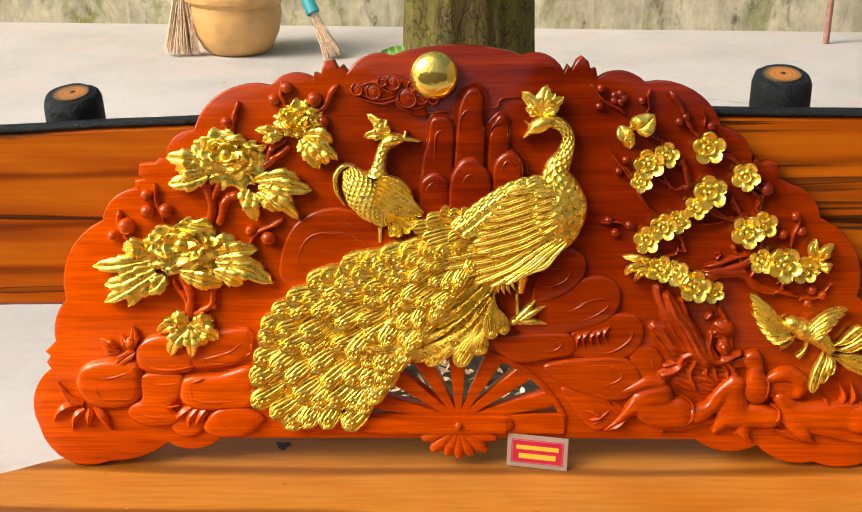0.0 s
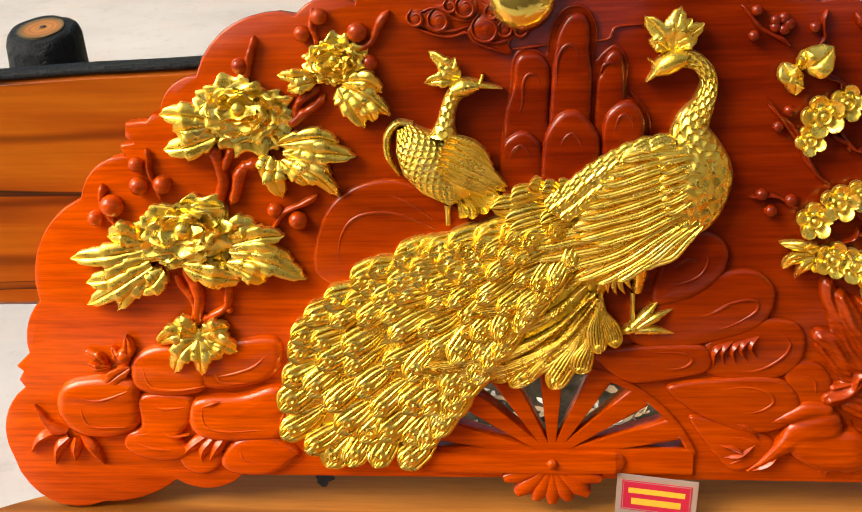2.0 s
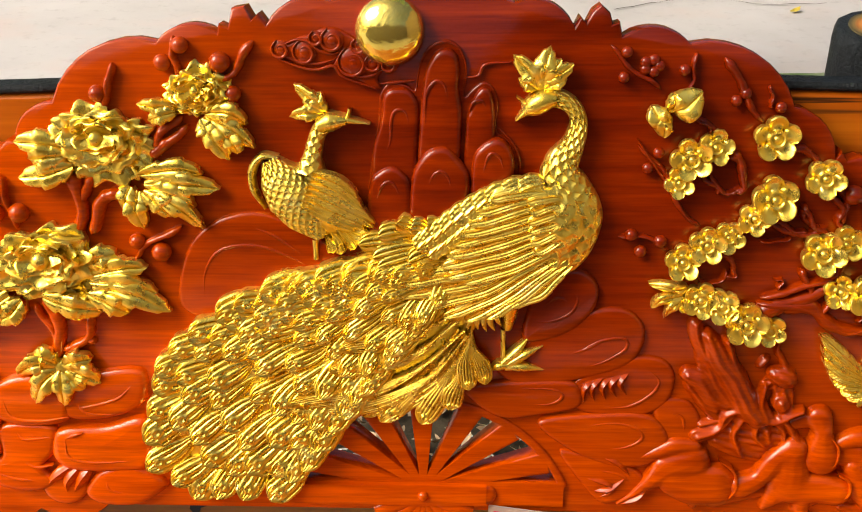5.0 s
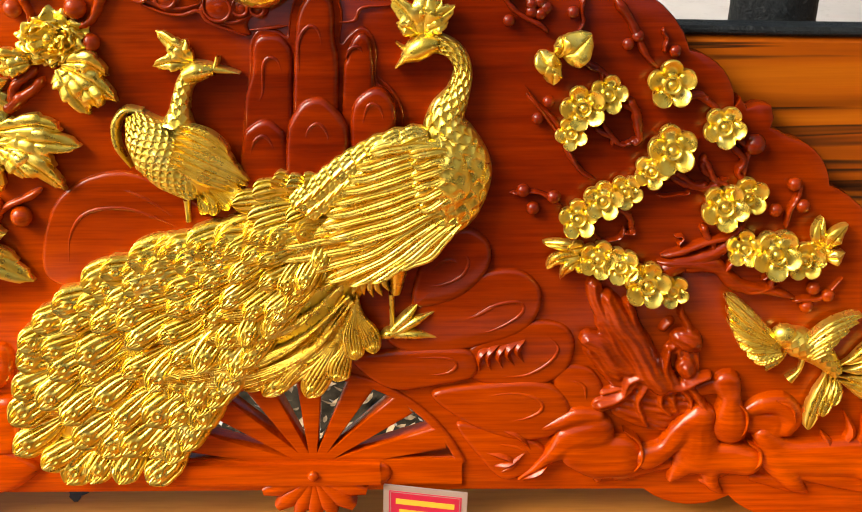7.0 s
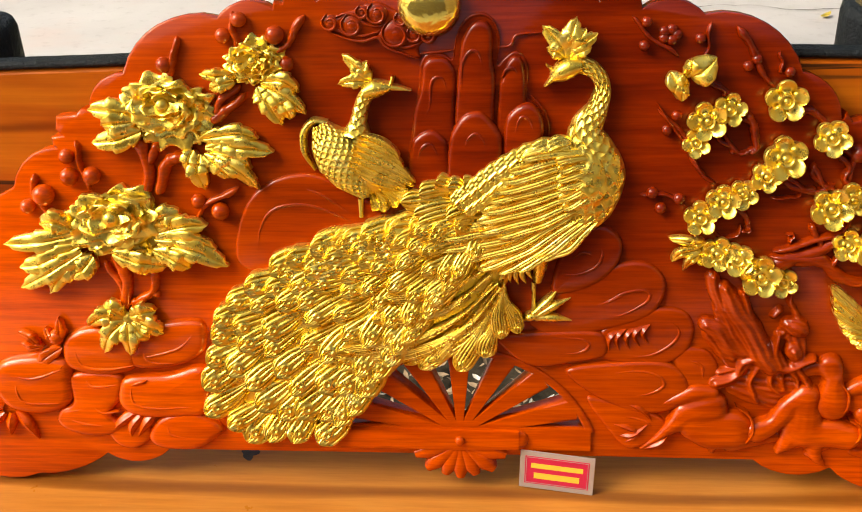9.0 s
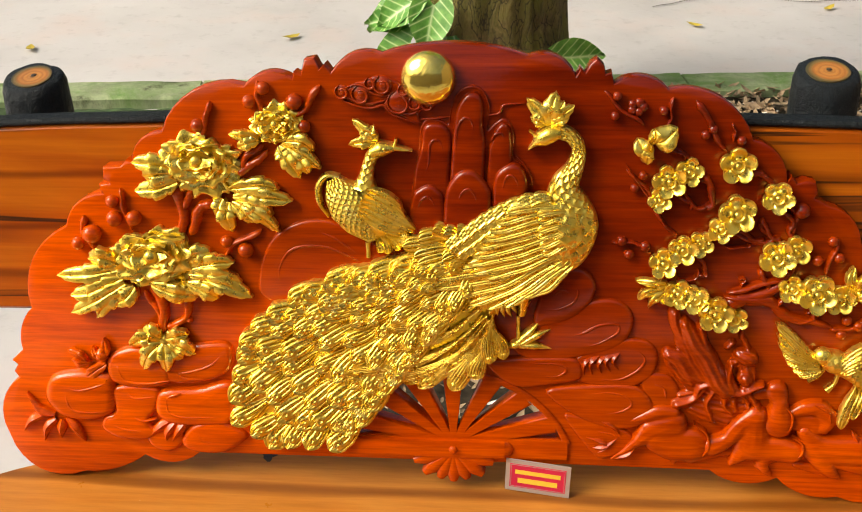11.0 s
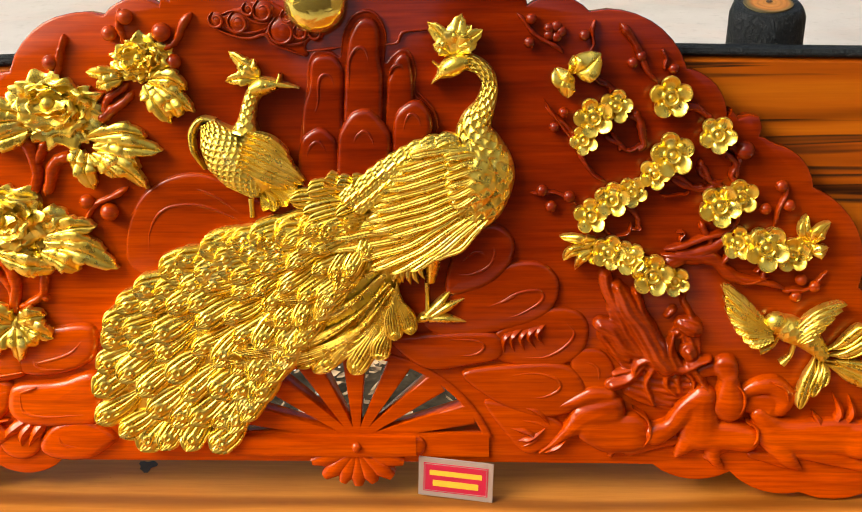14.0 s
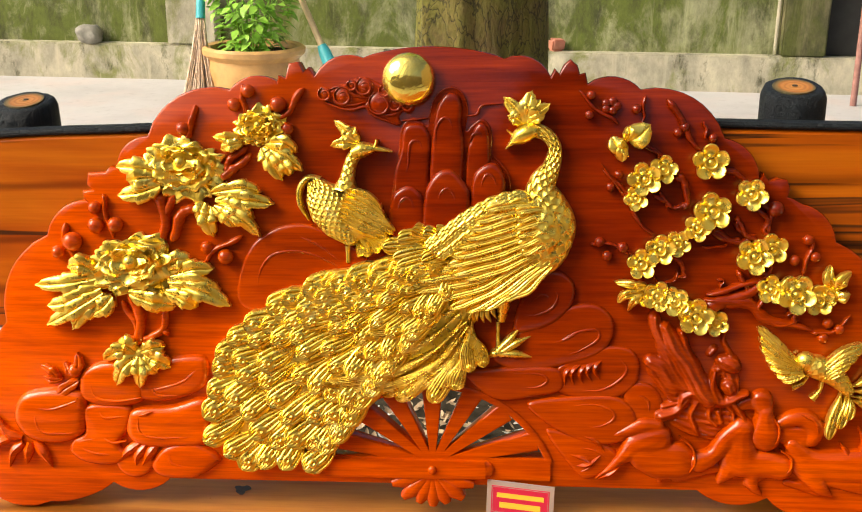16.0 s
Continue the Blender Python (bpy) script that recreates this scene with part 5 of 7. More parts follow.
# rolling root-like rocks on the right
for strokes, line in (
    ((([(39.3, 8.6), (41.2, 9.7), (43.4, 10.1)], (0.56, 0.9, 1.1), 0.9), ([(43.4, 10.3), (43.9, 8.6)], (1.5, 1.1), 1.4), ([(43.9, 8.6), (44, 5.6)], (1.1, 2.1), 1.7), ([(44, 5.4)], (2.1, 2.1), 1.7)), [(44.5, 8.4), (45.5, 7.1), (45.5, 5.4), (44.7, 4.2)]),
    ((([(45.8, 7.2), (47.5, 7.9), (49.2, 7.8), (50.4, 6.3), (50, 4.9)], (0.78, 1.1, 1.3, 1.3, 0.9), 1.4), ([(46.8, 5.7), (48.8, 5.4), (47.8, 3.8)], (1.5, 1.6, 1.2), 1.1)), [(48.3, 8.7), (50.1, 7.8), (50.6, 6.2)]),
    ((([(47.5, 4.3), (49.7, 1.9), (53.7, 1.5), (57.1, 1.5), (60.1, 0.7)], (1.1, 2, 2.2, 2.4, 2.2), 1.5), ([(59.5, 1.1)], (2.5, 2.5), 1.7), ([(48.9, 1.6), (51.2, -1.4), (52.9, -2.8)], (1.7, 1.1, 0.22), 1.3), ([(52.2, -0.4), (55.7, -1.1), (59.9, -2.4)], (1, 1.2, 0.78), 0.8), ([(47.1, -1), (49.5, -1.7), (51.3, -2.5)], (0.56, 0.67, 0.45), 0.7)), [(59.4, 3.9), (61.2, 2.3), (60.9, -0.2)]),
    ((([(35.5, 1.7), (37.4, 2.8), (39.2, 5.2), (40.9, 6.5)], (1.5, 1.2, 1.3, 1.6), 1.6), ([(40.9, 6.1), (40.8, 2.3)], (1.6, 2.5), 1.7), ([(40.6, 2.3), (39.2, 0.4), (38.2, -1.1)], (2.2, 1.2, 0.34), 1.3), ([(41.2, 1.6), (44, 1.6), (46.1, 1.2)], (2, 1.9, 1.8), 1.6), ([(42.4, 0.3), (42.7, -1.6), (43.8, -2.8)], (1.1, 0.78, 0.22), 1.2), ([(44.2, -0), (41.9, -1.3)], (0.67, 0.56), 0.8)), [(45.9, 3.7), (47.2, 2.8), (47.3, 1.4), (46.6, 0.5)]),
    ((([(23.4, 4.9), (26.2, 5.9), (28.1, 6.7), (30, 6.7)], (0.22, 0.9, 1.1, 0.9), 1.3), ([(22, -0.9), (25.1, 1.8), (27.4, 3.7), (30.2, 4.8)], (0.17, 0.78, 1.9, 1.9), 1.5), ([(28, 2.1), (30.3, 1.7), (32.6, 1.8)], (1.7, 2.5, 2.6), 1.6), ([(30.6, 1.7), (30.5, -1)], (1.1, 0.45), 1.2), ([(32.7, -0.2), (35.5, 0.7), (37.8, 0.9)], (1.1, 1.2, 0.78), 0.8)), [(32.8, 5.3), (34.5, 3.9), (34.9, 1.9), (34.2, 0.5)]),
):
    s = flow(strokes, 0.13, 7.0, 0.012, 1.0, 0.33)
    bank = carve("root_rock", s, label="rolling knob of carved root-like rock")
    ridge = Sculpt()
    ridge.line(line, 0.17, 1.5)
    part("carved_line", ridge.mesh("carved_line"), RED, bank)
grass([[(19.7, 5.3), (21.9, 4.4), (23.5, 2.4)], [(19.1, 0.8), (21.1, 1.2), (23.1, 2.9)], [(22.3, -0.9), (24.3, 0.2), (25.8, 2.1)], [(18.2, 2.5), (20.8, 1.8), (22, 0.5)]], 0.42)
grass([[(55.9, 2.5), (56.8, 4.6), (55.8, 7.1)], [(57.0, 2.5), (58.2, 4.4), (57.7, 6.7)], [(54.9, 2.4), (54.4, 3.5), (53.6, 4.8)]], 0.6)

# gnarled plum tree on the right
s = flow((
    ([(30.6, 20.1), (31.9, 17.4), (33.8, 14.8), (35.2, 12), (36.4, 10.4)], (0.67, 1.2, 1.3, 1.3, 1), 2.0), ([(32.7, 19.4), (33.7, 16.8), (35.1, 14.1), (36, 11.7)], (0.5, 0.5, 0.56, 0.67), 1.9),
    ([(29.2, 21.4), (29.8, 19.2), (30.7, 17.5)], (0.67, 0.73, 0.67), 1.5), ([(28.8, 15.5), (30.3, 14.7), (31.6, 12.7), (33.3, 11.7)], (0.73, 0.95, 0.84, 0.56), 1.5), ([(29.2, 13.9), (30.8, 11.8), (32.2, 11.1)], (0.39, 0.56, 0.5), 1.1),
    ([(37.2, 14.1), (36.8, 12.3), (37.5, 10.5)], (0.34, 0.62, 0.84), 1.6), ([(35.5, 11.7), (33.3, 10.8), (32.7, 9.3)], (0.78, 0.56, 0.28), 1.7), ([(36.4, 10.5), (38.4, 10), (40.3, 10.8), (41.4, 11.2)], (0.78, 0.67, 0.56, 0.45), 1.7),
    ([(38.9, 12.3), (39.3, 11.6)], (0.84, 0.73), 1.5), ([(38, 15.6), (39.1, 15.2), (39.8, 14.7)], (0.67, 1.1, 0.73), 1.5), ([(38.4, 19.7), (38.1, 18.4), (38.8, 17.2), (39.3, 15.9)], (0.22, 0.34, 0.34, 0.5), 1.2), ([(37.1, 17.2), (36.5, 16.5)], (0.5, 0.45), 0.9),
    ([(38.9, 10.5), (40.4, 8.9), (41.6, 7)], (0.39, 0.45, 0.45), 1.7), ([(38.4, 10), (39.7, 8.6), (39.8, 7.1)], (0.39, 0.34, 0.17), 1.5), ([(36.7, 10), (36.7, 8), (37.6, 6.8)], (0.39, 0.34, 0.28), 1.5), ([(37.8, 8.8), (38.3, 7.3)], (0.5, 0.28), 1.4),
    ([(35, 10.2), (34.3, 8.3), (34.8, 6.5), (35.4, 5.4)], (0.5, 0.39, 0.39, 0.22), 1.5), ([(33.9, 10.5), (32.3, 8.7), (30.4, 8)], (0.45, 0.67, 0.78), 1.3), ([(30.6, 9.3), (32.5, 9.8)], (0.45, 0.34), 1.0), ([(32.4, 7.3), (34.7, 6.3), (37.3, 5.4)], (0.78, 0.9, 0.67), 0.6), ([(33.4, 8.7), (36.3, 8), (39.1, 7.2)], (0.78, 1.1, 0.78), 0.3),
    ([(30.8, 18.9), (32.6, 14.8), (35, 11.7), (36.7, 10.2)], (1.3, 1.9, 1.9, 1.3), 1.2), ([(29.9, 14.2), (32.2, 11.1)], (1.2, 1.1), 0.8), ([(32.9, 8.7), (36.3, 8), (40.2, 7.7)], (1.2, 1.9, 1.2), 0.5), ([(37.3, 14.1), (38.9, 14.7), (39.5, 11.7)], (0.56, 1.1, 0.9), 0.6),
), 0.12, 8.0, 0.13, 1.22)
carve("plum_trunk", s, label="twisted fluted plum trunk in red wood")
for pts, a, b in (
    ([(19.1, 50.7), (20.6, 49.0), (22.7, 47.5), (24.2, 46.3)], 0.3, 0.3), ([(27.4, 50.0), (27.3, 47.7), (27.1, 46.3)], 0.3, 0.2),
    ([(30.3, 49.6), (31.8, 47.1), (33.4, 44.4), (34.3, 42.9)], 0.5, 0.3), ([(34.9, 46.8), (35.2, 44.4)], 0.22, 0.22),
    ([(22.2, 40.8), (24.6, 38.5), (26.0, 35.5), (28.1, 32.8)], 0.3, 0.35), ([(20.7, 30.9), (22.9, 31.1), (26.0, 29.7)], 0.25, 0.25),
    ([(42.3, 36.6), (43.5, 34.7), (43.2, 32.3)], 0.45, 0.4), ([(37.4, 40.3), (39.2, 40.1), (40.3, 38.7)], 0.5, 0.35),
    ([(36.2, 32.9), (37.8, 31.6), (39.9, 31.5), (42.0, 32.1)], 0.5, 0.4), ([(39.2, 34.7), (39.7, 32.9), (41.1, 31.5)], 0.4, 0.35),
    ([(49.0, 32.1), (48.5, 29.7), (47.7, 27.1)], 0.3, 0.35), ([(35.1, 22.2), (37.5, 23.5), (40.6, 24.2), (43.2, 26.5), (42.6, 27.6)], 1.1, 0.5),
    ([(37.5, 23.1), (40.9, 23.3), (43.5, 21.4), (46.6, 20.5), (49.7, 19.5)], 1.0, 0.4), ([(49.2, 19.5), (51.6, 19.6), (54.2, 21.7)], 0.35, 0.25),
    ([(31.2, 39.7), (32.7, 38.7), (33.1, 36.6), (31.9, 36.0)], 0.5, 0.4), ([(28.8, 37.6), (30.4, 36.3), (30.7, 35.7)], 0.35, 0.3),
    ([(30.9, 29.8), (32.8, 27.9), (32.5, 26.5)], 0.4, 0.3), ([(47.7, 23.1), (46.9, 21.6), (47.6, 20.1)], 0.4, 0.35),
    ([(27.2, 44.8), (28.4, 43.3), (30.2, 42.1)], 0.3, 0.3), ([(39.5, 27.6), (40.8, 25.6), (40.3, 24.0)], 0.5, 0.4),
    ([(-43.8, 37.6), (-43.5, 35.0), (-42.8, 31.7)], 0.35, 0.3), ([(-49.4, 33.7), (-49.4, 31.0), (-48.0, 28.2)], 0.45, 0.3), ([(-25.0, 32.1), (-28.8, 30.0), (-30.7, 28.1)], 0.45, 0.3),
    ([(-16.2, 51.4), (-18.0, 48.7), (-19.4, 47.2)], 0.5, 0.35), ([(-24.3, 51.9), (-24.2, 49.8), (-24.0, 47.9)], 0.4, 0.35), ([(-30.7, 49.3), (-31.2, 46.9), (-32.3, 44.3)], 0.4, 0.4),
    ([(-36.5, 37.8), (-35.4, 34.5), (-36.4, 31.1)], 0.8, 0.7), ([(-31.1, 36.1), (-33.2, 34.7), (-34.8, 31.1)], 0.7, 0.7), ([(-33.8, 37.4), (-35.3, 35.2), (-35.5, 34.4)], 0.5, 0.45),
    ([(-27.7, 39.9), (-25.7, 40.9), (-23.4, 43.0)], 0.7, 0.5), ([(-27.0, 40.2), (-26.0, 42.3), (-23.8, 43.8)], 0.5, 0.4),
    ([(-40.9, 24.3), (-39.8, 20.9), (-40.1, 16.6)], 0.6, 0.8), ([(-42.2, 23.0), (-40.9, 20.9), (-39.9, 18.7)], 0.4, 0.5), ([(-36.0, 22.8), (-36.3, 19.7), (-38.8, 17.7)], 0.5, 0.55), ([(-35.7, 18.7), (-37.3, 18.6), (-39.5, 17.4)], 0.4, 0.5),
):
    twig(pts, a, b, 0.55 + a * 0.6)
# knotted boughs between the blossoms
for pts, a, b in (
    ([(31.5, 40.3), (32.6, 38.7), (33.1, 36.5), (32.2, 35.9)], 0.5, 0.4), ([(29.6, 38.1), (30.1, 36.8), (31.2, 35.9), (32.6, 36)], 0.3, 0.3), ([(27.3, 43.8), (28.8, 42.9), (29.5, 42)], 0.3, 0.25),
    ([(22.1, 41.5), (24.4, 38.3), (26, 35.5), (27.4, 33.5), (29.1, 32.3)], 0.22, 0.3), ([(37.1, 40.5), (39.1, 40.4), (39.5, 39.5)], 0.3, 0.25), ([(41.7, 36), (43, 34.3), (42.8, 32.9), (43.8, 32)], 0.4, 0.35),
    ([(36.2, 33.3), (38, 32), (40, 31.6)], 0.4, 0.3), ([(38.9, 34.3), (40.1, 33.3), (40.6, 32), (42.1, 31.6)], 0.4, 0.35), ([(35, 30.8), (37.2, 30.6), (38.3, 31.2)], 0.22, 0.2),
    ([(31.9, 27.6), (31.5, 26.2), (30, 26), (28.8, 27.4)], 0.25, 0.22), ([(31.8, 26.6), (32.9, 26.9), (32.6, 27.8)], 0.25, 0.2), ([(35.7, 24.5), (38.6, 25.1), (40.7, 25.8), (43, 26.9), (44, 28.5)], 0.5, 0.4),
    ([(35.4, 23.9), (39.2, 23.5), (42.2, 22.4), (44.8, 20.6), (47.7, 21.1)], 0.65, 0.35), ([(41.9, 22.6), (43.2, 23.8), (44.8, 23.9), (46.8, 22.8)], 0.4, 0.3), ([(37.5, 25.3), (37.8, 26.2), (37, 26.6)], 0.25, 0.15), ([(46, 21.6), (46.8, 22.7), (48.3, 23.3)], 0.25, 0.2),
):
    twig(pts, a, b, 0.6 + a)
for q, r in (
    ([(20.7, 50.1), (20.5, 47.6), (26.4, 48.3), (31.6, 45.3), (32.5, 46.0), (36.0, 44.6), (24.3, 40.0), (23.3, 38.4)], 0.62), ([(22.0, 31.3), (25.0, 30.6), (23.0, 29.5), (48.3, 31.6), (46.7, 29.0), (49.3, 29.4), (51.2, 20.8), (52.7, 20.0), (50.7, 18.8)], 0.72),
    ([(-45.0, 35.8), (-50.5, 29.8), (-29.9, 30.4), (-32.4, 46.2), (-18.5, 46.1), (-25.4, 49.3), (-23.5, 51.0)], 0.9), ([(-45.0, 33.4), (-42.3, 33.5), (-27.4, 29.2), (-19.6, 49.3)], 1.1), ([(-48.4, 31.2)], 1.35),
):
    for u, v in q:
        berry(u, v, r)
berry(*[(44.1, 35.6)][0], 1.1)
s = Sculpt()
for i in range(5):
    u, v = [(23.2, 48.7)][0]
    s.ball(u + 0.75 * math.cos(i * 1.257), v + 0.6 * math.sin(i * 1.257), 0.3, 0.6, 0.8)
carve("bud", s)

# plum blossoms
for i, (c, r, lift) in enumerate((
    ([(35.7, 41.6)], 2.35, 1.2), ([(40.9, 37.5)], 2.05, 1.2), ([(36.1, 35.4)], 2.45, 1.4), ([(34.3, 33.2)], 1.8, 1.0),
    ([(27.5, 39.5)], 2.2, 1.3), ([(29.9, 40.7)], 1.85, 1.0), ([(26.5, 37.0)], 1.6, 1.0), ([(29.7, 30.4)], 2.0, 1.3),
    ([(31.9, 31.2)], 1.75, 1.0), ([(27.4, 28.5)], 1.95, 1.1), ([(41.5, 29.6)], 2.35, 1.3), ([(43.8, 30.5)], 2.05, 1.0),
    ([(29.5, 24.3)], 2.0, 1.1), ([(31.7, 23.7)], 1.9, 1.3), ([(34.4, 21.7)], 2.4, 1.5), ([(37.0, 20.8)], 1.75, 1.0),
    ([(43.8, 25.3)], 1.9, 1.1), ([(46.9, 24.8)], 2.55, 1.5), ([(49.8, 23.9)], 2.0, 1.1), ([(51.2, 24.7)], 1.5, 1.0),
    ([(28.1, 24.3)], 1.4, 0.9), ([(45.3, 24.7)], 1.5, 1.0), ([(33.0, 22.6)], 1.5, 1.0),
)):
    blossom(*c[0], r, lift, 0.35 + 0.7 * i, (0.10 * math.sin(i * 2.1), -0.12 + 0.1 * math.cos(i * 1.7)))
for pts, w in (([(25.4, 44.5), (26.5, 45), (28.1, 46.4)], 1.7), ([(25, 44.3), (25.4, 45.3), (25.2, 46.2)], 0.8)):
    s = Sculpt()
    leaf_into(s, pts, w, 0.8, (0.9, 1.6, 1.3), 26, 0.6)
    carve("side_petal", s, GOLD, "gilded cupped petal of a half-open blossom")
for pts, w in (([(25.2, 43.4), (24, 43.8), (23.3, 44.9)], 1.2), ([(25.2, 43.3), (24.6, 42.8), (24.6, 41.7)], 1.0), ([(25.4, 43.6), (24.5, 43.4), (23.5, 43.4)], 0.9)):
    s = Sculpt()
    leaf_into(s, pts, w, 0.6, (0.9, 1.4, 1.0), 26, 0.6)
    carve("side_petal", s, GOLD, "gilded cupped petal of a half-open blossom")


def leaf_spray(leaves, width, label="gilded pointed leaf with a sunk midrib", teeth=3.0):
    for i, b in enumerate(leaves):
        s = Sculpt()
        leaf_into(s, b, width * (1.02 if i % 2 else 0.92), 0.6, (0.8 + 0.15 * (i % 3), 1.35 + 0.15 * (i % 3), 0.8), 26, teeth)
        carve("gilded_leaf", s, GOLD, label)


leaf_spray([[(27.9, 25.3), (25.9, 25.9), (24, 26.1)], [(27.6, 24.8), (25.4, 24.5), (24.4, 23.4)], [(27.6, 24.3), (26.5, 23.8), (25.8, 22.2)], [(28.1, 25.7), (27, 25.6), (26.2, 25.2)]], 0.62, teeth=0)
leaf_spray([[(51.7, 25.3), (50.9, 26.8), (51.2, 28.4)], [(52, 25.3), (52.5, 26.5), (53.8, 27.6)], [(51.9, 24.2), (52.8, 24.4), (53.8, 24.7)]], 0.85, teeth=0)

# peonies and their leaves
leaf_spray([[(-24.5, 45.0), (-26.4, 45.0), (-28.3, 45.2)], [(-24.3, 44.4), (-25.9, 44.1), (-27.3, 43.5)]], 0.95)
leaf_spray([[(-21.4, 44.0), (-18.8, 42.8), (-16.5, 40.5)], [(-21.7, 43.8), (-20.5, 41.6), (-19.2, 39.4)], [(-20.7, 44.4), (-18.7, 44.4), (-17.2, 43.0)], [(-21.9, 43.6), (-21.2, 42.4), (-20.9, 41.0)], [(-20.0, 43.0), (-18.6, 41.2), (-18.4, 40.0)]], 1.15)
leaf_spray([[(-35.9, 40.6), (-38.8, 41.3), (-41.6, 41.3)], [(-35.6, 38.8), (-38.5, 37.9), (-41.5, 37.6)], [(-36.1, 39.9), (-38.5, 39.8), (-40.3, 39.5)]], 1.5)
leaf_spray([[(-28.9, 37.8), (-24.6, 38.5), (-22.2, 37.8)], [(-28.3, 36.9), (-23.9, 36.9), (-20.5, 36.3)], [(-27.9, 36.1), (-24.8, 34.5), (-22.5, 31.9)], [(-29.0, 36.1), (-29.4, 34.1), (-28.8, 31.9)], [(-28.5, 36.1), (-26.8, 34.7), (-25.7, 33.3)], [(-27.5, 36.5), (-25.5, 35.9), (-23.2, 34.3)], [(-29.8, 36.6), (-30.3, 35.4), (-30.3, 33.7)]], 1.25)
leaf_spray([[(-44.1, 26.5), (-49.1, 25.7), (-53.9, 25.3)], [(-44.6, 25.2), (-48.9, 23.1), (-52.3, 22.5)], [(-44.3, 24.4), (-48.6, 21.9), (-52.6, 19.8)], [(-43.9, 23.9), (-47.0, 21.9), (-49.1, 19.1)], [(-43.1, 23.9), (-44.4, 22.3), (-46.4, 21.4)], [(-45.3, 27.3), (-47.2, 28.2), (-49.2, 27.8)]], 1.5)
leaf_spray([[(-35.5, 26.6), (-31.7, 27.6), (-29.0, 27.6)], [(-35.1, 25.5), (-30.7, 24.7), (-26.9, 22.5)], [(-35.6, 24.7), (-32.8, 23.4), (-31.5, 22.3)], [(-37.3, 24.3), (-36.5, 23.0), (-34.3, 22.5)], [(-35.3, 26.0), (-31.4, 25.9), (-28.2, 24.7)], [(-40.6, 24.3), (-37.3, 23.2), (-34.9, 22.9)], [(-35.8, 27.6), (-33.7, 28.9), (-32.0, 28.8)]], 1.45)
leaf_spray([[(-39.9, 16.2), (-42.8, 16.2), (-45.0, 14.8)], [(-40.2, 15.6), (-42.2, 13.8), (-43.4, 11.3)], [(-39.9, 15.5), (-39.8, 13.3), (-40.1, 11.0)], [(-39.5, 15.6), (-37.2, 15.0), (-35.6, 13.9)], [(-39.6, 16.2), (-37.8, 16.8), (-36.3, 16.8)], [(-40.3, 16.2), (-41.5, 17.2), (-42.7, 16.9)], [(-39.4, 15.5), (-38.1, 13.9), (-37.3, 13.2)]], 1.35)
s = Sculpt()
s.ball(-39.8, 15.7, 0.7, 1.1, 0.6)
carve("leaf_hub", s, GOLD)
peony(*[(-22.0, 46.2)][0], 3.5, 0.75, 1.25, "gilded small peony bloom with layered petals")
peony(*[(-32.5, 41.1)][0], 5.6, 0.72, 1.5, "gilded full peony bloom with layered petals")
peony(*[(-39.9, 27.8)][0], 6.6, 0.62, 1.6, "gilded broad peony bloom with layered petals")



# ---- gilded birds ----
def groove(x):
    """A narrow incised line once in every unit of x."""
    return np.exp(-(((x % 1.0) - 0.5) / 0.16) ** 2)


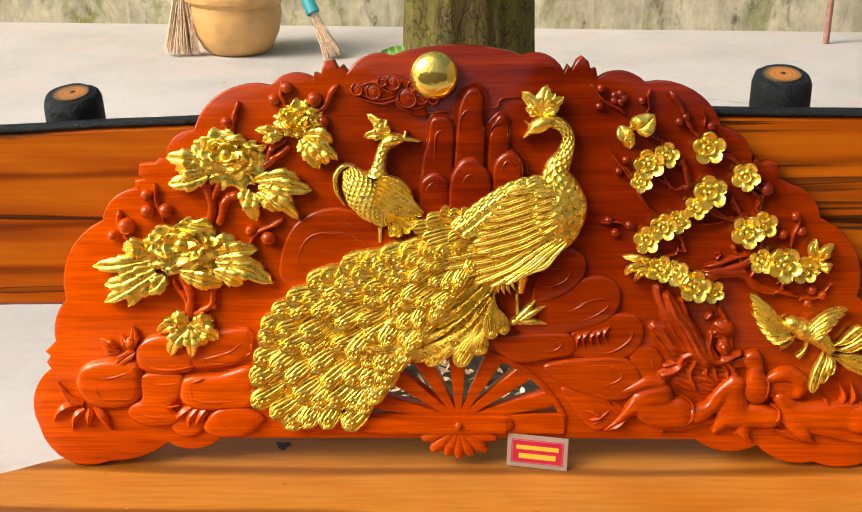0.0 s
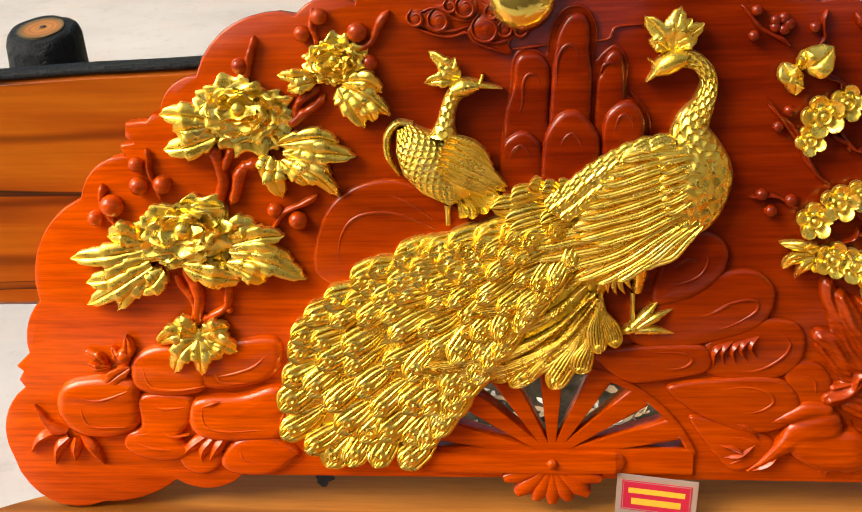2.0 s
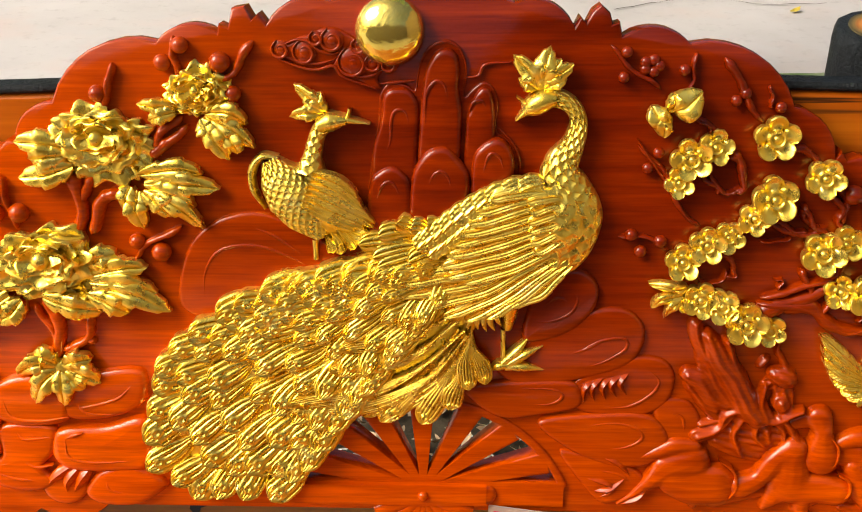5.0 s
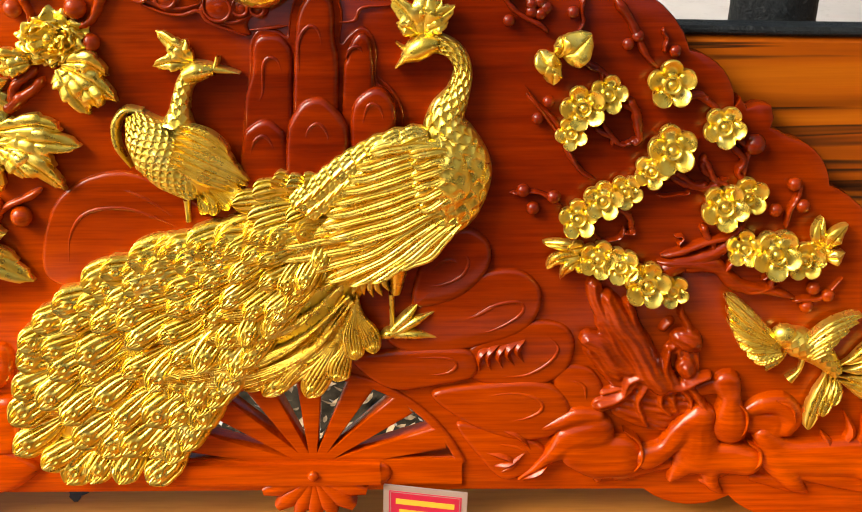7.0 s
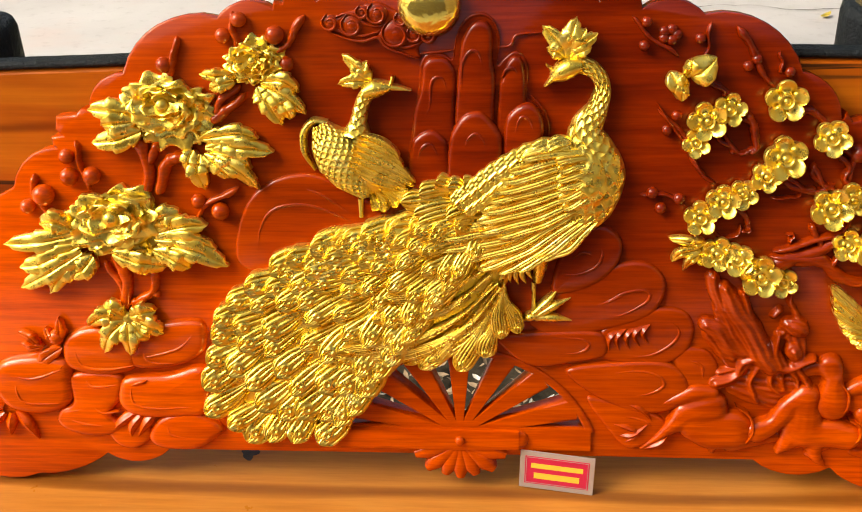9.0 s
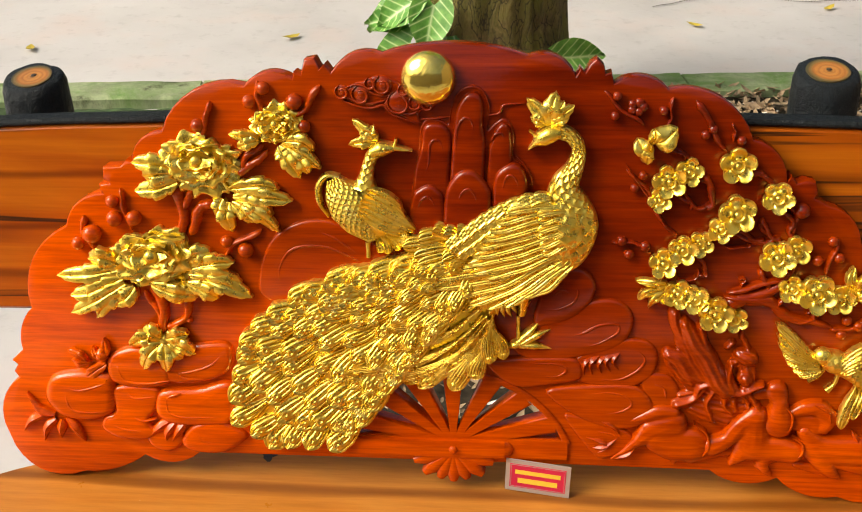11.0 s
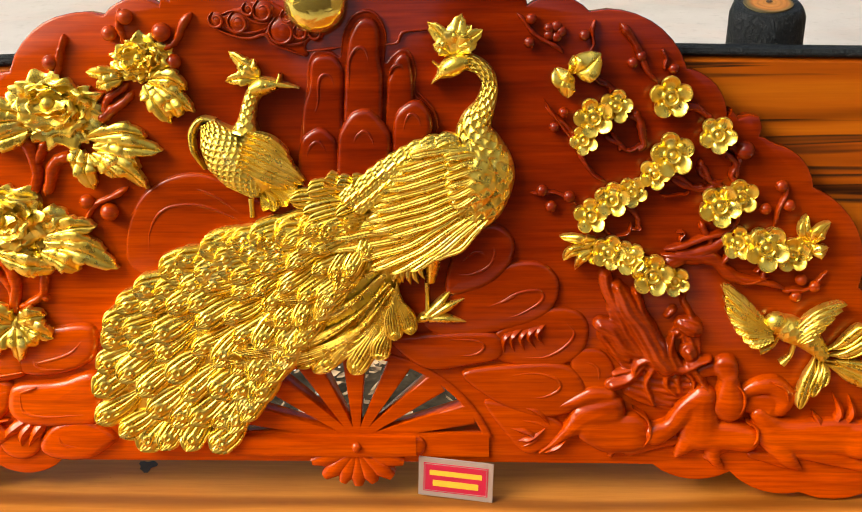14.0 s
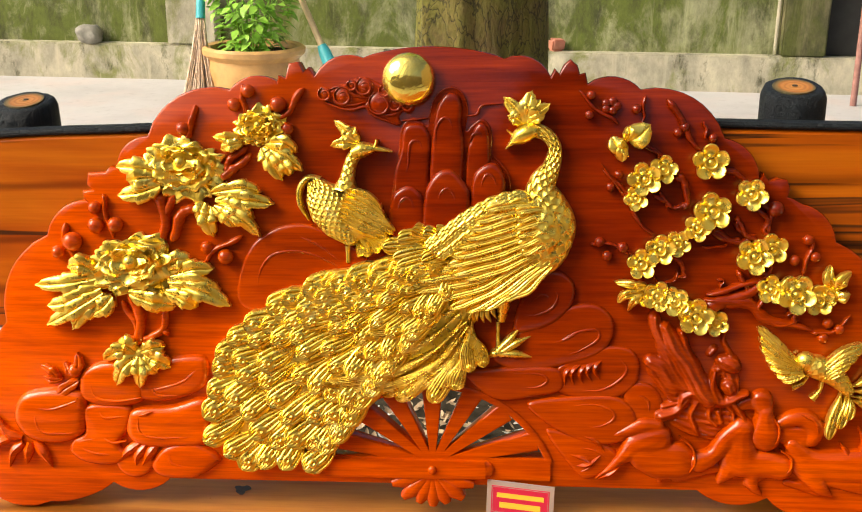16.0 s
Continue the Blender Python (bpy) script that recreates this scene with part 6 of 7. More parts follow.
def plume_into(s, pts, width, lift0, lift1, h=0.5, eye=0.78, n=34, k=39, lines=8, seed=0.0):
    """A train feather: incised barbs fanning from the shaft to a notched round tip, with a ringed eye."""
    a = 1 - (1 - np.linspace(0, 1, n)) ** 1.5
    fine = curve(pts, 80)
    length = float(np.sum(np.linalg.norm(np.diff(fine, axis=0), axis=1)))
    c = np.stack([np.interp(a, np.linspace(0, 1, 80), fine[:, m]) for m in (0, 1)], 1)
    t = np.gradient(c, axis=0)
    t /= np.linalg.norm(t, axis=1)[:, None] + 1e-9
    side_ = np.stack([-t[:, 1], t[:, 0]], 1)
    q = np.sin(np.linspace(-1.45, 1.45, k)) / math.sin(1.45)
    aq = np.abs(q)
    dome = np.maximum(0, 1 - aq ** 2.5) ** 0.6
    ph = q * lines * 0.5 + seed
    channel = np.exp(-(((ph % 1.0) - 0.5) / 0.15) ** 2)
    tick = np.exp(-((((q * 4.0) % 1.0) - 0.5) / 0.17) ** 2)
    g = np.zeros((n, k + 2, 3))
    for j in range(n):
        e = min(1, max(0, a[j] - 0.08) / 0.6)
        e = e * e * (3 - 2 * e)
        hw = width * (0.15 + 0.85 * e)
        if a[j] > 0.82:
            hw *= math.sqrt(max(0.03, 1 - ((a[j] - 0.82) / 0.185) ** 2))
        w = lift0 + (lift1 - lift0) * a[j] ** 1.4 + h * (0.45 + 0.55 * e) * dome
        near = min(1, max(0, a[j] - 0.84) / 0.08) if eye else 0.0
        cut = channel * (1 - near) + tick * near
        deep = (0.12 + 0.26 * e) * np.clip(a[j] * 5, 0, 1) * np.minimum(1, dome * 2.2)
        if eye:
            d = np.hypot((a[j] - eye) * length, q * hw) / (0.22 * width)
            deep = deep * np.clip(d - 1.3, 0, 1)
            w = w + np.exp(-((d - 0.95) / 0.28) ** 2) * 0.18 - np.exp(-(d / 0.5) ** 2) * 0.22
        w = w - deep * cut
        g[j, 1:-1, :2] = c[j] + side_[j] * (q * hw)[:, None] - t[j] * (0.26 * width * tick * near)[:, None]
        g[j, 1:-1, 2] = w
        g[j, 0], g[j, -1] = g[j, 1], g[j, -2]
        g[j, 0, 2] = g[j, -1, 2] = max(0, lift0 - 0.5)
    s.grid(g)
    tip = g[-1].copy()
    tip[:, 2] = max(0, lift0 - 0.5)
    s.grid(np.array([g[-1], tip]))


def quill_into(s, pts, width, lift, h=0.4, lines=5, tilt=0.42):
    """A long wing feather with incised barbs along it, a raised shaft and a blunt tip."""
    n, k = 40, 27
    c = curve(pts, n)
    t = np.gradient(c, axis=0)
    t /= np.linalg.norm(t, axis=1)[:, None] + 1e-9
    side_ = np.stack([-t[:, 1], t[:, 0]], 1)
    a = np.linspace(0, 1, n)
    hw = width * np.interp(a, [0, 0.2, 0.5, 0.85, 0.95, 1], [0.3, 0.75, 1, 0.92, 0.6, 0.12])
    base = np.interp(a, np.linspace(0, 1, len(lift)), lift)
    q = np.linspace(-1, 1, k)
    dome = (1 - np.abs(q) ** 3) ** 0.5
    g = np.zeros((n, k + 2, 3))
    for j in range(n):
        barb = groove(a[j] * lines * 4 - np.abs(q) * 1.3) * (np.abs(q) > 0.15) * np.minimum(1, dome * 2)
        g[j, 1:-1, :2] = c[j] + side_[j] * (q * hw[j])[:, None]
        g[j, 1:-1, 2] = base[j] + h * dome * (0.5 + 0.5 * hw[j] / width) - 0.07 * barb + 0.14 * np.exp(-(q / 0.10) ** 2) - 0.05 * np.exp(-((np.abs(q) - 0.25) / 0.08) ** 2) - 0.06 * np.exp(-((np.abs(q) - 0.62) / 0.07) ** 2) + tilt * q
        g[j, 0], g[j, -1] = g[j, 1], g[j, -2]
        g[j, 0, 2] = g[j, -1, 2] = base[j] - 0.9
    s.grid(g)


def scaly_into(s, spine, widths, height, lift, size=0.7, amp=0.2, bare=0.0):
    """A rounded body or neck covered with overlapping scales, raised at their free ends."""
    fine = curve(spine, 200)
    seg = np.r_[0, np.cumsum(np.linalg.norm(np.diff(fine, axis=0), axis=1))]
    n = max(30, int(seg[-1] / size * 7))
    k = max(25, int(2 * max(widths) / size * 7) | 1)
    at = np.linspace(0, seg[-1], n)
    c = np.stack([np.interp(at, seg, fine[:, m]) for m in (0, 1)], 1)
    f = np.interp(at, seg, np.linspace(0, 1, 200))
    t = np.gradient(c, axis=0)
    t /= np.linalg.norm(t, axis=1)[:, None] + 1e-9
    side_ = np.stack([-t[:, 1], t[:, 0]], 1)
    hw = np.interp(f, np.linspace(0, 1, len(widths)), widths)
    base = np.interp(f, np.linspace(0, 1, len(lift)), lift)
    q = np.sin(np.linspace(-math.pi / 2, math.pi / 2, k))
    dome = np.sqrt(np.maximum(0, 1 - q * q))
    ang = np.arcsin(np.clip(q, -1, 1)) * 2 / math.pi
    g = np.zeros((n, k + 2, 3))
    for j in range(n):
        x = ang * max(2, round(1.35 * max(widths) / size)) * 0.5
        y = at[j] / size
        best = np.zeros(k)
        for p in (0, 1):
            xx = x + 0.5 * p
            ff = (y * 0.62 - 0.5 * p + 0.42 * np.abs(np.sin(math.pi * xx)) ** 1.3) % 1.0
            best = np.maximum(best, ff ** 1.6)
        w = base[j] + height * (hw[j] / max(widths)) ** 0.6 * dome
        w = w + amp * (best - 0.5) * np.minimum(1, dome * 1.8) * (1 if f[j] > bare else 0)
        g[j, 1:-1, :2] = c[j] + side_[j] * (q * hw[j])[:, None]
        g[j, 1:-1, 2] = w
        g[j, 0], g[j, -1] = g[j, 1], g[j, -2]
        g[j, 0, 2] = g[j, -1, 2] = 0
    s.grid(g)


# the large peacock
s = Sculpt()
s.pad([(-4.3, 26.7), (-9.6, 25.1), (-15.3, 24.5), (-19.9, 22.5), (-23.8, 19.4), (-26.8, 16.2), (-28.3, 12.8), (-28.3, 9.8), (-28.6, 6.6), (-27.9, 4.1), (-26.5, 2.5), (-24.0, 2.0), (-20.8, 2.3), (-17.6, 2.4), (-15.2, 5.0), (-11.9, 8.6), (-7.2, 11.4), (-2.9, 11.5), (2.0, 12.9), (5.6, 15.2), (5.3, 19.2), (7.4, 22.1), (10.9, 24.0), (14.0, 26.2), (16.8, 29.9), (18.0, 33.5), (17.4, 36.2), (15.4, 38.2), (12.9, 37.6), (12.1, 36.1), (7.9, 35.6), (5.6, 33.5), (2.2, 31.4), (-0.1, 31.4), (-2.1, 32.0), (-3.6, 30.4)], 0.75, 0.7, 0, 130, 0.9)
peacock = carve("peacock_relief", s, GOLD, "gilded peacock with a long train of eyed feathers")
APEX = np.array([(5.1, 28.8)][0])
RIM = [(-6.5, 26.6), (-10.9, 26.3), (-15.0, 25.8), (-18.4, 24.7), (-21.7, 22.7), (-24.9, 20.3), (-28.3, 17.0), (-30.8, 14.0), (-31.4, 10.9), (-32.1, 7.1), (-31.3, 4.0), (-29.2, 0.8), (-26.5, -1.0), (-23.2, -0.0), (-20.7, -0.4), (-16.9, -0.6), (-15.0, 3.0), (-12.0, 7.4), (-9.2, 9.9)]
rim = np.array(RIM)
acc = np.r_[0, np.cumsum(np.linalg.norm(np.diff(rim, axis=0), axis=1))]
rng = random.Random(21)
ROWS_OF_PLUMES = ((1.0, 22, 1.8), (0.885, 21, 1.75), (0.77, 18, 1.75), (0.66, 16, 1.65), (0.555, 14, 1.5), (0.455, 12, 1.35), (0.36, 10, 1.2), (0.27, 7, 1.1))
for row, (f, count, width) in enumerate(ROWS_OF_PLUMES):
    for i in range(count):
        s, done = gilt("train_feather", peacock)
        q = (i + 0.5 + 0.5 * (row % 2)) / count
        if q > 1:
            continue
        tip = np.array([np.interp(q * acc[-1], acc, rim[:, m]) for m in (0, 1)])
        d = tip - APEX
        reach = np.linalg.norm(d)
        end = APEX + d * (f - rng.uniform(0, 0.05))
        ln = min(0.62 * reach * f, rng.uniform(7.0, 8.8))
        start = end - d / reach * ln
        bend = np.array([-d[1], d[0]]) / reach * rng.uniform(-0.7, 0.8)
        lift = 0.75 + 0.16 * row
        plume_into(s, [tuple(start), tuple((start + end) / 2 + bend), tuple(end)], width * rng.uniform(0.82, 1.08), lift - 0.45, lift + 1.15 + rng.uniform(-0.3, 0.4), 0.6, 0.81, lines=rng.choice((4, 5, 5)), seed=rng.uniform(-0.12, 0.12))
        done()
for pts, w, l0, l1 in (
    ([(5.1, 20.3), (1.5, 15.7), (-4.0, 12.5), (-10.1, 11.3), (-15.3, 11.5)], 1.0, 1.6, 2.3), ([(4.8, 20.9), (0.3, 16.7), (-4.5, 14.0), (-10.0, 12.8), (-14.3, 12.4)], 0.8, 1.8, 2.6),
    ([(3.9, 21.9), (-0.3, 18.3), (-4.4, 16.9), (-9.8, 16.4)], 0.9, 1.9, 2.5), ([(3.3, 22.5), (-1.4, 20.3), (-5.0, 19.3), (-8.5, 19.0)], 0.9, 2.0, 2.5),
    ([(4.9, 20.3), (2.1, 15.1), (-1.6, 12.5), (-4.6, 10.0)], 1.35, 1.3, 1.5), ([(5.2, 20.0), (3.0, 15.1), (1.4, 12.1), (-0.1, 9.8)], 1.35, 1.4, 1.6),
    ([(5.4, 19.7), (4.2, 15.1), (3.4, 13.1), (3.1, 11.6)], 1.3, 1.5, 1.7), ([(5.5, 20.3), (4.9, 17.1), (5.2, 14.1)], 1.1, 1.6, 1.9), ([(5.5, 21.0), (5.8, 18.4), (6.6, 16.6), (7.1, 14.8)], 0.95, 1.6, 1.9),
    ([(4.2, 20.9), (-0.3, 15.1), (-4.0, 12.0), (-6.5, 10.6)], 0.9, 1.3, 1.5), ([(4.8, 20.6), (0.3, 14.4), (-1.9, 12.0), (-2.7, 10.9)], 0.9, 1.5, 1.6),
):
    s, done = gilt("sickle_feather", peacock)
    plume_into(s, pts, w, l0, l1, 0.40, 0.9, 30, 41, 7)
    done()
for pts in ([(6.3, 22.5), (6.1, 21.6), (6.2, 20.8)], [(6.9, 22.7), (6.8, 21.5), (7.1, 20.6)], [(7.5, 22.9), (7.5, 21.6), (8.0, 20.7)], [(8.1, 23.1), (8.2, 22.1), (8.7, 21.2)], [(5.7, 22.3), (5.2, 21.3), (5.1, 20.6)]):
    s, done = gilt("belly_plume", peacock)
    s.ribbon(pts, (0.3, 0.34, 0.05), 0.4, (1.2,), 8, 7)
    done()
# rump ruffles over the train
for pts in ([(1.7, 31.8), (-0.8, 32.6), (-2.1, 33.2)], [(1.1, 31.4), (-1.7, 32.1), (-4.0, 31.8)], [(1.1, 30.6), (-2.3, 31.0), (-6.0, 30.9)], [(2.2, 30.9), (-1.2, 30.3), (-4.6, 29.5)], [(3.1, 30.0), (-0.6, 29.4), (-4.1, 28.5)], [(2.3, 31.5), (0.6, 32.4), (-0.7, 32.6)], [(3.9, 29.1), (0.5, 28.5), (-3.5, 27.4)], [(3.1, 31.8), (1.8, 32.6), (1.0, 32.6)], [(4.2, 30.3), (1.7, 30.0), (-0.9, 29.1)], [(4.8, 28.5), (1.1, 27.3), (-2.4, 26.0)]):
    s, done = gilt("rump_feather", peacock)
    plume_into(s, pts, 1.15, 1.8, 2.6, 0.4, 0, 18, 23, 4)
    done()
# breast, neck and head
s, done = gilt("neck", peacock)
NECK = [(11.8, 45.2), (13.5, 45.7), (15.3, 45.0), (16.2, 43.3), (15.7, 41.0), (14.6, 38.7), (14.9, 36.1), (15.8, 33.3), (14.9, 30.1), (12.9, 27.7)]
NECK_W = (1.0, 0.95, 0.85, 0.85, 1.15, 1.9, 2.9, 3.2, 2.9, 2.0)
scaly_into(s, NECK, NECK_W, 1.9, (0.9, 0.9, 0.8, 0.6, 0.6), 0.85, 0.34, 0.12)
s.pad([(12.1, 36.3), (14.0, 36.9), (16.0, 34.9), (16.7, 31.9), (15.3, 29.8), (13.6, 29.2), (12.7, 31.9)], 2.5, 1.2, 0, 30, 0.1)
done()
s, done = gilt("wing_ground", peacock)
s.pad([(2.2, 30.7), (5.1, 33.4), (8.4, 35.8), (12.6, 36.3), (14.4, 33.1), (14.8, 28.9), (12.9, 25.6), (9.1, 23.7), (5.1, 23.3), (1.6, 25.2)], 1.5, 1.4, 0, 60, 0.3)
done()
LOWER = ([(12.5, 30.5), (5.9, 28.1), (-1.7, 26.6)], [(13.3, 30.2), (6.5, 27), (-2.1, 25.2)], [(14.1, 29.8), (7, 26), (-0.6, 23.7)], [(14.6, 29.4), (8.2, 25.4), (2.5, 22.8)], [(15.1, 29.2), (9.8, 25.4), (4.8, 22.3)], [(15.5, 28.9), (10.9, 25.4), (7, 22.6)], [(15.8, 28.5), (12.6, 25.5), (9.2, 24)])
UPPER = ([(13, 36.6), (10.2, 36.6), (7.4, 36)], [(13.2, 36), (9.7, 35.6), (6, 34.5)], [(13.4, 35.3), (9.7, 34.7), (5.2, 33.4)], [(13.7, 34.5), (9.7, 33.6), (4.4, 32.2)], [(13.9, 33.6), (9.4, 32.6), (3.7, 31)], [(14.1, 32.8), (9.2, 31.5), (3, 29.8)], [(14.3, 32), (8.9, 30.3), (2.4, 28.6)], [(14.5, 31.2), (9.2, 29.3), (2.7, 27.4)], [(14.7, 30.5), (9.8, 28.5), (4.7, 26.8)])
COVERT = ([(14.7, 36), (12.8, 36.1), (11.1, 35.7)], [(14.9, 35.2), (13.1, 35.2), (11.3, 34.7)], [(15, 34.3), (13.2, 34.2), (11.2, 33.5)], [(15.2, 33.5), (13.3, 33.2), (11.3, 32.5)], [(15.2, 32.6), (13.5, 32.2), (11.5, 31.4)], [(15.3, 31.8), (13.7, 31.2), (11.9, 30.3)])
for tier, base, width in ((LOWER, 1.9, 1.0), (UPPER, 2.45, 0.95), (COVERT, 2.55, 0.85)):
    for i, pts in enumerate(tier):
        a, b, c = [np.array(p) for p in pts]
        k = rng.uniform(-0.08, 0.12) - 0.07 * i
        s, done = gilt("wing_feather", peacock)
        quill_into(s, [tuple(a), tuple((a + b) / 2 + (0, 0.12)), tuple(b), tuple((b + c) / 2 + (0, rng.uniform(-0.15, 0.15))), tuple(c)], width * rng.uniform(0.9, 1.05), (base - 0.05 * i, base + 0.25 + k, base + 0.5 + k), 0.42, 5)
        done()
EDGE = curve([(12.6, 36.4), (9.5, 35.9), (7.1, 34.7), (4.8, 33.3), (3.0, 31.8), (1.4, 30.7)], 11)
for row in range(2):
    for p, nxt in zip(EDGE[:-1], EDGE[1:]):
        d = (nxt - p) / np.linalg.norm(nxt - p)
        o = p + np.array([-d[1], d[0]]) * (0.35 - 1.25 * row) + d * 0.5 * row
        s, done = gilt("back_feather", peacock)
        quill_into(s, [tuple(o - d * 0.9), tuple(o + d * 0.4), tuple(o + d * 1.7 + (0, -0.35))], 1.15, (2.3, 2.6, 2.75 + 0.1 * row), 0.3, 1, 0.1)
        done()
s, done = gilt("breast", peacock)
scaly_into(s, [(13.4, 36.8), (14.5, 34.6), (14.8, 32.1), (13.9, 29.6)], (0.9, 1.9, 2.1, 1.0), 0.9, (2.0, 2.3, 2.3, 2.0), 0.85, 0.26)
done()
s, done = gilt("head", peacock)
s.ribbon([(13.9, 45.7), (12.7, 45.5), (11.6, 44.9), (10.7, 44.3)], (0.7, 1.15, 1.05, 0.45), 1.3, (1.2, 1.2, 1.1), 14, 11)
s.ribbon([(11.4, 44.8), (10.6, 44.1), (9.9, 43.4)], (0.42, 0.3, 0.05), 0.6, (1.3, 1.1), 9, 7)
s.ribbon([(11.2, 45.0), (10.6, 45.3), (10.0, 45.8)], (0.3, 0.2, 0.05), 0.4, (1.2, 1.0), 7, 5)
s.ball(*[(12.5, 45.6)][0], 2.2, 0.22)
done()
for pts, w in (([(12.4, 46.4), (11.4, 48.1), (9.6, 50)], 1.15), ([(12.2, 46.6), (11.1, 47.2), (10.1, 47.6)], 0.8), ([(12.5, 46.4), (12.7, 48.8), (13.3, 50.8)], 1.15), ([(12.5, 46.5), (13.5, 48.5), (14.3, 49.6)], 0.9), ([(12.6, 46.5), (13.8, 47.9), (15.5, 49.1)], 1.0), ([(12.4, 46.5), (12.1, 48.4), (12.1, 49.9)], 0.7), ([(12.6, 46.6), (13.9, 47.3), (14.9, 47.6)], 0.7)):
    s, done = gilt("crest_leaf", peacock)
    leaf_into(s, pts, w, 0.45, (0.9, 1.6, 1.3))
    done()
# legs and claws
s, done = gilt("leg", peacock)
s.ribbon([(9.7, 24.6), (9.6, 22.7), (9.3, 20.7)], (1.1, 0.85, 0.5), 1.3, (0.9, 0.7, 0.5), 12, 9, 4, 0.08)
s.ribbon([(8.9, 20.7), (8.9, 18.8), (8.9, 16.7)], (0.28, 0.24, 0.28), 0.6, (0.6,), 10, 7)
done()
for pts in ([(8.9, 16.7), (10.4, 18.2), (11.9, 20.0)], [(9.2, 16.4), (11.3, 17.8), (13.4, 18.8)], [(9.1, 16.3), (11.3, 16.3), (13.6, 15.8)], [(9.5, 16.6), (8.3, 16.3), (7.4, 15.6)]):
    s, done = gilt("claw", peacock)
    s.ribbon(pts, (0.5, 0.55, 0.06), 0.8, (0.6, 0.7, 0.3), 12, 7)
    done()

# the smaller bird on the rock
s = Sculpt()
s.pad([(-14.7, 39.0), (-11.9, 38.8), (-8.9, 37.8), (-6.7, 35.7), (-5.2, 32.9), (-7.1, 31.7), (-9.1, 31.0), (-10.9, 30.6), (-12.8, 31.9), (-14.9, 33.9), (-16.0, 36.4), (-15.8, 38.5)], 1.6, 1.6, 0, 44, 0.3)
s.ribbon([(-14.2, 39.6), (-15.9, 39.7), (-17.0, 38.3), (-17.0, 36.2), (-15.9, 34.1)], (0.25, 0.42, 0.45, 0.35, 0.1), 0.9, (0.7,), 22, 7)
scaly_into(s, [(-15.2, 39.4), (-14.2, 37.6), (-13.0, 35.6), (-11.6, 33.5), (-9.9, 31.3)], (0.8, 2.2, 2.8, 2.3, 0.9), 1.3, (1.0, 1.1, 1.1, 0.9), 0.55, 0.26)
peahen = carve("peahen_relief", s, GOLD, "gilded crested peahen perched above the train")
for i, pts in enumerate(([(-10.4, 38.4), (-7.9, 37.4), (-6.2, 35.6)], [(-10.8, 37.9), (-8.0, 36.6), (-5.7, 34.5)], [(-11.2, 37.3), (-8.1, 35.8), (-4.9, 33.4)], [(-11.4, 36.7), (-8.2, 35.1), (-4.4, 32.9)], [(-11.6, 36.1), (-8.5, 34.4), (-4.6, 32.4)], [(-11.8, 35.5), (-8.9, 33.7), (-5.5, 32.2)], [(-12.0, 34.9), (-9.3, 33.2), (-6.5, 32.0)])):
    s, done = gilt("wing_feather", peahen)
    quill_into(s, pts, 0.62, (2.2, 2.35 - 0.06 * i, 1.9 - 0.06 * i), 0.4, 3)
    done()
for pts in ([(-9.6, 32.3), (-8.4, 30.8), (-8.1, 29.4)], [(-9.0, 32.4), (-7.3, 31.0), (-6.6, 30.0)], [(-8.2, 32.6), (-6.6, 31.8), (-5.2, 31.9)], [(-10.0, 32.0), (-9.2, 30.5), (-8.8, 29.6)], [(-8.7, 32.5), (-6.8, 31.2), (-5.9, 30.8)]):
    s, done = gilt("tail_feather", peahen)
    plume_into(s, pts, 0.7, 1.1, 1.4, 0.4, 0, 14, 19, 4)
    done()
s, done = gilt("neck", peahen)
HNECK = [(-11.0, 38.1), (-10.7, 39.7), (-10.3, 41.4), (-9.7, 42.6), (-8.6, 43.4)]
scaly_into(s, HNECK[::-1], (0.9, 0.85, 0.8, 0.95, 1.6), 1.3, (0.8, 0.8, 1.0), 0.62, 0.24)
done()
s, done = gilt("head", peahen)
s.ribbon([(-9.9, 42.9), (-8.6, 43.4), (-7.1, 43.5)], (0.75, 1.05, 0.55), 1.2, (1.0, 1.1, 0.9), 14, 11)
s.ribbon([(-7.3, 43.6), (-6.1, 43.4), (-4.7, 43.1)], (0.4, 0.28, 0.05), 0.5, (1.2, 1.0), 8, 7)
s.ribbon([(-7.0, 43.7), (-6.8, 44.2), (-6.7, 44.7)], (0.22, 0.2, 0.16), 0.4, (1.2, 1.1), 6, 7)
s.ball(*[(-8.1, 43.6)][0], 2.0, 0.2)
done()
for pts, w in (([(-9.1, 44.2), (-10.6, 45.8), (-12.2, 47.2)], 0.8), ([(-9.1, 44.3), (-9.8, 45.4), (-9.5, 46.4)], 0.75), ([(-9.2, 44.1), (-10.9, 44.3), (-12.8, 43.9)], 0.85), ([(-9.2, 44.3), (-10.2, 45), (-10.8, 46)], 0.7)):
    s, done = gilt("crest_leaf", peahen)
    leaf_into(s, pts, w, 0.4, (0.9, 1.4, 1.0))
    done()
s, done = gilt("leg", peahen)
s.ribbon([(-10.9, 30.7), (-10.9, 29.6), (-10.9, 28.5)], (0.35, 0.28, 0.3), 0.6, (0.4,), 8, 7)
done()
s, done = gilt("leg", peahen)
s.ribbon([(-9.4, 31.1), (-9.5, 30.2), (-9.5, 29.2)], (0.3, 0.25, 0.25), 0.5, (0.3,), 8, 7)
done()

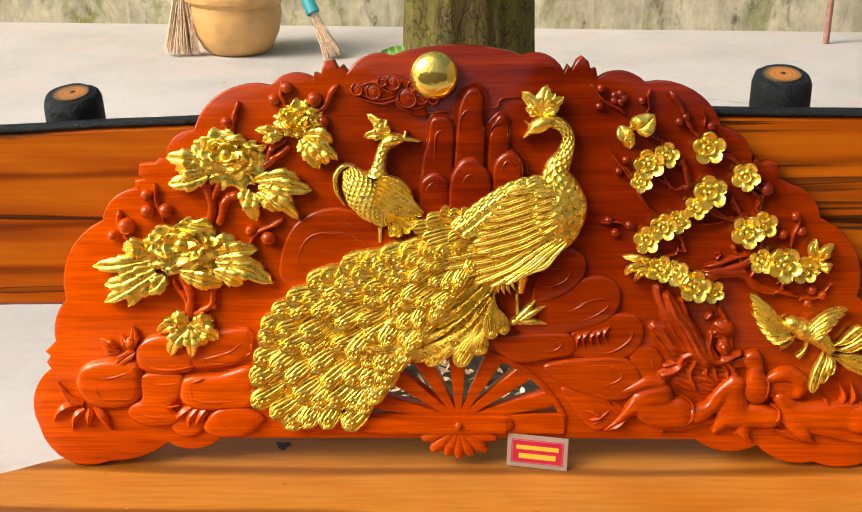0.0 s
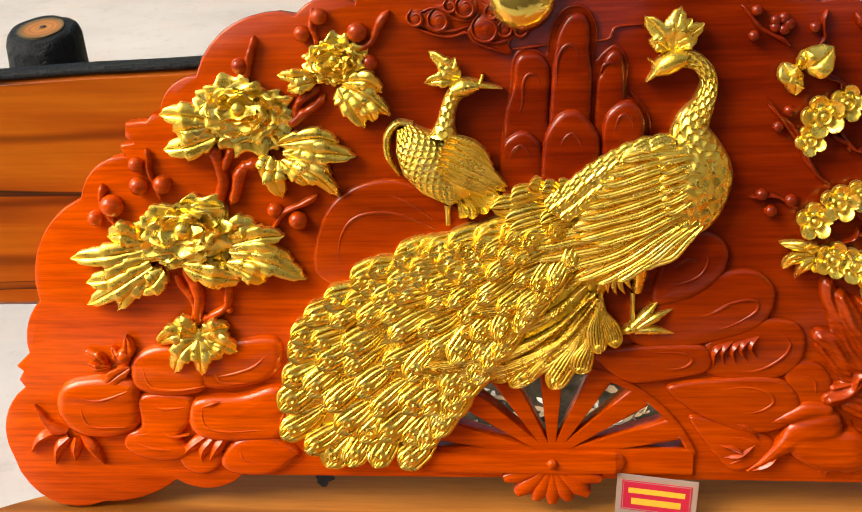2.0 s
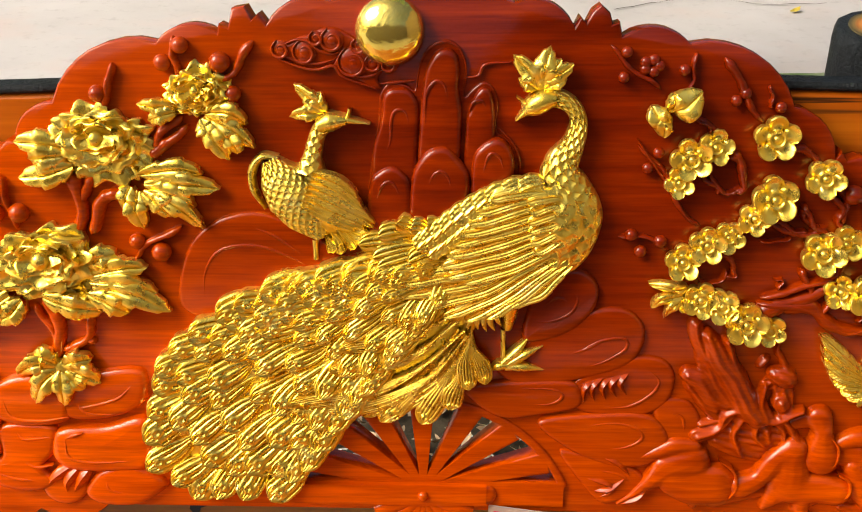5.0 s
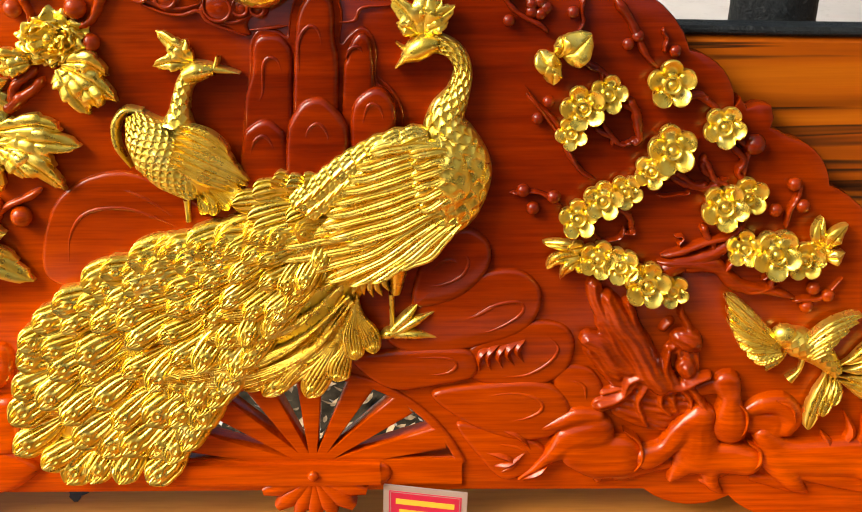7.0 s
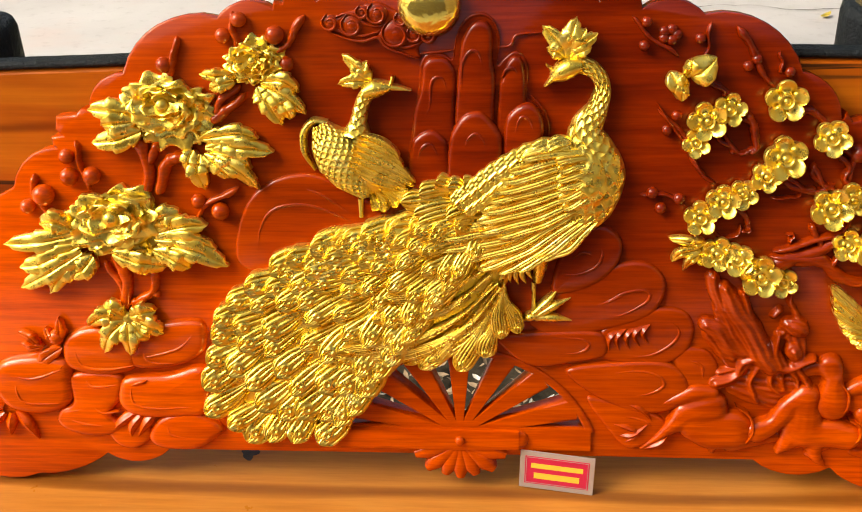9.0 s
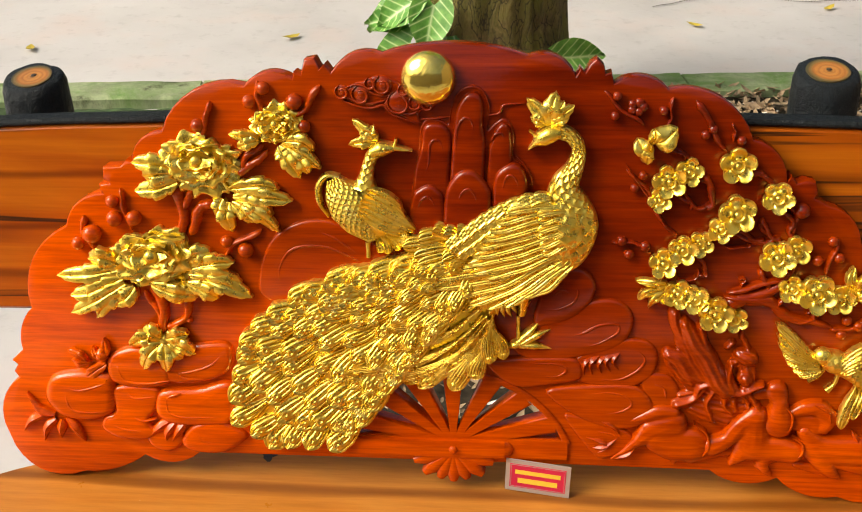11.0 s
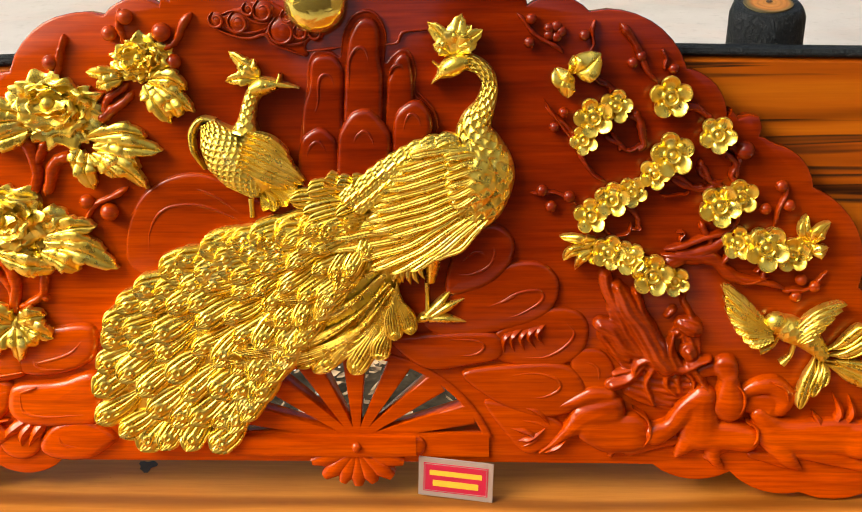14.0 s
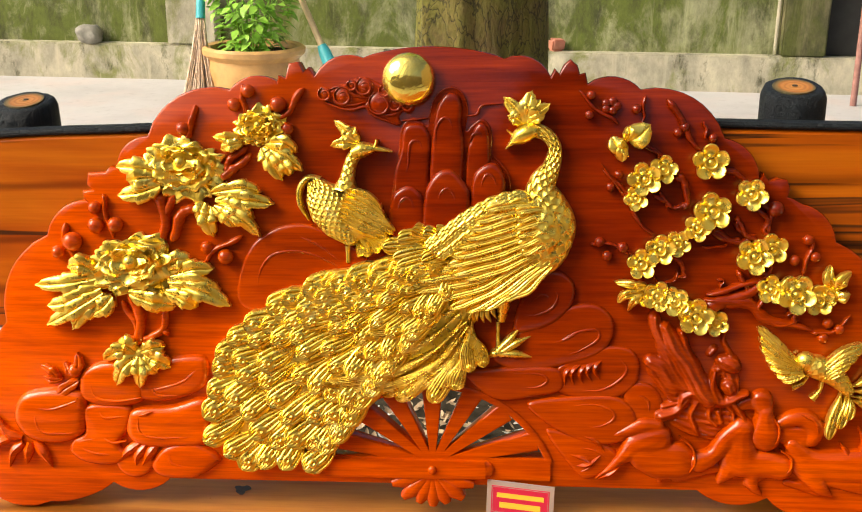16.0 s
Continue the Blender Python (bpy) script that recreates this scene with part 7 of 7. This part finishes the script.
# the bird in flight
s = Sculpt()
scaly_into(s, [(48.2, 15.7), (50.1, 15), (52.5, 13.7), (54.4, 11.6)], (0.96, 1.6, 1.4, 0.8), 1.5, (0.6,), 0.55, 0.2)
flier = carve("small_bird_relief", s, GOLD, "gilded small bird with spread wings")
s, done = gilt("head", flier)
s.ball(*[(48.6, 15.8)][0], 0.9, 1.35, 0.9)
s.ribbon([(49.3, 16), (50.2, 15.8), (50.7, 15)], (0.5, 0.35, 0.05), 0.5, (1.3, 1.0), 8, 7)
done()
LEFT_WING = ([(48, 15.3), (44.8, 18.2), (42.4, 20.3)], [(48, 15.2), (44.6, 17.4), (42.7, 19)], [(48.1, 15), (44.7, 16.6), (42.9, 17.7)], [(48.1, 14.8), (45, 15.8), (43.4, 16.5)], [(48.1, 14.7), (45.4, 15), (44, 15.3)], [(48.2, 14.5), (45.9, 14.2), (44.8, 14.3)], [(48.2, 14.3), (46.4, 13.7), (45.5, 13.5)])
RIGHT_WING = ([(50.3, 14.5), (53.1, 17), (56.3, 18)], [(50.4, 14.2), (53.1, 16.3), (55.9, 17.3)], [(50.7, 14), (53.2, 15.5), (55.1, 16.4)], [(50.9, 13.7), (52.9, 14.8), (54.3, 15.6)], [(51.3, 13.5), (52.6, 14.2), (53.5, 14.8)])
TAIL = ([(53.4, 12), (52.9, 9.5), (51.8, 5.5)], [(53.8, 11.6), (53.9, 9.5), (53.1, 7)], [(54.2, 11.6), (54.5, 9.9), (54.1, 8.2)], [(54.3, 12.3), (56.4, 13.3), (58.5, 15.4)], [(54.5, 11.8), (56.9, 12), (59.5, 13.7)], [(54.5, 11.2), (57.2, 10.6), (60.2, 9.7)], [(54.2, 10.9), (56.7, 9.8), (59.5, 8.4)])
for wing in (LEFT_WING, RIGHT_WING):
    for i, pts in enumerate(wing):
        s, done = gilt("wing_feather", flier)
        quill_into(s, pts, 0.66, (1.4 + 0.05 * i, 1.5 + 0.05 * i, 1.0), 0.4, 2)
        done()
for pts in TAIL:
    s, done = gilt("tail_feather", flier)
    plume_into(s, pts, 0.85, 0.8, 1.3, 0.5, 0, 16, 21, 3)
    done()
for pts in ([(49.1, 14), (48.5, 12.8), (47.1, 12.1)], [(51, 13.5), (50.7, 11.8), (49.7, 10.6)]):
    s, done = gilt("leg", flier)
    s.ribbon(pts, (0.3, 0.24, 0.5), 0.6, (0.4,), 8, 7)
    done()


# ---- card against the panel ----
CARD = BENCH @ pose(0.1175, -0.0115, -0.0722, -1.5, 2.2, -7.0) 
card = thing("business_card", CARD, "laminated crimson card with yellow print leaning on the carving", "card")
bm = bmesh.new()
box_bm(bm, (-0.0458, -0.0006, 0.0012), (0.0458, 0.0006, 0.0572), 0.0005)
part("laminate", from_bm(bm), CARDCLEAR, card, "clear laminate border")
bm = bmesh.new()
box_bm(bm, (-0.0395, -0.0009, 0.0085), (0.0395, -0.0004, 0.0495))
part("print", from_bm(bm), CARDPINK, card, "crimson printed field")
bm = bmesh.new()
for lo, hi in (((-0.038, 0.0098), (0.038, 0.0104)), ((-0.038, 0.0476), (0.038, 0.0482)), ((-0.038, 0.0104), (-0.0374, 0.0476)), ((0.0374, 0.0104), (0.038, 0.0476))):
    box_bm(bm, (lo[0], -0.0012, lo[1]), (hi[0], -0.0008, hi[1]))
part("border", from_bm(bm), CARDCLEAR, card, "thin pale border line")
# two lines of print, left as plain bars
for z, h, words in ((0.0325, 0.0070, ((-0.032, 0.032),)), (0.0170, 0.0085, ((-0.028, 0.028),))):
    for x0, x1 in words:
        bm = bmesh.new()
        box_bm(bm, (x0, -0.0012, z), (x1, -0.0008, z + h))
        part("print_bar", from_bm(bm), CARDYEL, card)

# dark knot in the seat
s = Sculpt()
a = np.linspace(0, 2 * math.pi, 20, endpoint=False)
r = 1 + 0.25 * np.sin(3 * a) + 0.15 * np.cos(5 * a)
bm = bmesh.new()
ring = [bm.verts.new((-0.284 + 0.011 * q * math.cos(b), 0.051 + 0.012 * q * math.sin(b), -0.0718)) for q, b in zip(r, a)]
bm.faces.new(ring)
part("knot", from_bm(bm), KNOT, bench, "small dark knot in the seat")
